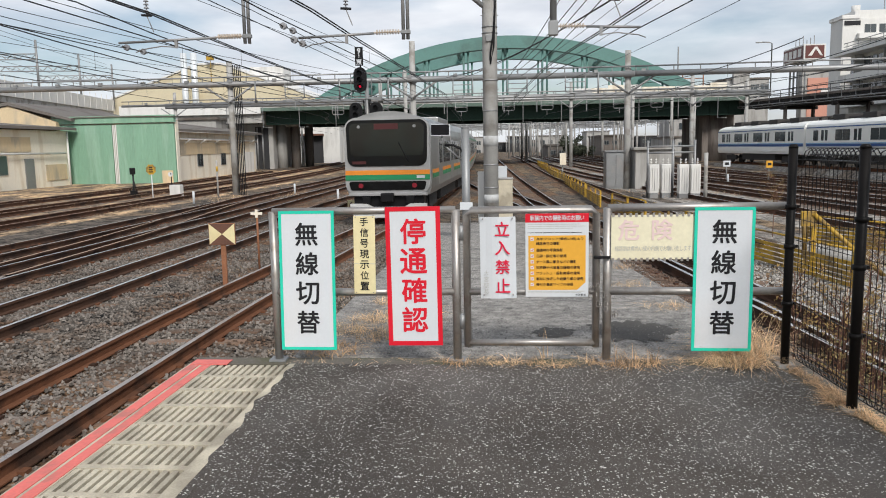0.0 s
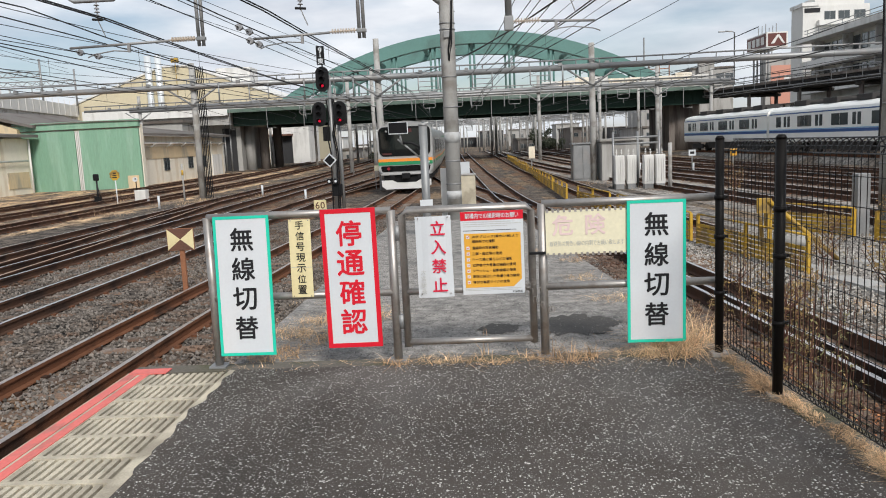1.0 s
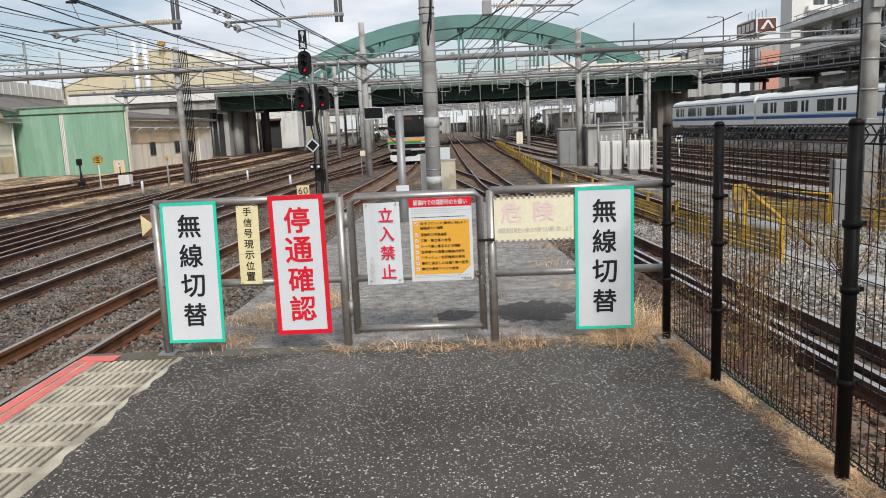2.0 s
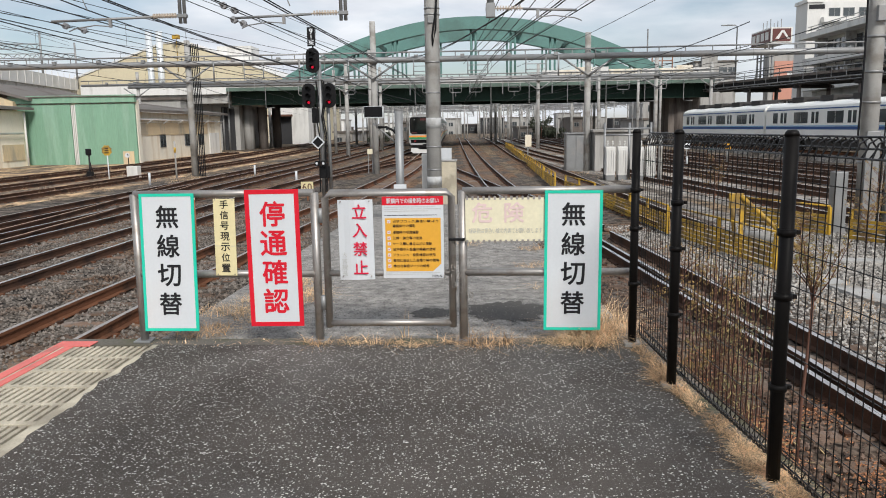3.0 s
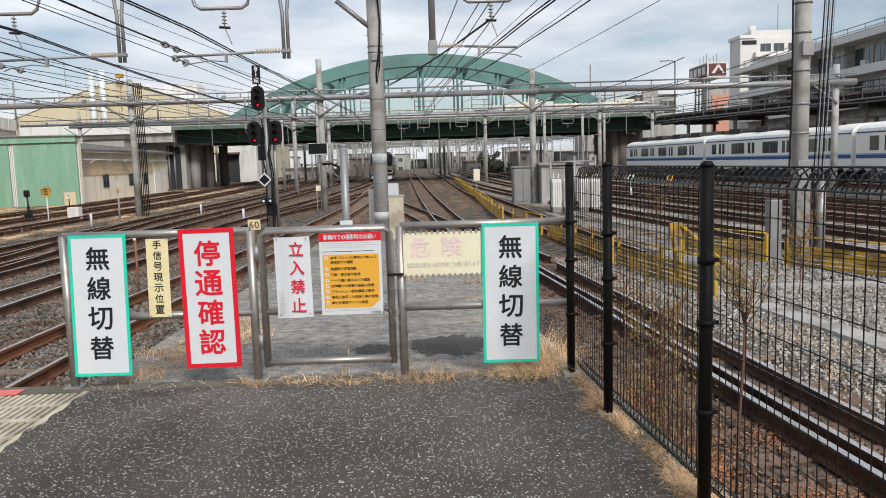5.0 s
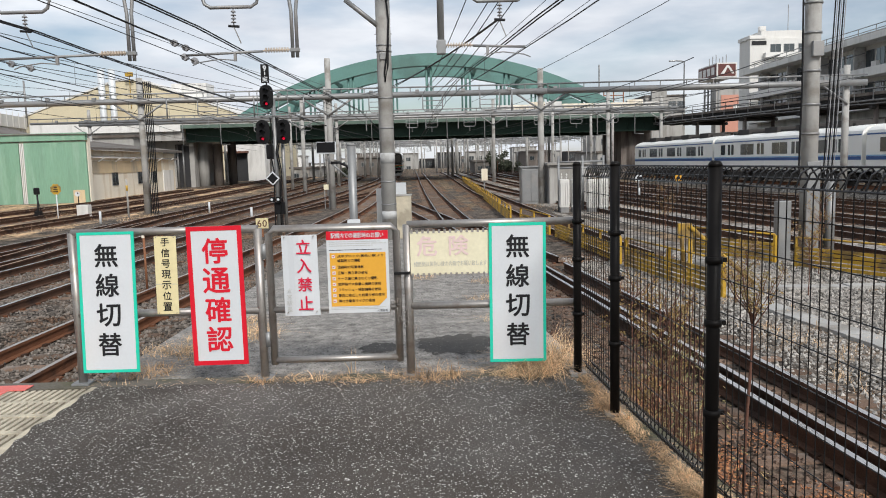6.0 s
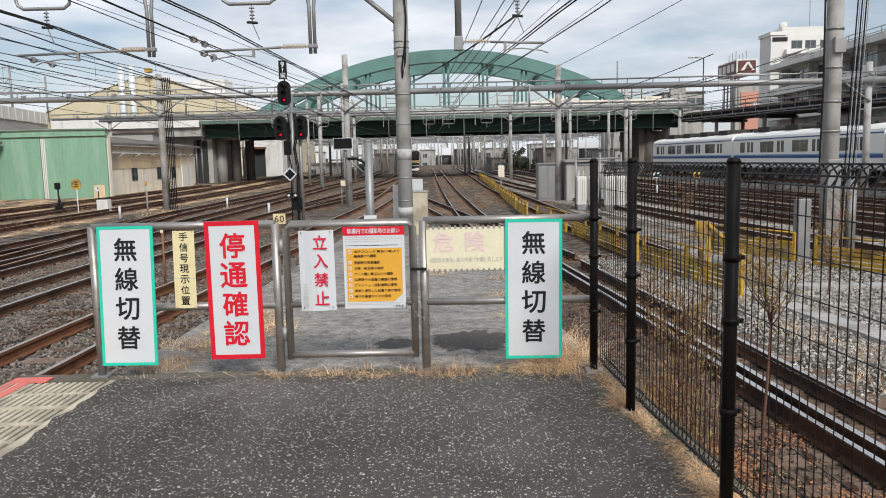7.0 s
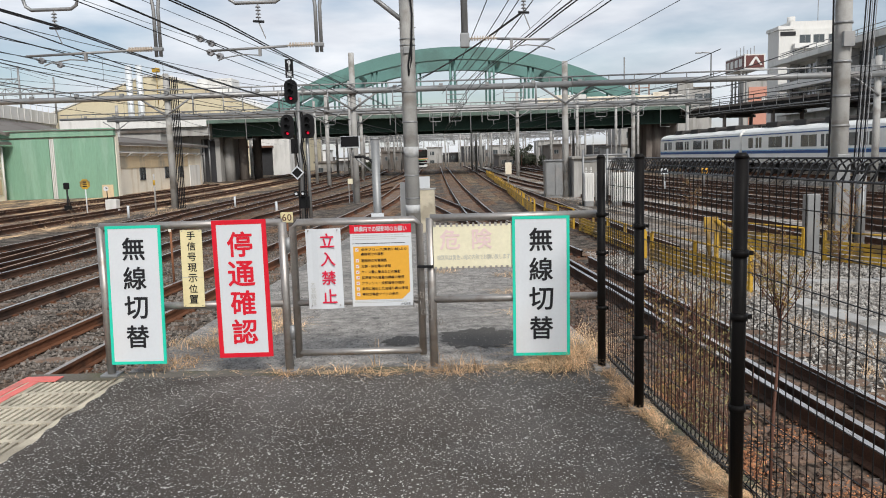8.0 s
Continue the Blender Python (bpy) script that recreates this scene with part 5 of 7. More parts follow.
def right_pole():
    p = concrete_pole(10.5, 13.4, 9.0, 0.2, "thick concrete line pole bundled with cables behind the fence", 0.18)
    for z in (0.5, 1.9, 2.6, 3.4, 4.3, 5.0):
        shape("clamp_band", lambda b, z=z: tube(b, [(0, 0, z), (0, 0, z + 0.05)], 0.212, 18), "galv", p)
    boxpart("steel_shoe", -0.16, 0.16, -0.26, -0.2, -1.2, 1.25, "galv", p, 0.01, "bright galvanised steel shoe")
    boxpart("junction_box", -0.12, 0.14, -0.3, -0.18, 3.75, 4.1, "galv", p, 0.01)
    for i in range(6):
        x = 0.36 + 0.05 * i
        tubepart("cable", [(x + 0.3, 0.1, 6.9), (x + 0.1, 0, 3.5), (x, 0, 1.0), (x - 0.05, 0, -0.9)], 0.012 if i % 2 else 0.018, "black" if i % 2 == 0 else "insulator_grey", p, 6)
    tubepart("cable", [(-0.3, -0.1, 5.6), (-0.27, -0.1, 3.0), (-0.3, -0.1, 1.0)], 0.025, "black", p, 6)
    tubepart("support_post", [(0.55, 0, -1.25), (0.55, 0, 0.75)], 0.12, "galv", p, 10)
    boxpart("cabinet", -0.75, -0.45, -0.1, 0.2, -1.25, 0.3, "galv", p, 0.01)


right_pole()

# ---------- moving train ----------


def train_body_outline(w=1.475, z0=0.9, z1=3.84):
    pts = [(-w + 0.08, z0), (w - 0.08, z0), (w, z0 + 0.25), (w, 3.0), (w - 0.07, 3.28)]
    for k in range(1, 6):
        a = math.radians(15 + 75 * k / 6)
        pts.append(((w - 0.07) * math.cos(a), 3.2 + (z1 - 3.2) * math.sin(a)))
    pts.append((0, z1))
    return pts + [(-x, z) for x, z in pts[2:-1][::-1]]


def bogie(par, y):
    b = shape("bogie", lambda m: [box(m, -1.1, 1.1, y - 1.45, y + 1.45, 0.42, 0.62, 0, 0.02), box(m, -1.15, -0.95, y - 1.3, y + 1.3, 0.3, 0.75), box(m, 0.95, 1.15, y - 1.3, y + 1.3, 0.3, 0.75)], "underframe", par)
    for dy in (-1.05, 1.05):
        for x in (-0.566, 0.566):
            shape("wheel", lambda m, x=x, dy=dy: disc(m, (x, y + dy, 0.43), 0.43, (1, 0, 0), 0.13, 20), "underframe", b)


def train_side(par, band, doors=4):
    for s in (-1, 1):
        for i in range(doors):
            y = 2.6 + i * 4.85
            boxpart("door", s * 1.478 - 0.008, s * 1.478 + 0.008, y, y + 1.3, 1.12, 3.0, "train_steel", par)
            for dy in (0.18, 0.74):
                boxpart("door_window", s * 1.49 - 0.006, s * 1.49 + 0.006, y + dy, y + dy + 0.4, 1.95, 2.85, "window", par)
            if i < doors - 1:
                boxpart("window", s * 1.482 - 0.012, s * 1.482 + 0.012, y + 1.75, y + 4.3, 1.95, 2.8, "window", par)
        for m, z0, z1 in band:
            boxpart("side_band", s * 1.4795 - 0.004, s * 1.4795 + 0.004, 0.6, 19.4, z0, z1, m, par)


BODY_SCALE = 0.962     # roof at 3.7 m above the rails


def train_car(rear):
    c = thing("train_car", "stainless steel commuter train tail car with orange and green bands" if rear else "stainless steel commuter train car with orange and green bands", "train car", group="departing train")
    y0 = 0.22 if rear else 0.0
    shape("body", lambda b: prism(b, train_body_outline(), y0, 19.6), "train_steel", c)
    for y in (3.4, 16.2):
        bogie(c, y)
    boxpart("underfloor_gear", -1.15, 1.15, 6.2, 13.4, 0.35, 0.9, "underframe", c, 0.03)
    boxpart("roof_unit", -0.95, 0.95, 7.5, 12.0, 3.58, 3.9, "train_steel", c, 0.06)
    boxpart("gangway", -0.55, 0.55, 19.6, 20.05, 0.95, 3.1, "black", c)
    train_side(c, [("train_orange", 1.62, 1.76), ("train_green", 1.46, 1.62)] + ([] if rear else [("train_green", 3.02, 3.1)]))
    if rear:
        front(c)
    for ob in c.children_recursive:
        ob.data.transform(Matrix.Scale(BODY_SCALE, 4, (0, 0, 1)))
    return c


def rounded(w0, w1, z0, z1, r, n=5):
    """A rounded outline, w0 half wide below and w1 half wide above."""
    pts = []
    for cx, cz, a0 in ((w0 - r, z0 + r, -90), (w1 - r, z1 - r, 0), (-w1 + r, z1 - r, 90), (-w0 + r, z0 + r, 180)):
        for k in range(n + 1):
            a = math.radians(a0 + 90 * k / n)
            pts.append((cx + r * math.cos(a), cz + r * math.sin(a)))
    return pts


def front(c):
    shape("cab_front", lambda b: prism(b, rounded(1.46, 1.44, 0.93, 3.62, 0.4), 0.0, 0.4), "train_white", c, "pale silver moulded cab front")
    w = shape("windscreen", lambda b: prism(b, rounded(1.36, 1.38, 1.92, 3.53, 0.28), -0.03, 0.05), "black_gloss", c, "large black-framed windscreen")
    shape("glass", lambda b: prism(b, rounded(1.25, 1.28, 2.28, 3.42, 0.2), -0.034, -0.02), "cab_glass", w, "sky-reflecting glass")
    boxpart("destination_display", -0.42, 0.4, -0.042, -0.036, 3.2, 3.4, "led", w)
    boxpart("number_display", -1.2, -0.72, -0.036, -0.03, 2.0, 2.1, "led", w)
    for x in (-0.95, 0.95):
        shape("upper_lamp", lambda b, x=x: disc(b, (x, -0.03, 3.3), 0.055, (0, 1, 0), 0.03), "galv", w)
    tubepart("wiper", [(0.75, -0.05, 2.05), (0.4, -0.06, 2.75)], 0.015, "black", w, 6)
    boxpart("orange_band", -1.445, 1.445, -0.03, 0.02, 1.62, 1.78, "train_orange", c)
    boxpart("green_band", -1.445, 1.445, -0.03, 0.02, 1.44, 1.617, "train_green", c)
    boxpart("emblem_bar", 1.0, 1.28, -0.036, -0.03, 1.49, 1.59, "white", c)
    l = shape("lamp_panel", lambda b: prism(b, rounded(1.28, 1.32, 1.08, 1.39, 0.07), -0.03, 0.02), "black_gloss", c, "black tail lamp panel")
    for x in (-0.92, 0.92):
        shape("tail_lamp", lambda b, x=x: disc(b, (x, -0.035, 1.24), 0.085, (0, 1, 0), 0.02), "tail_lamp", l)
    boxpart("bumper", -1.35, 1.35, -0.05, 0.1, 0.88, 0.98, "train_white", c, 0.02)
    boxpart("buffer_gear", -1.2, 1.2, 0.12, 0.8, 0.45, 0.9, "black", c)
    boxpart("coupler", -0.22, 0.22, -0.28, 0.4, 0.68, 0.98, "black", c, 0.04)
    for x in (-0.75, 0.75):
        boxpart("pipe_box", x - 0.14, x + 0.14, -0.02, 0.3, 0.6, 0.85, "black", c, 0.02)
    shape("skirt", lambda b: prism(b, [(-1.32, 0.6), (-1.32, 0.28), (-1.1, 0.1), (1.1, 0.1), (1.32, 0.28), (1.32, 0.6), (0.75, 0.6), (0.5, 0.46), (-0.5, 0.46), (-0.75, 0.6)], -0.02, 0.12), "skirt", c, "white steel skirt plate")


TRAIN = [train_car(True)]
mid_car = train_car(False)
TRAIN.append(mid_car)
for k in range(8):
    TRAIN.append(copy_thing(mid_car, Matrix.Identity(4)))


def arc_lengths(line):
    s = [0.0]
    for a, b in zip(line, line[1:]):
        s.append(s[-1] + (b - a).length)
    return s


ARC = arc_lengths(LINE_A)


def on_line(s):
    k = int(np.clip(np.searchsorted(ARC, s) - 1, 0, len(ARC) - 2))
    u = (s - ARC[k]) / (ARC[k + 1] - ARC[k])
    return LINE_A[k] + (LINE_A[k + 1] - LINE_A[k]) * u


def car_pose(s):
    a, b = on_line(s + 3.4), on_line(s + 16.2)
    d = (b - a).normalized()
    o = a - d * 3.4
    return pose(o.x, o.y, RAIL + rise(o.y), math.degrees(math.asin((rise(b.y) - rise(a.y)) / 12.8)), 0, math.degrees(math.atan2(-d.x, d.y)))


S0 = float(np.interp(20.4, [p.y for p in LINE_A], ARC))

# ---------- standing train ----------


def white_car(at, cab):
    c = thing("white_train_car", "white commuter train car with blue band standing at the siding", "train car", at, group="standing train")
    shape("body", lambda b: prism(b, train_body_outline(1.42, 0.95, 3.66), 0.0, 19.6), "white_car", c)
    for y in (3.2, 16.4):
        bogie(c, y)
    boxpart("underfloor_gear", -1.1, 1.1, 6, 13.6, 0.35, 0.95, "underframe", c, 0.03)
    boxpart("roof_walk", -0.5, 0.5, 2, 18, 3.6, 3.78, "underframe", c)
    for y in (3.2, 7.4, 11.6, 15.8):
        boxpart("cooler", -0.8, 0.8, y - 0.9, y + 0.9, 3.6, 4.0, "underframe", c, 0.06)
    for s in (-1, 1):
        boxpart("blue_band", s * 1.428 - 0.006, s * 1.428 + 0.006, 0.05, 19.55, 1.6, 1.8, "train_blue", c)
        boxpart("pale_band", s * 1.428 - 0.006, s * 1.428 + 0.006, 0.05, 19.55, 1.81, 1.88, "train_pale_blue", c)
        boxpart("eaves_band", s * 1.428 - 0.006, s * 1.428 + 0.006, 0.05, 19.55, 3.02, 3.1, "train_blue", c)
        for i in range(4):
            y = 1.7 + i * 4.75
            boxpart("door", s * 1.423 - 0.006, s * 1.423 + 0.006, y, y + 1.3, 1.1, 2.95, "white_car", c)
            for dy in (0.16, 0.74):
                boxpart("door_window", s * 1.43 - 0.008, s * 1.43 + 0.008, y + dy, y + dy + 0.4, 2.05, 2.85, "window", c)
            if i < 3:
                for dy in (1.7, 2.75):
                    boxpart("window", s * 1.43 - 0.012, s * 1.43 + 0.012, y + dy, y + dy + 0.98, 2.05, 2.85, "window", c)
            else:
                boxpart("window", s * 1.43 - 0.012, s * 1.43 + 0.012, y + 1.65, y + 2.4, 2.05, 2.85, "window", c)
    if cab:
        boxpart("cab_window", -1.1, 1.1, 19.6, 19.63, 1.9, 2.85, "window", c)
    return c


WT = Vector((24.6, 78.5, 0))
WD = Vector((0.0726, -0.9974, 0)).normalized()
SIDING = -0.64      # rail height of the siding


def siding():
    t = thing("siding_track", "raised siding track on a low ballast bank", "railway track", pose(WT.x, WT.y, SIDING, 0, 0, math.degrees(math.atan2(WD.x, -WD.y))), kind="structure")
    shape("ballast_bank", lambda b: prism(b, [(-2.2, BED - SIDING - 0.1), (2.2, BED - SIDING - 0.1), (1.6, -0.16), (-1.6, -0.16)], -95, 0.5), "yard_bed", t)
    for x in (-0.566, 0.566):
        boxpart("rail", x - 0.033, x + 0.033, -95, 0.3, -0.16, 0.0, "rail", t)


siding()
for k in range(4):
    o = WT + WD * (20.0 * k + 19.6)
    white_car(pose(o.x, o.y, SIDING, 0, 0, math.degrees(math.atan2(WD.x, -WD.y))), k == 0)

# ---------- buildings ----------


def building(name, label, x0, x1, y0, y1, z1, wall="grey_wall", roof="roof", category="building", group=""):
    b = thing(name, label, category, group=group)
    boxpart("wall", x0, x1, y0, y1, BED - 0.1, z1, wall, b)
    boxpart("roof_slab", x0 - 0.25, x1 + 0.25, y0 - 0.25, y1 + 0.25, z1, z1 + 0.3, roof, b)
    return b


def windows_y(b, xs, zs, y, w, h, frame_m="galv"):
    """Windows with frames in a wall that faces -y."""
    for x in xs:
        for z in zs:
            f = boxpart("window", x, x + w, y - 0.05, y + 0.1, z, z + h, frame_m, b)
            for i in range(2):
                boxpart("pane", x + 0.05 + i * (w / 2 - 0.02), x + w / 2 - 0.03 + i * (w / 2 - 0.02), y - 0.06, y - 0.045, z + 0.05, z + h - 0.05, "window", f)


def windows_x(b, ys, zs, x, w, h, frame_m="galv", s=-1):
    """Windows with frames in a wall that faces -x (s=-1) or +x (s=1)."""
    for y in ys:
        for z in zs:
            f = boxpart("window", min(x, x + s * 0.05), max(x, x + s * 0.05), y, y + w, z, z + h, frame_m, b)
            for i in range(2):
                boxpart("pane", min(x + s * 0.045, x + s * 0.06), max(x + s * 0.045, x + s * 0.06), y + 0.05 + i * (w / 2 - 0.02), y + w / 2 - 0.03 + i * (w / 2 - 0.02), z + 0.05, z + h - 0.05, "window", f)


def door_shed():
    b = thing("engine_shed", "shed with two tall weathered green sheet doors", "shed")
    boxpart("wall", -34.2, -24.45, 51.6, 52.1, BED - 0.1, 3.9, "cream_wall", b)
    for x0, x1 in ((-33.95, -29.42), (-29.02, -24.5)):
        d = boxpart("door", x0, x1, 51.35, 51.55, BED + 0.05, 3.65, "green_door", b, label="faded green corrugated door leaf")
        n = int((x1 - x0) / 0.28)
        for i in range(n):
            boxpart("rib", x0 + 0.06 + i * 0.28, x0 + 0.16 + i * 0.28, 51.338, 51.35, BED + 0.1, 3.6, "green_door", d)
    boxpart("door_header", -34.1, -24.4, 51.2, 51.58, 3.75, 4.3, "green_door", b)
    for x in (-29.32, -29.2, -29.08):
        boxpart("white_edge", x, x + 0.07, 51.28, 51.34, BED + 0.1, 3.6, "white_wall", b)

    def roof(m):
        prism(m, [(-34.6, 4.15), (-29.2, 4.2), (-24.3, 4.15), (-24.3, 4.2), (-29.2, 4.28), (-34.6, 4.2)], 51.1, 52.15)
    shape("roof", roof, "roof", b)
    boxpart("yellow_notice_panel", -25.6, -24.75, 51.27, 51.3, -0.85, 0.1, "tan_wall", b)


door_shed()


def long_shed():
    b = thing("low_shed", "long low cream shed with brown stained panels", "shed")
    boxpart("wall", -34, -25.75, 71, 74, BED - 0.1, 3.0, "cream_wall", b)
    boxpart("wall", -30.0, -25.75, 52.25, 70.9, BED - 0.1, 3.1, "cream_wall", b)
    shape("roof", lambda m: prism(m, [(-34.4, 4.3), (-25.05, 3.1), (-25.05, 3.3), (-34.4, 4.55)], 52.3, 74.4), "roof", b)
    boxpart("brown_panel", -25.75, -25.70, 54.6, 66.5, 1.25, 2.25, "tan_wall", b)
    boxpart("brown_panel", -25.75, -25.70, 67, 70, 1.25, 2.6, "tan_wall", b)
    boxpart("white_panel", -25.75, -25.67, 70.4, 73.2, BED, 1.35, "white_wall", b)
    windows_x(b, (58.5, 64.0, 67.5), (0.2,), -25.75, 1.2, 1.1, "galv", 1)
    tubepart("gutter_pipe", [(-25.50, 54.2, 2.55), (-25.50, 73.8, 2.45)], 0.08, "white_wall", b, 8)
    tubepart("down_pipe", [(-25.50, 54.2, 2.9), (-25.50, 54.2, BED)], 0.08, "white_wall", b, 8)
    tubepart("down_pipe", [(-25.50, 66, 2.9), (-25.50, 66, 2.5)], 0.08, "white_wall", b, 8)
    for i in range(6):
        tubepart("bracket", [(-25.65, 56 + 3.2 * i, 2.2), (-25.15, 56 + 3.2 * i, 2.5)], 0.05, "white_wall", b, 6)


long_shed()


def gable_shed():
    b = thing("gable_shed", "old cream shed with brown gable and grey roof", "shed")
    boxpart("wall", -46, -32.6, 30, 50.8, BED - 0.1, 3.2, "cream_wall", b)
    boxpart("brown_panel", -32.6, -32.55, 31, 46, 1.7, 2.7, "tan_wall", b)
    boxpart("brown_panel", -32.6, -32.54, 47.6, 50.2, -0.4, 0.75, "tan_wall", b)
    shape("roof", lambda m: prism(m, [(-46, 4.4), (-32.0, 3.25), (-32.0, 3.45), (-46, 4.65)], 29.5, 51.0), "roof", b)
    shape("gable", lambda m: prism(m, [(-45, 3.2), (-33.5, 3.2), (-33.5, 3.9), (-37.2, 5.2), (-45, 3.9)], 50.85, 51.3), "tan_wall", b)
    shape("rear_roof", lambda m: prism(m, [(-45.5, 3.9), (-37.2, 5.25), (-32.2, 3.95), (-32.2, 4.15), (-37.2, 5.5), (-45.5, 4.1)], 50.7, 64), "roof", b)
    windows_x(b, (37.2, 41.4), (0.15,), -32.6, 1.9, 1.3, "galv", 1)
    boxpart("side_door", -32.6, -32.53, 45.2, 46.2, BED, 1.2, "galv", b)
    tubepart("gutter_pipe", [(-32.4, 31, 1.55), (-32.4, 50, 1.55)], 0.07, "white_wall", b, 8)
    tubepart("down_pipe", [(-32.4, 50.3, 3.1), (-32.4, 50.3, BED)], 0.07, "white_wall", b, 8)


gable_shed()


for ob in [o for o in scene.objects if o.name.split(".")[0] in ("engine_shed", "low_shed", "gable_shed")]:
    ob.matrix_basis = Matrix.Translation((0.9, -5.2, 1.49)) @ Matrix.Scale(1.12, 4) @ Matrix.Translation((-0.9, 5.2, -1.49))


def hall():
    b = thing("tan_hall", "large tan gabled hall behind the sheds", "hall")
    shape("wall", lambda m: prism(m, [(-66, BED), (-24, BED), (-24, 7.9), (-40.5, 14.0), (-44.0, 14.0), (-66, 6.2)], 105, 135), "hall_wall", b)
    shape("roof_edge", lambda m: prism(m, [(-67, 5.9), (-44.1, 14.02), (-40.4, 14.02), (-23, 7.6), (-23, 7.8), (-40.4, 14.25), (-44.1, 14.25), (-67, 6.15)], 104.85, 135.5), "white_wall", b)
    for x in (-45.6, -44.1):
        d = tubepart("duct", [(x, 104.0, 3.0), (x, 104.0, 15.6)], 0.46, "duct", b, 14, "shiny steel ventilation duct")
        for z in (6, 9, 12):
            shape("duct_band", lambda m, x=x, z=z: tube(m, [(x, 104, z), (x, 104, z + 0.12)], 0.49, 14), "duct", d)
    boxpart("roof_house", -36.5, -31.5, 106, 110, 10.5, 13.6, "white_wall", b)
    tubepart("mast", [(-41.6, 104, 10), (-41.6, 104, 15.2)], 0.05, "yellow", b, 8)
    boxpart("yellow_box", -42.1, -41.1, 103.6, 104.2, 14.5, 15.1, "yellow", b, 0.1)


hall()
for ob in [o for o in scene.objects if o.name == "tan_hall"]:
    ob.matrix_basis = Matrix.Translation((0.9, -5.2, 1.49)) @ Matrix.Scale(1.29, 4) @ Matrix.Translation((-0.9, 5.2, -1.49))
w = building("white_shed", "plain white shed seen under the bridge", -33.0, -26.4, 119, 127, 5.6, "white_wall", "white_wall", "shed")
# The wall is closed: a dark sheet paints the opening's inner shade.
boxpart("opening", -32.8, -29.2, 118.9, 119, BED, 3.7, "dark", w)
boxpart("canopy", -32.9, -29.0, 117.6, 119, 3.7, 4.0, "twig", w)
w = building("low_building", "low grey building beyond the bridge", -46, -34.5, 86, 91.5, 5.3, "grey_wall", "roof")
building("pale_building", "pale low building behind the bridge", -75, -40, 178, 190, 11.0, "white_wall", "roof")


def left_viaduct():
    v = thing("rail_viaduct", "far concrete railway viaduct with lattice portal masts", "viaduct", pose(0, 0, 1.0))
    a, c = Vector((-60.0, 62.0, 0)), Vector((-72.5, 133.0, 0))
    d = (c - a).normalized()
    s = Vector((-d.y, d.x, 0))
    L = (c - a).length

    def slab_of(o0, o1, z0, z1):
        def fn(m):
            vs = [m.verts.new(a + d * t + s * o + Vector((0, 0, z))) for z in (z0, z1) for o in (o0, o1) for t in (0, L)]
            for f in ((0, 1, 3, 2), (4, 6, 7, 5), (0, 4, 5, 1), (2, 3, 7, 6), (0, 2, 6, 4), (1, 5, 7, 3)):
                m.faces.new([vs[k] for k in f])
        return fn
    shape("deck", slab_of(-0.5, 14.0, 7.4, 8.7), "concrete", v)
    shape("noise_wall", slab_of(-0.7, -0.52, 8.2, 10.2), "render_white", v)
    for k in range(26):
        p = a + d * (L * (k + 0.5) / 26) + s * -0.78
        tubepart("wall_post", [p + Vector((0, 0, 8.2)), p + Vector((0, 0, 10.9))], 0.05, "render_white", v, 6)
    for k in range(5):
        p = a + d * (8.6 + 17.3 * k * 0.95)
        tubepart("pier", [(p + s * 4).to_tuple()[:2] + (BED - 1.1,), (p + s * 4).to_tuple()[:2] + (7.4,)], 1.1, "concrete", v, 14)
        for o in (0.0, 13.4):
            tubepart("mast", [p + s * o + Vector((0, 0, 8.7)), p + s * o + Vector((0, 0, 17.0))], 0.17, "galv", v, 8)
        for z in (14.2, 15.0):
            tubepart("portal_chord", [p + Vector((0, 0, z)), p + s * 13.4 + Vector((0, 0, z))], 0.09, "galv", v, 6)
        for q in range(16):
            o0, o1 = 13.4 * q / 16, 13.4 * (q + 1) / 16
            z0, z1 = (14.2, 15.0) if q % 2 else (15.0, 14.2)
            tubepart("portal_lacing", [p + s * o0 + Vector((0, 0, z0)), p + s * o1 + Vector((0, 0, z1))], 0.06, "galv", v, 6)
    for o, z in ((2.5, 13.4), (2.5, 12.6), (10.5, 13.4), (0.2, 16.2), (0.2, 16.8)):
        tubepart("line_wire", [a + s * o + Vector((0, 0, z)), c + s * o + Vector((0, 0, z))], 0.03, "wire", v, 5)


left_viaduct()


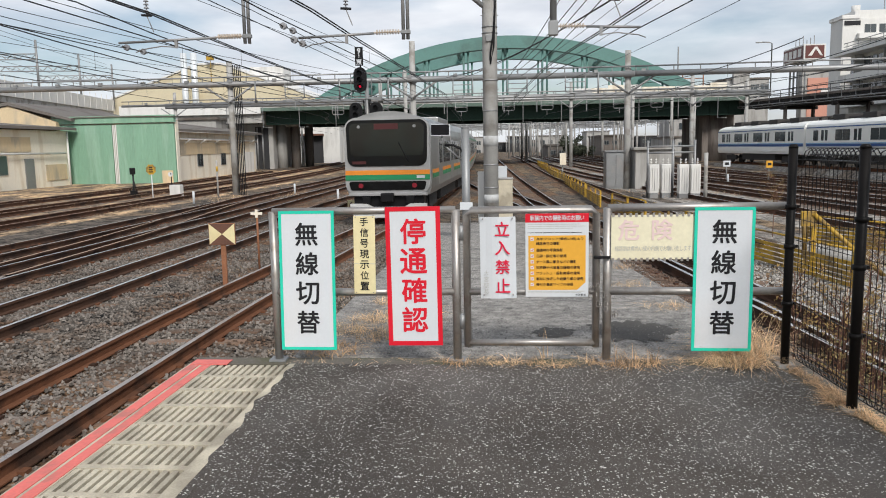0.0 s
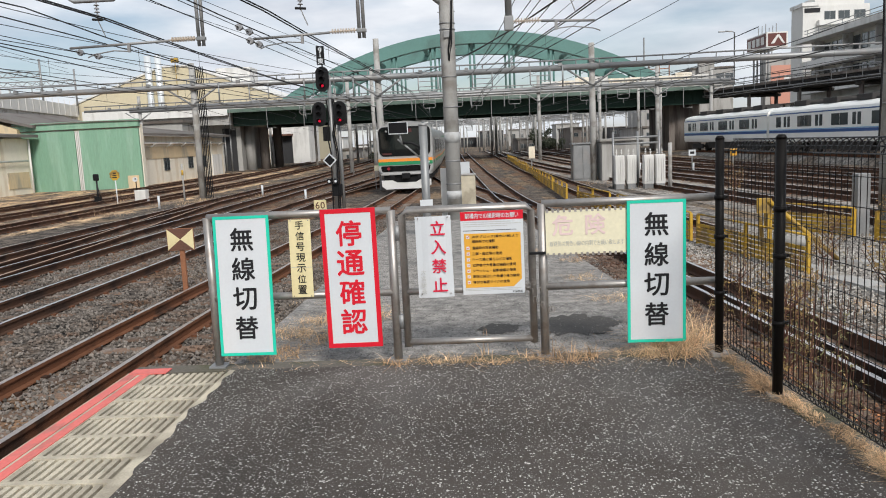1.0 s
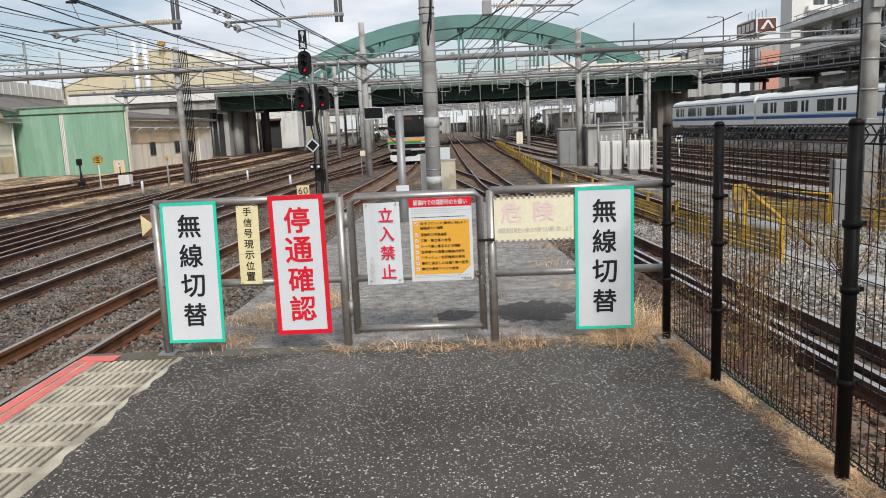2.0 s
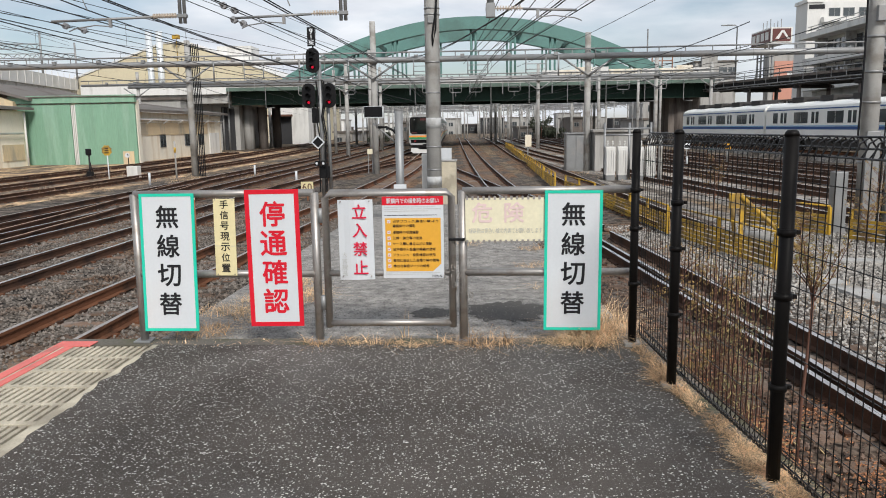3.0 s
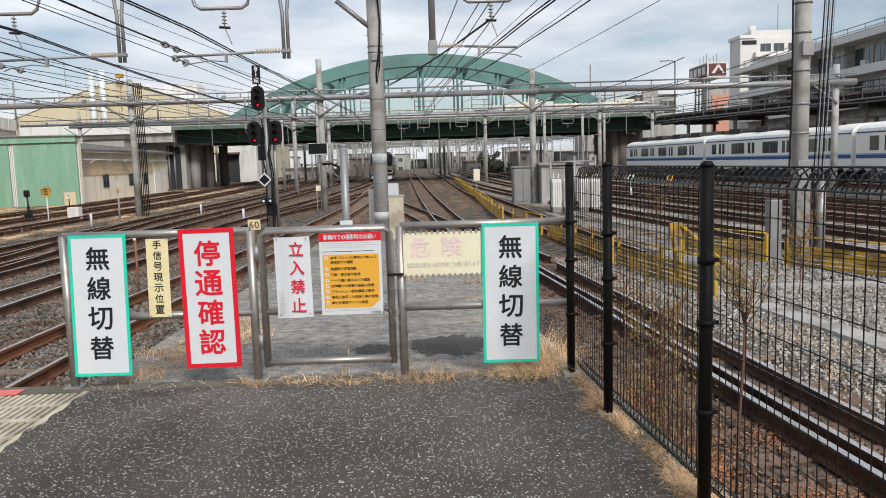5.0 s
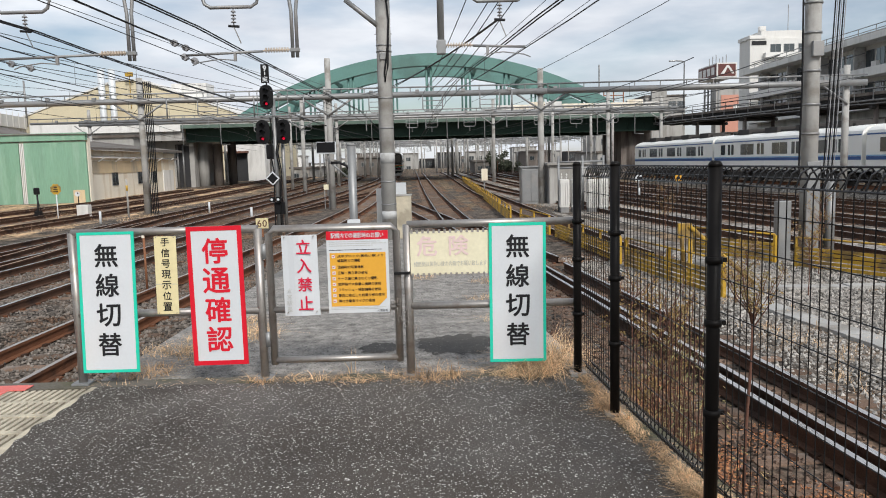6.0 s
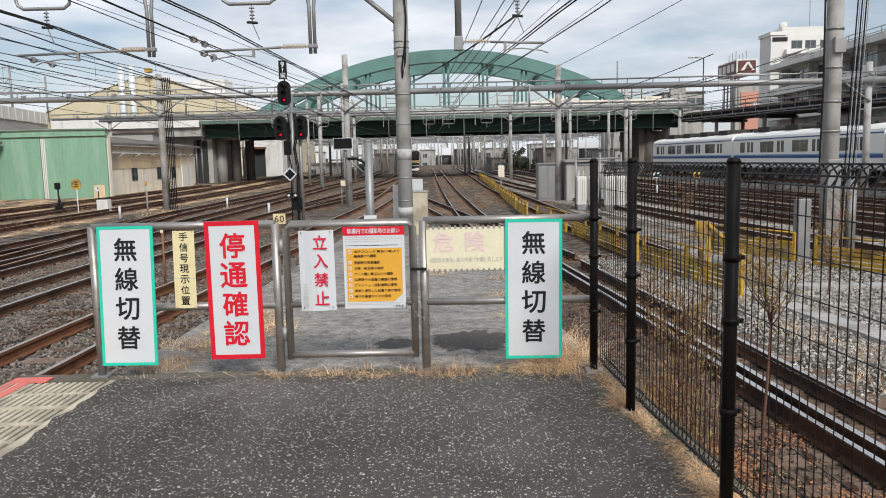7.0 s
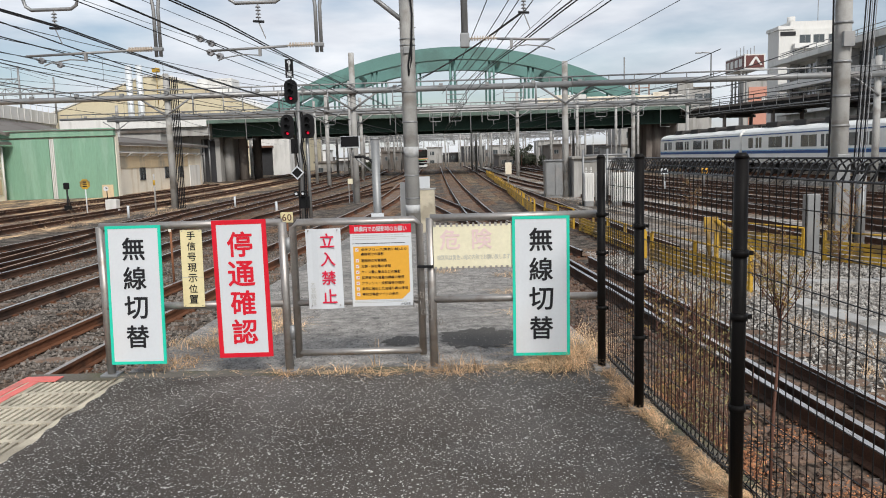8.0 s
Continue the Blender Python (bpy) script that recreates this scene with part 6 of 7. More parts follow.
def balcony_block():
    b = thing("concrete_block", "grey concrete office block with long balconies", "building")
    x = 46.0
    boxpart("wall", x + 1.8, 66, 46, 105, BED - 0.1, 12.6, "pale_concrete", b)
    boxpart("roof_slab", x - 0.4, 66, 45.5, 105.5, 12.6, 13.25, "white_wall", b)
    boxpart("roof_parapet", x + 1.5, 66, 46.5, 104, 13.25, 13.9, "concrete", b)
    for z in (5.7, 9.1):
        boxpart("balcony", x, x + 1.79, 45.8, 105.2, z, z + 0.9, "white_wall", b, 0.02)
        for i in range(30):
            y = 46.6 + i * 1.95
            f = boxpart("window", x + 1.72, x + 1.797, y, y + 1.6, z + 0.95, z + 3.0, "galv", b)
            for k in range(2):
                boxpart("pane", x + 1.68, x + 1.72, y + 0.06 + 0.76 * k, y + 0.76 + 0.76 * k, z + 1.0, z + 2.95, "window", f)
            if i % 4 == 0:
                boxpart("fin_wall", x + 0.5, x + 1.7, y - 0.3, y - 0.05, z + 0.9, z + 3.38, "concrete", b)
        for i in range(9):
            boxpart("air_conditioner", x + 0.5, x + 0.9, 49 + i * 6.1, 49.9 + i * 6.1, z + 0.9, z + 1.5, "white_wall", b, 0.02)
    for i in range(18):
        tubepart("roof_railing_post", [(x + 0.4, 47 + i * 3.3, 13.25), (x + 0.4, 47 + i * 3.3, 14.2)], 0.05, "galv", b, 6)
    for z in (13.75, 14.2):
        tubepart("roof_railing", [(x + 0.4, 47, z), (x + 0.4, 104, z)], 0.05, "galv", b, 6)
    boxpart("roof_house", x + 4, x + 9, 66, 72, 13.25, 15.8, "concrete", b)
    tubepart("tank", [(x + 4, 62, 13.25), (x + 4, 62, 15.6)], 0.9, "tan_wall", b, 14)
    w = thing("white_tower", "white flat-roofed tower block behind the offices", "building")
    boxpart("wall", 48.6, 58, 110, 114, BED - 0.1, 18.4, "render_white", w)
    boxpart("upper_wall", 50.4, 57.4, 110.4, 114, 18.4, 19.6, "render_white", w)
    boxpart("parapet", 48.4, 50.8, 109.8, 114.2, 18.4, 18.9, "white_wall", w)
    windows_y(w, (51.6, 53.6, 55.8), (13.6, 16.4), 110, 1.6, 1.2)
    for i in range(2):
        boxpart("balcony", 50.6, 55, 109.2, 110, 12.8 + 2.8 * i, 13.5 + 2.8 * i, "white_wall", w)
    boxpart("nameplate_bar", 48.8, 51.0, 109.93, 110, 17.5, 18.1, "ink", w)
    tubepart("aerial", [(56, 114, 19), (56, 114, 24)], 0.06, "galv", w, 6)
    tubepart("roof_drum", [(52, 114, 19.6), (52, 114, 20.8)], 0.6, "white_wall", w, 10)


balcony_block()


def lineside_building():
    b = thing("lineside_building", "pale low station building behind the standing train", "building")
    boxpart("wall", 43.9, 45.6, 36, 108, BED - 0.1, 4.45, "white_wall", b)
    boxpart("roof_slab", 43.6, 45.65, 35.8, 108.2, 4.45, 4.6, "roof", b)
    for i in range(24):
        y = 37.5 + 2.9 * i
        boxpart("pillar", 43.72, 43.9, y - 0.25, y + 0.25, BED, 4.44, "soot_pier", b)
        if i % 3:
            f = boxpart("window", 43.86, 43.9, y + 0.5, y + 2.3, 2.3, 3.9, "galv", b)
            for k in range(2):
                boxpart("pane", 43.83, 43.86, y + 0.56 + 0.87 * k, y + 1.37 + 0.87 * k, 2.36, 3.84, "window", f)


lineside_building()


def sign_tower():
    b = thing("sign_tower", "brown and salmon building topped by a maroon sign box", "building")
    boxpart("wall", 59, 66, 152, 154.5, BED - 0.1, 15.2, "grey_wall", b)
    boxpart("salmon_panel", 60, 65.5, 151.8, 152, 6, 13.5, "pinkish", b)
    boxpart("white_panel", 62.5, 65.5, 151.6, 151.8, 9, 11.5, "white_wall", b)
    s = boxpart("sign_box", 58.4, 62.5, 150.2, 161, 16.9, 19.8, "white_wall", b, label="white sign box with maroon faces")
    boxpart("sign_face", 58.7, 62.2, 150.12, 150.2, 17.15, 19.55, "maroon", s)
    shape("emblem", lambda m: prism(m, [(59.2, 17.6), (59.9, 17.6), (60.6, 18.9), (61.5, 17.6), (61.95, 17.6), (60.85, 19.25), (60.4, 19.25)], 150.05, 150.12), "white_wall", s)
    boxpart("sign_face", 58.32, 58.4, 150.5, 160.7, 17.15, 19.55, "maroon", s)
    for i in range(4):
        boxpart("letter_bar", 58.24, 58.32, 151.2 + 2.4 * i, 152.8 + 2.4 * i, 17.6, 19.1, "white_wall", s)
    for i in range(6):
        tubepart("aerial", [(58.6 + i * 0.7, 155, 19.8), (58.6 + i * 0.7, 155, 21.2 + 0.4 * (i % 3))], 0.08, "galv", b, 6)
    for i in range(5):
        tubepart("frame_post", [(59.5, 152 + 2 * i, 8), (59.5, 152 + 2 * i, 16.5)], 0.2, "galv", b, 6)
    for z in (10, 12, 14):
        tubepart("frame_beam", [(59.5, 152, z), (59.5, 160, z)], 0.15, "galv", b, 6)


sign_tower()
w = building("pink_building", "pale pink building beyond the bridge", 44, 52, 150, 165, 13.4, "grey_wall")
boxpart("stair_tower", 45, 48, 149, 150, BED, 15.5, "grey_wall", w)
windows_y(w, (48.6, 50.4), (8, 11), 150, 1.6, 1.4)
for x0, x1, y, z, m in ((34, 45, 150, 9.5, "grey_wall"), (11, 20, 240, 4.2, "grey_wall"), (26, 33, 235, 5.2, "grey_wall"), (-24, -17, 240, 4.6, "soot_pier"),
                        (72, 95, 140, 12, "grey_wall"), (-10, -5, 260, 4.4, "grey_wall")):
    w = building("city_building", "distant low city building beyond the bridge", x0, x1, y, y + 14, z, m, group="city buildings")
    windows_y(w, [x0 + 1 + 2.6 * i for i in range(int((x1 - x0 - 2) / 2.6))], [z - 2.5, z - 5.5], y, 1.5, 1.3)
for i in range(16):
    x = -24 + i * 5.4
    if -8 < x < 3 or i % 2:
        continue
    h = 0.9 + (i * 37 % 11) * 0.2
    w = building("yard_building", "low yard building seen under the bridge", x, x + 3.2 + (i * 13 % 5) * 0.35, 128 + (i * 29 % 24), 150 + (i * 29 % 24), h,
                 ("grey_wall", "roof", "roof", "soot_pier", "soot_pier")[i % 5], group="yard buildings")
    windows_y(w, (x + 0.5, x + 2.0), (h - 1.6,), 128 + (i * 29 % 24), 0.9, 0.8)
rc = random.Random(21)
for i in range(46):
    x = -150 + i * 6.6
    h = rc.uniform(1.2, 4.6)
    y = rc.uniform(235, 300)
    w = building("far_building", "distant low city building along the horizon", x, x + rc.uniform(5.5, 8.5), y, y + 15, h, rc.choice(["white_wall", "grey_wall", "roof", "soot_pier", "soot_pier", "dark"]), group="far city buildings")
    windows_y(w, [x + 0.8 + 2.2 * k for k in range(2)], [h - 2.2], y, 1.4, 1.2)
for i in range(110):
    concrete_pole(rc.uniform(-24, 34), rc.uniform(108, 215), rc.uniform(3.0, 8.0), rc.uniform(0.04, 0.1), "slim grey line pole beyond the bridge")
w = thing("phone_tower", "steel lattice frame on a far roof", "tower")
for dx in (0, 2, 4):
    tubepart("leg", [(36 + dx, 152, 9.5), (36 + dx, 152, 15)], 0.12, "rust", w, 6)
for z in (11, 12.5, 14):
    tubepart("bar", [(36, 152, z), (40, 152, z)], 0.1, "rust", w, 6)
tubepart("mast", [(34.6, 150, 9), (34.6, 150, 20)], 0.14, "galv", w, 6)



def far_shrub(x, y, h, w, seed):
    r = random.Random(seed)
    t = thing("shrub", "dark evergreen shrub beyond the bridge", "shrub", pose(x, y, BED), group="shrubs beyond the bridge")
    tubepart("trunk", [(0, 0, -0.1), (0.1, 0, h * 0.6)], 0.12, "twig", t, 6, r2=0.05)
    vs, fs = [], []
    lumps = [(r.gauss(0, w * 0.4), r.gauss(0, w * 0.3), h * r.uniform(0.3, 0.9), w * r.uniform(0.2, 0.42)) for _ in range(9)]
    for lx, ly, lz, lr in lumps:
        for _ in range(130):
            o = Vector((r.gauss(0, 1), r.gauss(0, 1), r.gauss(0, 0.8))).normalized() * lr * r.uniform(0.5, 1.1) + Vector((lx, ly, lz))
            u = Vector((r.gauss(0, 1), r.gauss(0, 1), r.gauss(0, 1))).normalized() * r.uniform(0.1, 0.22)
            q = u.orthogonal() * 0.6
            k = len(vs)
            vs.extend([tuple(o - u), tuple(o + q), tuple(o + u), tuple(o - q)])
            fs.append((k, k + 1, k + 2, k + 3))
    c = new("crown", raw_mesh("crown", vs, fs, "foliage"))
    c.parent = t
    c["kind"] = "stuff"


for k, (x, y, h, w) in enumerate(((12.2, 130, 4.4, 2.6), (15.4, 136, 2.6, 2.2), (-15.5, 126, 1.8, 2.0))):
    far_shrub(x, y, h, w, 60 + k)

# ---------- yard huts and trackside gear ----------


def huts():
    c = thing("switch_cabinet", "grey steel switch cabinet on the yard ground", "cabinet")
    boxpart("body", 6.45, 7.55, 40.4, 41.6, BED - 0.05, 1.0, "galv", c, 0.02)
    for x in (6.5, 7.03):
        boxpart("door", x, x + 0.48, 40.36, 40.4, BED + 0.15, 0.9, "galv", c, 0.01)
    boxpart("lid", 6.38, 7.62, 40.3, 41.7, 1.0, 1.08, "galv", c)
    h = thing("concrete_hut", "small stained concrete equipment hut", "hut")
    boxpart("wall", 8.0, 10.2, 39.5, 42.0, BED - 0.05, 1.1, "grey_wall", h, 0.02)
    boxpart("roof_slab", 7.85, 10.35, 39.3, 42.2, 1.1, 1.25, "grey_wall", h, 0.02)
    boxpart("side_panel", 9.05, 10.15, 39.46, 39.5, BED, 1.05, "grey_wall", h)
    boxpart("hatch", 8.6, 9.0, 39.44, 39.5, BED + 0.1, BED + 0.5, "dark", h)
    t = thing("transformer_bank", "white transformers on a steel frame with bushings", "transformer")
    for i, x in enumerate((7.7, 8.28, 8.95, 9.5)):
        y = 32.6 - 0.7 * (i > 1)
        b = boxpart("tank", x - 0.235, x + 0.235, y - 0.22, y + 0.22, BED + 0.25, 0.45, "render_white", t, 0.04)
        for k in range(4):
            boxpart("fin", x - 0.2 + 0.115 * k, x - 0.16 + 0.115 * k, y - 0.27, y - 0.22, BED + 0.4, 0.3, "render_white", b)
        for dx in (-0.12, 0.12):
            insulator(t, (x + dx, y, 0.75), 3, 0.06, "white_wall")
        boxpart("foot", x - 0.2, x + 0.2, y - 0.25, y + 0.25, BED - 0.05, BED + 0.25, "galv", t)
    for x in (7.5, 8.7, 9.75):
        tubepart("frame_post", [(x, 33.0, BED), (x, 33.0, 1.6)], 0.06, "galv", t, 8)
    for z in (1.0, 1.3):
        tubepart("frame_bar", [(7.5, 33.0, z), (9.75, 33.0, z)], 0.05, "galv", t, 8)
    p = thing("wooden_post", "short weathered post beside the transformers", "post")
    tubepart("post", [(9.6, 30.3, BED), (9.6, 30.3, 1.0)], 0.09, "concrete", p, 10)
    b = thing("junction_box", "beige trackside box on a post", "box")
    boxpart("box", 5.4, 5.95, 63, 63.5, -0.3, 0.75, "cream_wall", b, 0.02)
    boxpart("leg", 5.6, 5.7, 63.2, 63.3, BED, -0.3, "galv", b)


huts()


def yellow_guard(x0, y0, x1, y1, h=0.62, boards=6):
    """A low yellow slatted guard fence between two places."""
    (x0, y0), (x1, y1) = yard(x0, y0), yard(x1, y1)
    g = thing("guard_fence", "low yellow slatted guard fence beside the track", "fence", group="yellow guard fences")
    a, c = Vector((x0, y0, 0)), Vector((x1, y1, 0))
    L = (c - a).length
    ang = math.degrees(math.atan2(-(c - a).x, (c - a).y))
    g.matrix_basis = pose(x0, y0, BED + rise((y0 + y1) / 2), 0, 0, ang)
    n = max(2, round(L / 1.9) + 1)
    for i in range(n):
        y = L * i / (n - 1)
        boxpart("post", -0.035, 0.035, y - 0.035, y + 0.035, -0.05, h + 0.12, "yellow", g, 0.006)
    for k in range(boards):
        z = 0.06 + (h - 0.1) * k / boards
        boxpart("slat", -0.06, -0.036, 0.02, L - 0.02, z, z + (h - 0.1) / boards * 0.72, "yellow", g)
    tubepart("top_rail", [(0, 0, h + 0.14), (0, L, h + 0.14)], 0.022, "yellow", g, 8)


for x0, y0, x1, y1 in ((6.45, 8.2, 5.75, 12.4), (5.7, 12.8, 5.2, 19.4), (5.1, 20.2, 4.6, 24.4), (4.36, 26.0, 4.4, 31.6), (4.4, 32.2, 4.45, 40), (4.45, 40.6, 4.5, 52), (4.5, 52.6, 4.5, 66), (4.5, 66.6, 4.4, 84),
                       (10.6, 9.2, 9.35, 11.6), (9.2, 12.3, 8.1, 14.6)):
    yellow_guard(x0, y0, x1, y1, 0.58, 5 if y0 < 40 else 4)


def buffer_stop():
    b = thing("yellow_stand", "yellow steel stand with a slanting strut", "stand")
    boxpart("plate", 6.28, 6.56, 10.2, 10.26, -0.2, 0.1, "yellow", b, 0.01)
    boxpart("leg", 6.5, 6.58, 10.21, 10.27, BED, 0.0, "yellow", b, 0.006)
    tubepart("strut", [(6.5, 10.2, 0.05), (7.75, 9.9, BED + 0.05)], 0.045, "yellow", b, 8)
    tubepart("strut", [(6.45, 10.6, 0.05), (6.6, 10.7, BED)], 0.045, "yellow", b, 8)
    p = thing("concrete_pipe", "short grey concrete pipe lying on the ballast", "pipe")
    tubepart("pipe", [(8.2, 11.6, BED + 0.14), (7.3, 12.2, BED + 0.14)], 0.13, "concrete", p, 12)


buffer_stop()


def slab(name, x0, y0, x1, y1, w, label):
    (x0, y0), (x1, y1) = yard(x0, y0), yard(x1, y1)
    d = Vector((x1 - x0, y1 - y0, 0))
    L = d.length
    t = thing(name, label, "concrete slab", pose(x0, y0, BED, 0, 0, math.degrees(math.atan2(-d.x, d.y))), group="cable trough lids")
    n = int(L / 0.6)
    for i in range(n):
        boxpart("lid", -w / 2, w / 2, i * 0.6 + 0.006, i * 0.6 + 0.594, -0.05, 0.06 + 0.008 * ((i * 7) % 3), "concrete", t, 0.006)


slab("cable_trough", 7.75, 0.4, 6.25, 11.4, 0.42, "pale concrete cable trough lids laid along the ballast")
slab("cable_trough", 12.5, 8.7, 7.2, 9.0, 0.3, "pale concrete kerb strip across the yard")


def small_signs():
    s = thing("reflector_sign", "rusty square sign with light and dark triangles", "sign", pose(-4.95, 8.9, 0.06))
    shape("plate", lambda m: box(m, -0.26, 0.26, -0.01, 0.01, -0.36, 0.06, 0, 0.004), "rust", s)
    for k, tri in enumerate([[(-0.25, 0.05), (-0.25, -0.35), (0, -0.15)], [(0.25, 0.05), (0, -0.15), (0.25, -0.35)]]):
        shape("pale_triangle", lambda m, tri=tri: prism(m, tri, -0.016, -0.011), "cream", s)
    for k, tri in enumerate([[(-0.25, 0.05), (0, -0.15), (0.25, 0.05)], [(-0.25, -0.35), (0.25, -0.35), (0, -0.15)]]):
        shape("brown_triangle", lambda m, tri=tri: prism(m, tri, -0.016, -0.011), "twig", s)
    boxpart("post", -0.045, 0.045, 0.012, 0.06, BED - 0.05, -0.1, "rust", s)
    c = thing("cross_marker", "small grey cross marker on a thin post", "marker", pose(-4.95, 11.0, 0.06))
    tubepart("post", [(0, 0, BED), (0, 0, 0.14)], 0.025, "rust", c, 8)
    boxpart("plate", -0.13, 0.13, -0.03, -0.025, 0.03, 0.09, "cream_wall", c)
    boxpart("plate", -0.03, 0.03, -0.036, -0.031, -0.03, 0.15, "cream_wall", c)
    n = thing("speed_sign", "small worn cream speed board reading 60", "sign", pose(-5.32, 23.6, -0.67))
    boxpart("plate", -0.24, 0.24, -0.015, 0.015, -0.2, 0.2, "cream", n, 0.02)
    for x, ch in ((-0.1, "6"), (0.1, "0")):
        write(n, ch, x, -0.02, 0.0, 0.25, "twig", weight=0.012)
    boxpart("post", -0.03, 0.03, 0.016, 0.06, BED + 0.6, 0.18, "rust", n)
    y = thing("yellow_disc_sign", "yellow scalloped warning disc on a thin post", "sign", pose(-19.4, 36.4, -0.25))
    tubepart("post", [(0, 0, BED), (0, 0, 0.6)], 0.03, "white", y, 8)
    shape("disc", lambda m: prism(m, [((0.27 + 0.04 * (k % 2)) * math.cos(math.pi * k / 8), 0.78 + (0.27 + 0.04 * (k % 2)) * math.sin(math.pi * k / 8)) for k in range(16)], -0.05, -0.03), "yellow", y)
    shape("disc_face", lambda m: [box(m, -0.13 + 0.02 * k, 0.13 - 0.02 * k, -0.06, -0.05, 0.62 + 0.12 * k, 0.68 + 0.12 * k) for k in range(3)], "ink", y)
    d = thing("dwarf_signal", "small black dwarf signal on a post", "signal", pose(-21.6, 38.6, 0))
    tubepart("post", [(0, 0, BED), (0, 0, 0.2)], 0.05, "ink", d, 8)
    boxpart("head", -0.16, 0.16, -0.12, 0.05, 0.2, 0.6, "black", d, 0.07)
    boxpart("base", -0.2, 0.12, -0.1, 0.2, BED, -0.75, "black", d)
    for k in (-0.1, 0.12):
        tubepart("stay", [(k, 0.05, -0.75), (0, 0, 0.0)], 0.025, "ink", d, 6)
    m = thing("point_machine", "white trackside box with a round indicator", "box", pose(-19.0, 38.6, 0))
    boxpart("box", -0.3, 0.35, -0.25, 0.25, BED - 0.05, -0.45, "white_wall", m, 0.03)
    tubepart("lever", [(-0.25, 0, -0.46), (-0.25, 0, 0.1)], 0.03, "black", m, 6)
    shape("indicator", lambda q: disc(q, (-0.25, -0.1, 0.18), 0.14, (0, 1, 0), 0.04), "white", m)
    shape("indicator_face", lambda q: prism(q, [(-0.25, 0.18), (-0.14, 0.18), (-0.25, 0.29)], -0.135, -0.125), "ink", m)
    p = thing("kilometre_post", "weathered post with a yellow band", "post", pose(-16.4, 38.5, 0))
    tubepart("post", [(0, 0, BED), (0, 0, 0.95)], 0.055, "concrete", p, 8)
    shape("yellow_band", lambda q: tube(q, [(0, 0, 0.3), (0, 0, 0.6)], 0.066, 8), "yellow", p)
    for x, yy in ((-15.6, 33), (-26, 26), (-12.2, 40), (-8.0, 33), (10.5, 52), (12.0, 48), (14.5, 44)):
        q = thing("marker_stub", "short white track marker stub", "marker", pose(x, yy, 0), group="marker stubs")
        tubepart("stub", [(0, 0, BED), (0, 0, -0.55)], 0.06, "white", q, 10)
    e = thing("distance_sign", "white number board beside the yard track", "sign", pose(15.4, 47.5, 0))
    boxpart("plate", -0.24, 0.24, -0.02, 0.02, -0.2, 0.2, "white", e, 0.01)
    boxpart("number_bar", -0.14, 0.14, -0.03, -0.02, -0.08, 0.09, "ink", e)
    tubepart("post", [(0, 0.04, BED), (0, 0.04, 0.2)], 0.04, "galv", e, 8)
    e = thing("orange_box", "small orange signal box beside the track", "box", pose(17.5, 45.5, 0))
    boxpart("plate", -0.2, 0.2, -0.05, 0.05, -0.25, 0.2, "orange", e, 0.02)
    boxpart("number_bar", -0.12, 0.12, -0.06, -0.05, -0.1, 0.08, "ink", e)
    tubepart("post", [(0, 0.08, BED), (0, 0.08, 0.2)], 0.05, "galv", e, 8)
    e = thing("number_post", "cream trackside number board by the turnout", "sign", pose(-5.26, 40.5, 0))
    boxpart("plate", -0.17, 0.17, -0.02, 0.02, -0.02, 0.3, "cream_faded", e, 0.01)
    boxpart("leg", -0.15, -0.1, 0.021, 0.06, BED, 0.2, "galv", e)
    boxpart("leg", 0.1, 0.15, 0.021, 0.06, BED, 0.2, "galv", e)


small_signs()

for x, y, h in ((-7.6, 58, 7.8), (-13.6, 74, 7.5), (13.5, 74, 7.2), (19.5, 84, 7.6), (22.5, 86, 7.4), (3.2, 112, 7.5), (-14, 118, 7), (6.5, 118, 7.5), (11, 126, 8), (16, 118, 7.5), (20, 133, 8), (-18, 130, 8), (1.5, 150, 8),
                (-20.5, 96, 5), (12.5, 150, 8), (-7, 150, 8), (5, 170, 8), (15, 180, 8)):
    concrete_pole(x, y, h, 0.16, "slim grey line pole in the yard")

# ---------- platform edge panels ----------


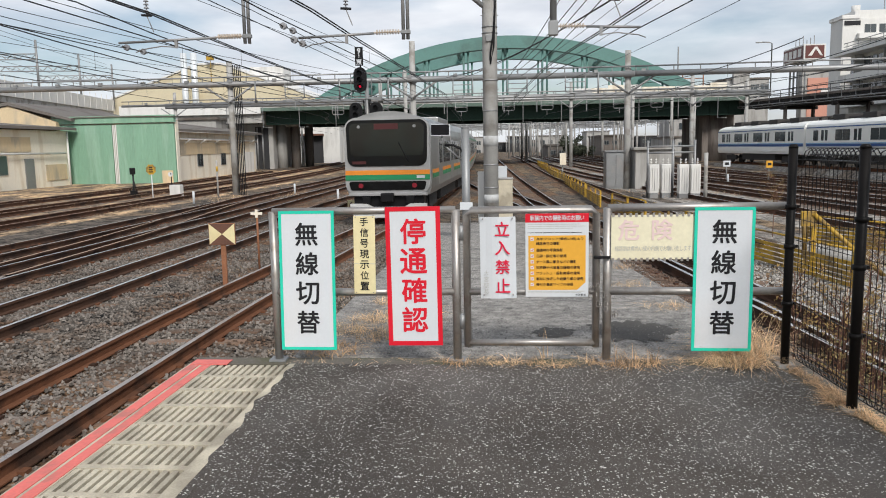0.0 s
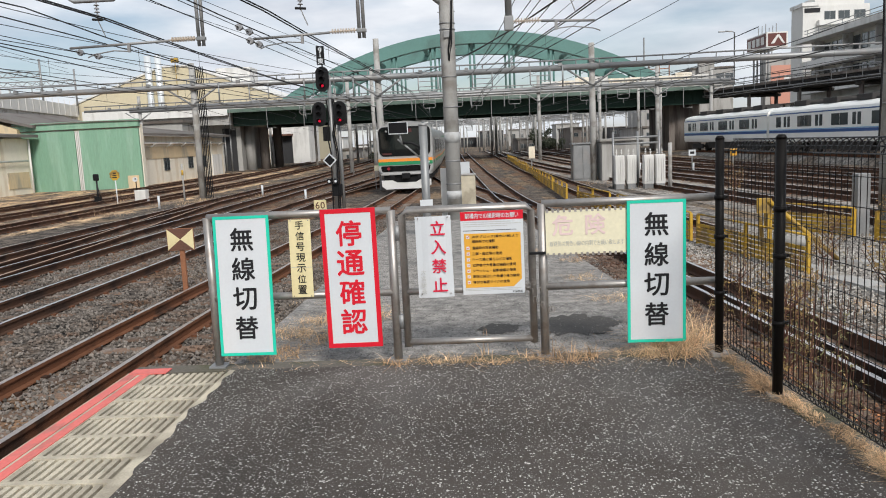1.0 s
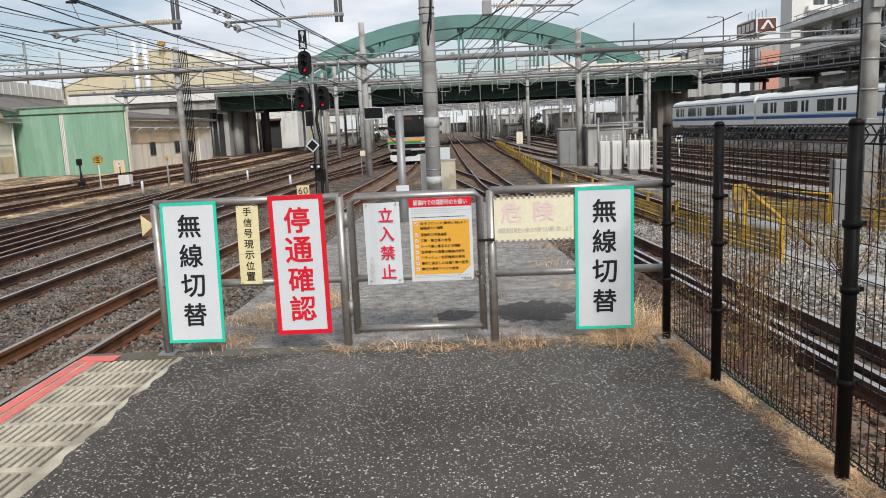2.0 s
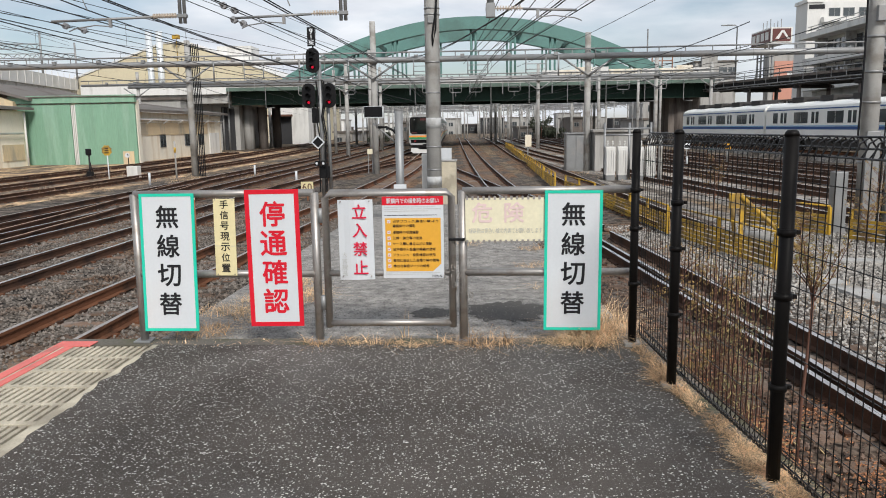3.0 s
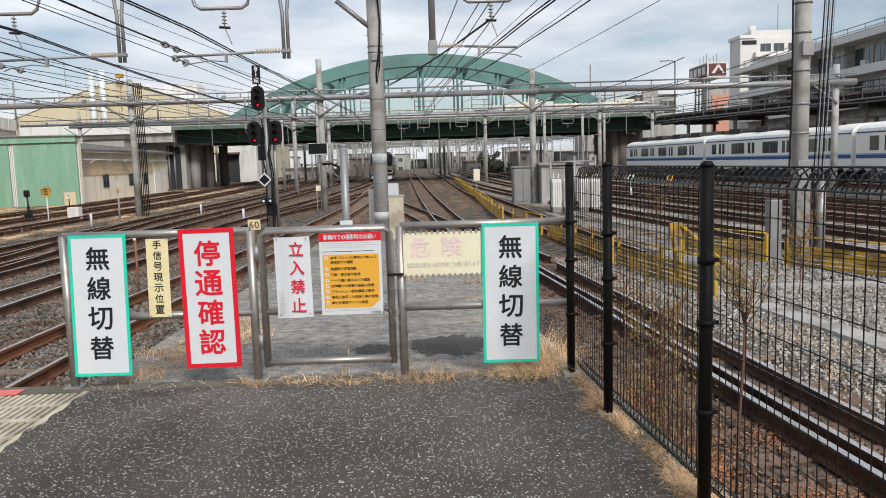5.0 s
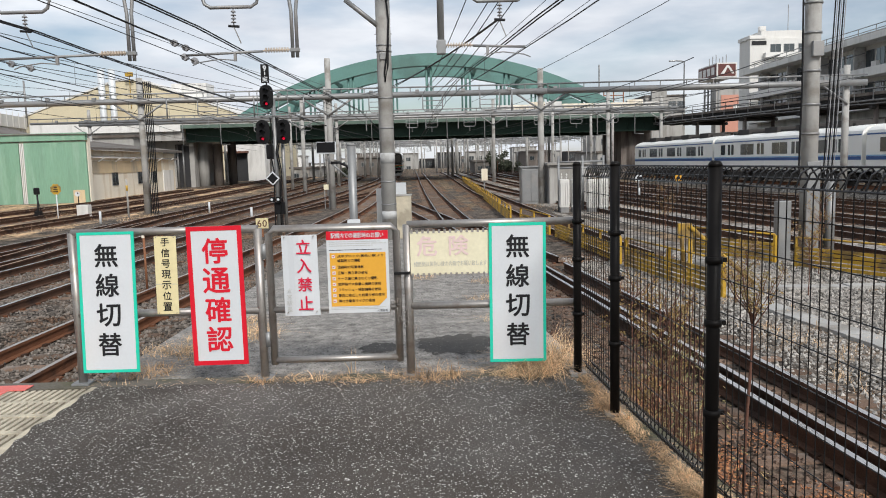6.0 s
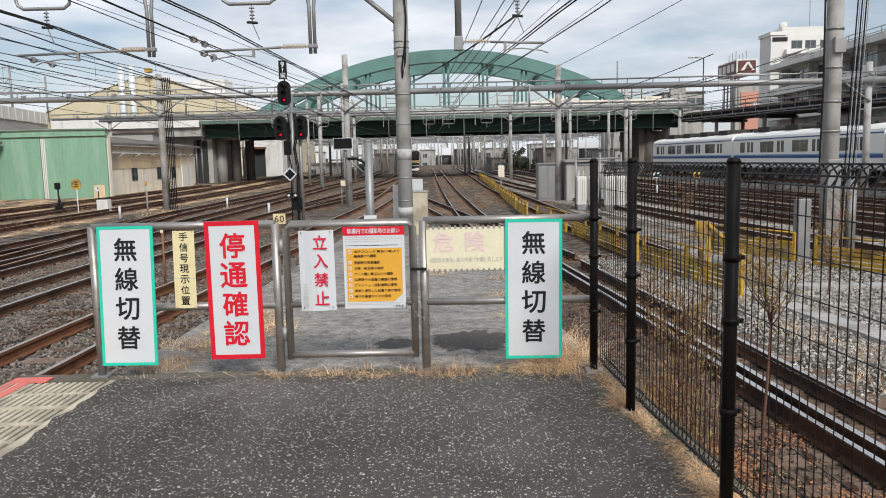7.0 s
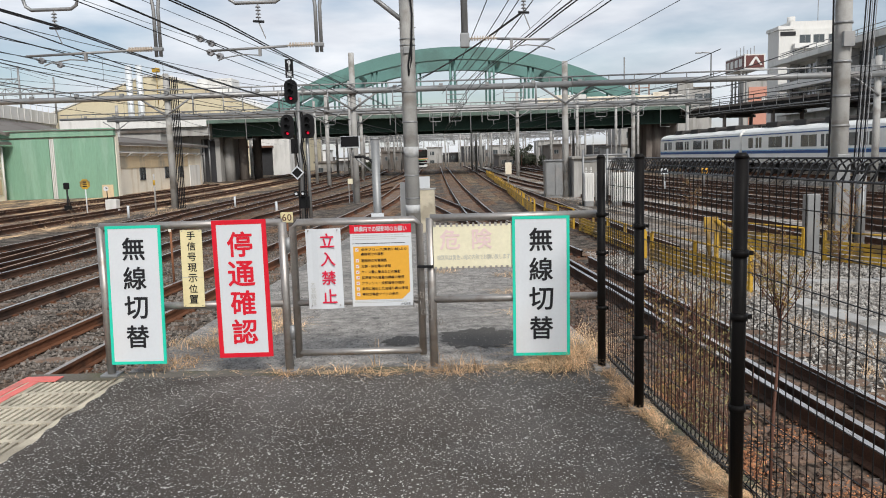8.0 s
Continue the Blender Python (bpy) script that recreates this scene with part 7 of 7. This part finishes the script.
def edge_panels():
    y = -0.13
    for x0, x1, nm in ((-1.765, -1.695, "red_line"), (-1.672, -1.612, "red_line")):
        boxpart(nm, x0, x1, -16, -0.16, 0.0, 0.005, "red_paint", platform_thing, label="worn red warning line")
    boxpart("red_line", -1.765, -1.5, -0.15, -0.03, 0.0, 0.006, "red_paint", platform_thing)
    boxpart("edge_beam", -1.78, -1.605, -16, -0.11, -0.16, 0.0, "panel", platform_thing)
    boxpart("edge_beam", -1.06, -0.985, -16, -0.11, -0.16, 0.0015, "panel", platform_thing)
    # Slot floor coloured near-black so the shallow slots look deep in shade.
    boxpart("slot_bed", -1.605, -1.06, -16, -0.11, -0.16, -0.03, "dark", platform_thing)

    bm = bmesh.new()
    box(bm, -1.603, -1.062, -0.286, -0.242, -0.03, 0.0, 0, 0.002)
    for i in range(12):
        x = -1.603 + i * 0.0485
        box(bm, x, x + (0.0275 if i < 11 else 0.0075), -0.242, -0.004, -0.03, 0.0)
    me = mesh_of(bm, "edge_panel", "panel")
    for k in range(46):
        ob = new("edge_panel", me)
        ob.parent = platform_thing
        ob.matrix_basis = pose(0, y - 0.29 * k, -0.004 + 0.003 * ((k * 5) % 3))

    def lip(b):
        prev = None
        r = random.Random(4)
        for i in range(320):
            yy = -0.12 - i * 0.04
            xe = -1.0 + 0.026 * math.sin(yy * 2.1) + 0.014 * math.sin(yy * 9.3 + 1) + 0.01 * math.sin(yy * 23) + r.uniform(-0.008, 0.008)
            cur = [b.verts.new((xe, yy, 0.0035)), b.verts.new((xe + 0.03, yy, 0.009)), b.verts.new((-0.93, yy, 0.0015))]
            if prev:
                for k in range(2):
                    b.faces.new((prev[k], prev[k + 1], cur[k + 1], cur[k]))
            prev = cur
    shape("asphalt_lip", lip, "asphalt", platform_thing)


edge_panels()

# ---------- loose stones ----------


def stones(name, n, place, m, label, size=(0.014, 0.034)):
    """Many small angular stones in one mesh."""
    rng = np.random.default_rng(n)
    base = np.array([(1, 0, 0), (-1, 0, 0), (0, 1, 0), (0, -1, 0), (0, 0, 1), (0, 0, -1)], float)
    tri = np.array([(0, 2, 4), (2, 1, 4), (1, 3, 4), (3, 0, 4), (2, 0, 5), (1, 2, 5), (3, 1, 5), (0, 3, 5)])
    pos = place(rng, n)
    n = len(pos)
    r = rng.uniform(*size, (n, 1, 1)) * rng.uniform(0.65, 1.35, (n, 6, 1))
    v = base[None] * r
    a = rng.uniform(0, 6.283, (n, 2))
    ca, sa_, cb, sb = np.cos(a[:, 0]), np.sin(a[:, 0]), np.cos(a[:, 1]), np.sin(a[:, 1])
    rot = np.zeros((n, 3, 3))
    rot[:, 0, 0], rot[:, 0, 1], rot[:, 1, 0], rot[:, 1, 1], rot[:, 2, 2] = ca, -sa_, sa_, ca, 1
    tilt = np.zeros((n, 3, 3))
    tilt[:, 0, 0], tilt[:, 1, 1], tilt[:, 1, 2], tilt[:, 2, 1], tilt[:, 2, 2] = 1, cb, -sb, sb, cb
    v = np.einsum("nij,njk,nlk->nli", rot, tilt, v) + pos[:, None, :]
    f = (tri[None] + 6 * np.arange(n)[:, None, None]).reshape(-1, 3)
    me = bpy.data.meshes.new(name)
    me.from_pydata(v.reshape(-1, 3).tolist(), [], f.tolist())
    me.materials.append(M[m])
    tagged(new(name, me), label, "ballast", kind="stuff")


def left_bed(rng, n):
    y = -4 + 26 * rng.random(n) ** 1.25
    x = rng.uniform(-12.2, -1.95, n)
    z = BED + rng.uniform(0.01, 0.06, n)
    keep = np.ones(n, bool)
    for c in (-4.22 + 0.035 * np.maximum(y - 5, 0), np.full(n, -7.35), np.full(n, -10.2)):
        for o in (-0.566, 0.566):
            keep &= np.abs(x - c - o) > 0.085
    return np.stack([x, y, z], 1)[keep]


def right_bed(rng, n):
    y = -5 + 20 * rng.random(n) ** 1.1
    x = rng.uniform(4.6, 12.0, n)
    c = 5.06 - 0.085 * y
    keep = (x > c + 0.5) & (np.abs(x - 8.01 + 0.136 * (y - 0.6)) > 0.26)
    return np.stack([x, y, BED + rng.uniform(0.0, 0.04, n)], 1)[keep]


def fence_bed(rng, n):
    y = -5 + 19 * rng.random(n) ** 1.1
    x = rng.uniform(2.75, 5.6, n)
    c = 5.06 - 0.085 * y
    keep = (x < c + 0.4) & (np.abs(x - c - 0.38) > 0.1) & (np.abs(x - c + 0.38) > 0.1) & (np.abs(x - c + 0.17) > 0.09)
    return np.stack([x, y, BED + rng.uniform(0.0, 0.05, n)], 1)[keep]


stones("ballast_stones", 76000, left_bed, "stone", "brown-grey crushed stone ballast between the rails")
stones("fence_stones", 24000, fence_bed, "stone_dark", "dark brown ballast between platform and track", (0.012, 0.032))
stones("yard_stones", 46000, right_bed, "stone_pale", "pale grey crushed stone over the yard ground", (0.015, 0.035))
stones("ramp_gravel", 16000, lambda g, n: (lambda x, y: np.stack([x, y, -0.03 - 0.45 * y / 14.4 + 0.003], 1))(g.uniform(-1.1, 2.3, n), 0.1 + 9 * g.random(n) ** 1.3), "stone_grey", "fine grey gravel on the ramp", (0.004, 0.009))


# ---------- dry grass and weeds ----------


def grass():
    rng = random.Random(11)
    vs, fs = [], []

    def blade(x, y, z, h, lean, turn):
        w = rng.uniform(0.0016, 0.0034)
        dx, dy = math.cos(turn), math.sin(turn)
        n0 = len(vs)
        for k in range(4):
            u = k / 3
            o = lean * h * u * u
            zz = z + max(0.003 + 0.012 * u, h * (u - 0.42 * lean * u * u))
            ww = w * (1 - 0.8 * u)
            vs.append((x + dx * o - dy * ww, y + dy * o + dx * ww, zz))
            vs.append((x + dx * o + dy * ww, y + dy * o - dx * ww, zz))
        for k in range(3):
            a = n0 + 2 * k
            fs.append((a, a + 1, a + 3, a + 2))

    def tuft(x, y, z, n, h, spread, flat=0.8):
        for _ in range(n):
            r = spread * math.sqrt(rng.random())
            a = rng.uniform(0, 6.283)
            blade(x + r * math.cos(a), y + r * math.sin(a), z, h * rng.uniform(0.4, 1.15), rng.uniform(0.25, 1.5) * flat, rng.uniform(0, 6.283))
    for x in np.arange(-0.95, 2.2, 0.06):
        k = 17 if x > 0.0 else 4
        tuft(x, rng.uniform(-0.17, 0.0), 0.0, int(k * rng.uniform(0.2, 1.8)), rng.uniform(0.04, 0.11), 0.06, 2.0)
    tuft(2.07, 0.12, -0.02, 700, 0.24, 0.17, 1.6)
    tuft(1.98, -0.06, 0.0, 420, 0.16, 0.18, 1.6)
    tuft(2.2, 0.4, -0.05, 320, 0.32, 0.22, 1.2)
    tuft(1.2, -0.1, 0.0, 9, 0.22, 0.04, 0.6)
    tuft(1.45, -0.1, 0.0, 12, 0.2, 0.05, 0.7)
    tuft(0.72, 0.05, 0.0, 7, 0.2, 0.03, 0.6)
    tuft(1.33, -0.1, 0.0, 110, 0.13, 0.16, 2.0)
    for x, y in ((-0.6, 0.9), (-0.75, 1.6), (-0.35, 1.7), (-0.7, 2.5), (-0.85, 0.35), (-0.5, 2.0), (-0.95, 1.1)):
        tuft(x, y, -0.03 - 0.031 * y, 210, 0.12, 0.22, 2.0)
    for x, y in ((2.0, 2.2), (1.9, 3.6), (2.0, 5.2), (1.7, 6.4), (1.1, 5.8)):
        tuft(x, y, -0.03 - 0.031 * y, 90, 0.13, 0.22, 2.0)
    y = -0.15
    while y > -4.8:
        fx = 2.315 + 0.095 * -y
        big = math.sin(5.1 * y) + 0.6 * math.sin(2.3 * y + 1) + rng.uniform(-0.5, 0.5) > 0.1
        tuft(fx - rng.uniform(-0.02, 0.05) - (0.02 if big else 0), y, 0.0, int((190 if big else 70) * rng.uniform(0.4, 1.4)), rng.uniform(0.04, 0.075) if big else rng.uniform(0.02, 0.045), 0.05, 1.7)
        y -= rng.uniform(0.03, 0.07)
    for _ in range(9):
        tuft(rng.uniform(2.7, 3.4), rng.uniform(-1, 4), BED, 30, rng.uniform(0.3, 0.8), 0.12, 0.5)
    for _ in range(30):
        tuft(rng.uniform(5.9, 7.5), rng.uniform(2, 9), BED, 26, rng.uniform(0.08, 0.3), 0.16, 1.0)
    for _ in range(40):
        tuft(rng.uniform(-2.6, -1.9), rng.uniform(0.2, 9), BED + 0.02, 20, rng.uniform(0.05, 0.2), 0.12, 1.0)
    for cx, cy, n in ((9.6, 34.5, 26), (8.4, 67, 60), (7.9, 37, 12), (-24, 47, 70), (-27, 45, 50), (-21.2, 56, 50), (-25.4, 66, 60), (-17.6, 30, 40), (-20.8, 40, 50), (-14.4, 36, 40), (-11.3, 38, 20), (-17.3, 48, 40)):
        for _ in range(n):
            tuft(cx + rng.gauss(0, 1.3), cy + rng.gauss(0, 1.6), BED, 14, 0.35, 0.3, 1.0)
    ob = new("dry_grass", raw_mesh("dry_grass", vs, fs, "grass"))
    tagged(ob, "straw-coloured dry grass along kerbs and tracks", "grass", kind="stuff")


grass()


def leaf_litter():
    rng = random.Random(8)
    vs, fs = [], []
    for cx, cy in [(rng.uniform(2.8, 4.4), rng.uniform(-4.5, 3.5)) for _ in range(58)]:
        for _ in range(330):
            c = Vector((cx + rng.gauss(0, 0.16), cy + rng.gauss(0, 0.2), BED + 0.05 + rng.uniform(0, 0.02)))
            u = Vector((rng.gauss(0, 1), rng.gauss(0, 1), rng.gauss(0, 0.35))).normalized() * rng.uniform(0.008, 0.02)
            v = Vector((-u.y, u.x, rng.gauss(0, 0.005))) * 0.6
            k = len(vs)
            vs.extend([tuple(c - u), tuple(c + v), tuple(c + u), tuple(c - v)])
            fs.append((k, k + 1, k + 2, k + 3))
    tagged(new("leaf_litter", raw_mesh("leaf_litter", vs, fs, "litter")), "rusty brown dead leaves below the fence", "leaves", kind="stuff")


leaf_litter()


def weed(x, y, h, spread, n, label, seed, leaf="weed", bare=0.45):
    rng = random.Random(seed)
    w = thing("weed", label, "weed", pose(x, y, BED), group="weeds behind the fence")
    tips = []

    def stems(b):
        tube(b, [(0, 0, 0), (0.02, 0.01, h * 0.5), (-0.01, 0.03, h)], 0.012, 6, 0, True, 0.005)
        for i in range(n):
            z = h * rng.uniform(bare, 1.0)
            a = rng.uniform(0, 6.283)
            L = spread * rng.uniform(0.5, 1.1)
            p1 = Vector((L * 0.4 * math.cos(a), L * 0.4 * math.sin(a), z + L * 0.35))
            p2 = Vector((L * math.cos(a + 0.3), L * math.sin(a + 0.3), z + L * 0.95))
            tube(b, [(0, 0, z), p1, p2], 0.006, 5, 0, False, 0.0025)
            for k in range(3):
                q = p1 + (p2 - p1) * rng.random()
                r = q + Vector((rng.uniform(-1, 1), rng.uniform(-1, 1), rng.uniform(0.2, 1))) * L * 0.35
                tube(b, [q, r], 0.0028, 4, 0, False, 0.0015)
                tips.extend([q, r, q + (r - q) * 0.5, q + (r - q) * 0.75])
    shape("stem", stems, "twig", w)
    vs, fs = [], []
    for t in tips:
        for _ in range(2):
            c = t + Vector([rng.gauss(0, 0.02) for _ in range(3)])
            u = Vector([rng.gauss(0, 1) for _ in range(3)]).normalized() * rng.uniform(0.01, 0.026)
            v = u.orthogonal().normalized() * u.length * 0.42
            k = len(vs)
            vs.extend([tuple(c - u), tuple(c + v), tuple(c + u), tuple(c - v)])
            fs.append((k, k + 1, k + 2, k + 3))
    lv = new("leaves", raw_mesh("leaves", vs, fs, leaf))
    lv.parent = w
    lv["kind"] = "stuff"




def sapling(x, y, h, seed):
    """One thin stem that forks into many upswept branches."""
    rng = random.Random(seed)
    w = thing("sapling", "thin reddish sapling with a forked bare crown", "sapling", pose(x, y, BED))
    tubepart("stem", [(-0.04, 0, 0), (-0.03, 0, h * 0.4), (0.0, 0, h * 0.75), (0.01, 0, h)], 0.014, "twig", w, 8, r2=0.011)
    buds = []

    def crown(b):
        for i in range(15):
            a, L = rng.uniform(0, 6.283), rng.uniform(0.2, 0.5)
            out = rng.uniform(0.2, 0.75)
            z = h - rng.uniform(0, 0.12)
            p = [Vector((0, 0, z)), Vector((L * out * 0.5 * math.cos(a), L * out * 0.5 * math.sin(a), z + L * 0.4)), Vector((L * out * math.cos(a), L * out * math.sin(a), z + L))]
            tube(b, p, 0.006, 5, 0, False, 0.002)
            for k in range(4):
                q = p[1] + (p[2] - p[1]) * rng.random()
                r = q + Vector((rng.uniform(-1, 1), rng.uniform(-1, 1), rng.uniform(0.2, 1))) * 0.09
                tube(b, [q, r], 0.0022, 4, 0, False, 0.0012)
                buds.extend([q, r])
    shape("crown", crown, "twig", w)
    vs, fs = [], []
    for t in buds:
        for _ in range(5):
            c = t + Vector([rng.gauss(0, 0.015) for _ in range(3)])
            u = Vector([rng.gauss(0, 1) for _ in range(3)]).normalized() * rng.uniform(0.008, 0.02)
            v = u.orthogonal().normalized() * u.length * 0.4
            k = len(vs)
            vs.extend([tuple(c - u), tuple(c + v), tuple(c + u), tuple(c - v)])
            fs.append((k, k + 1, k + 2, k + 3))
    lv = new("leaves", raw_mesh("leaves", vs, fs, "weed"))
    lv.parent = w
    lv["kind"] = "stuff"


def stalks(x, y, n, h, seed):
    """Upright dry stalks with drooping leaves."""
    rng = random.Random(seed)
    w = thing("weed_stalks", "upright dull green and brown weed stalks behind the fence", "weed", pose(x, y, BED), group="weeds behind the fence")
    tops = []

    for _ in range(n):
        px, py, hh = rng.gauss(0, 0.13), rng.gauss(0, 0.2), h * rng.uniform(0.5, 1.1)
        lx, ly = rng.uniform(-0.12, 0.12), rng.uniform(-0.12, 0.12)
        p = [Vector((px, py, 0)), Vector((px + lx * 0.3, py + ly * 0.3, hh * 0.55)), Vector((px + lx, py + ly, hh))]
        tubepart("stem", p, 0.004, "twig", w, 4, r2=0.002)
        tops.append(p)
    vs, fs = [], []
    for p in tops:
        for _ in range(17):
            u = rng.random() ** 0.8
            q = p[0].lerp(p[1], u * 2) if u < 0.5 else p[1].lerp(p[2], u * 2 - 1)
            a = rng.uniform(0, 6.283)
            t = Vector((math.cos(a), math.sin(a), rng.uniform(-0.9, 0.4))) * rng.uniform(0.03, 0.075)
            o = Vector((-t.y, t.x, 0)).normalized() * 0.005
            k = len(vs)
            vs.extend([tuple(q), tuple(q + t * 0.5 + o), tuple(q + t), tuple(q + t * 0.5 - o)])
            fs.append((k, k + 1, k + 2, k + 3))
    lv = new("leaves", raw_mesh("leaves", vs, fs, "weed_green"))
    lv.parent = w
    lv["kind"] = "stuff"


for k, (x, y, n, h) in enumerate(((2.85, -0.45, 26, 1.2), (3.0, 0.1, 24, 1.5), (2.95, -1.1, 20, 1.05), (3.25, 0.75, 26, 1.7), (3.1, -1.8, 14, 0.9), (3.5, 1.6, 24, 1.6))):
    stalks(x, y, n, h, 40 + k)
sapling(3.7, 0.35, 1.48, 3)
weed(3.3, 1.3, 1.15, 0.3, 20, "tall yellowing weed with small leaves", 5)
weed(3.55, 1.9, 1.25, 0.32, 20, "tall yellowing weed with small leaves", 6)
weed(3.1, 0.8, 0.75, 0.22, 12, "tall yellowing weed with small leaves", 7)
weed(3.4, 2.7, 1.2, 0.34, 16, "tall yellowing weed with small leaves", 8)
weed(8.2, 8.6, 1.1, 0.42, 24, "bushy golden weed beside the yellow stand", 9)
weed(9.6, 11.0, 1.6, 0.4, 26, "bushy golden weed near the cable pole", 10)
weed(7.3, 9.2, 0.8, 0.36, 20, "bushy golden weed beside the yellow stand", 12)
weed(7.9, 16.5, 1.7, 0.4, 22, "tall golden weed in the yard", 13)
weed(6.6, 8.0, 0.7, 0.3, 18, "bushy golden weed beside the yellow guard", 14)


def motions():
    for i, car in enumerate(TRAIN):
        walk(car, [(t, car_pose(S0 + 15.0 * t + 20.0 * i)) for t in [k * 0.5 for k in range(17)]])


motions()
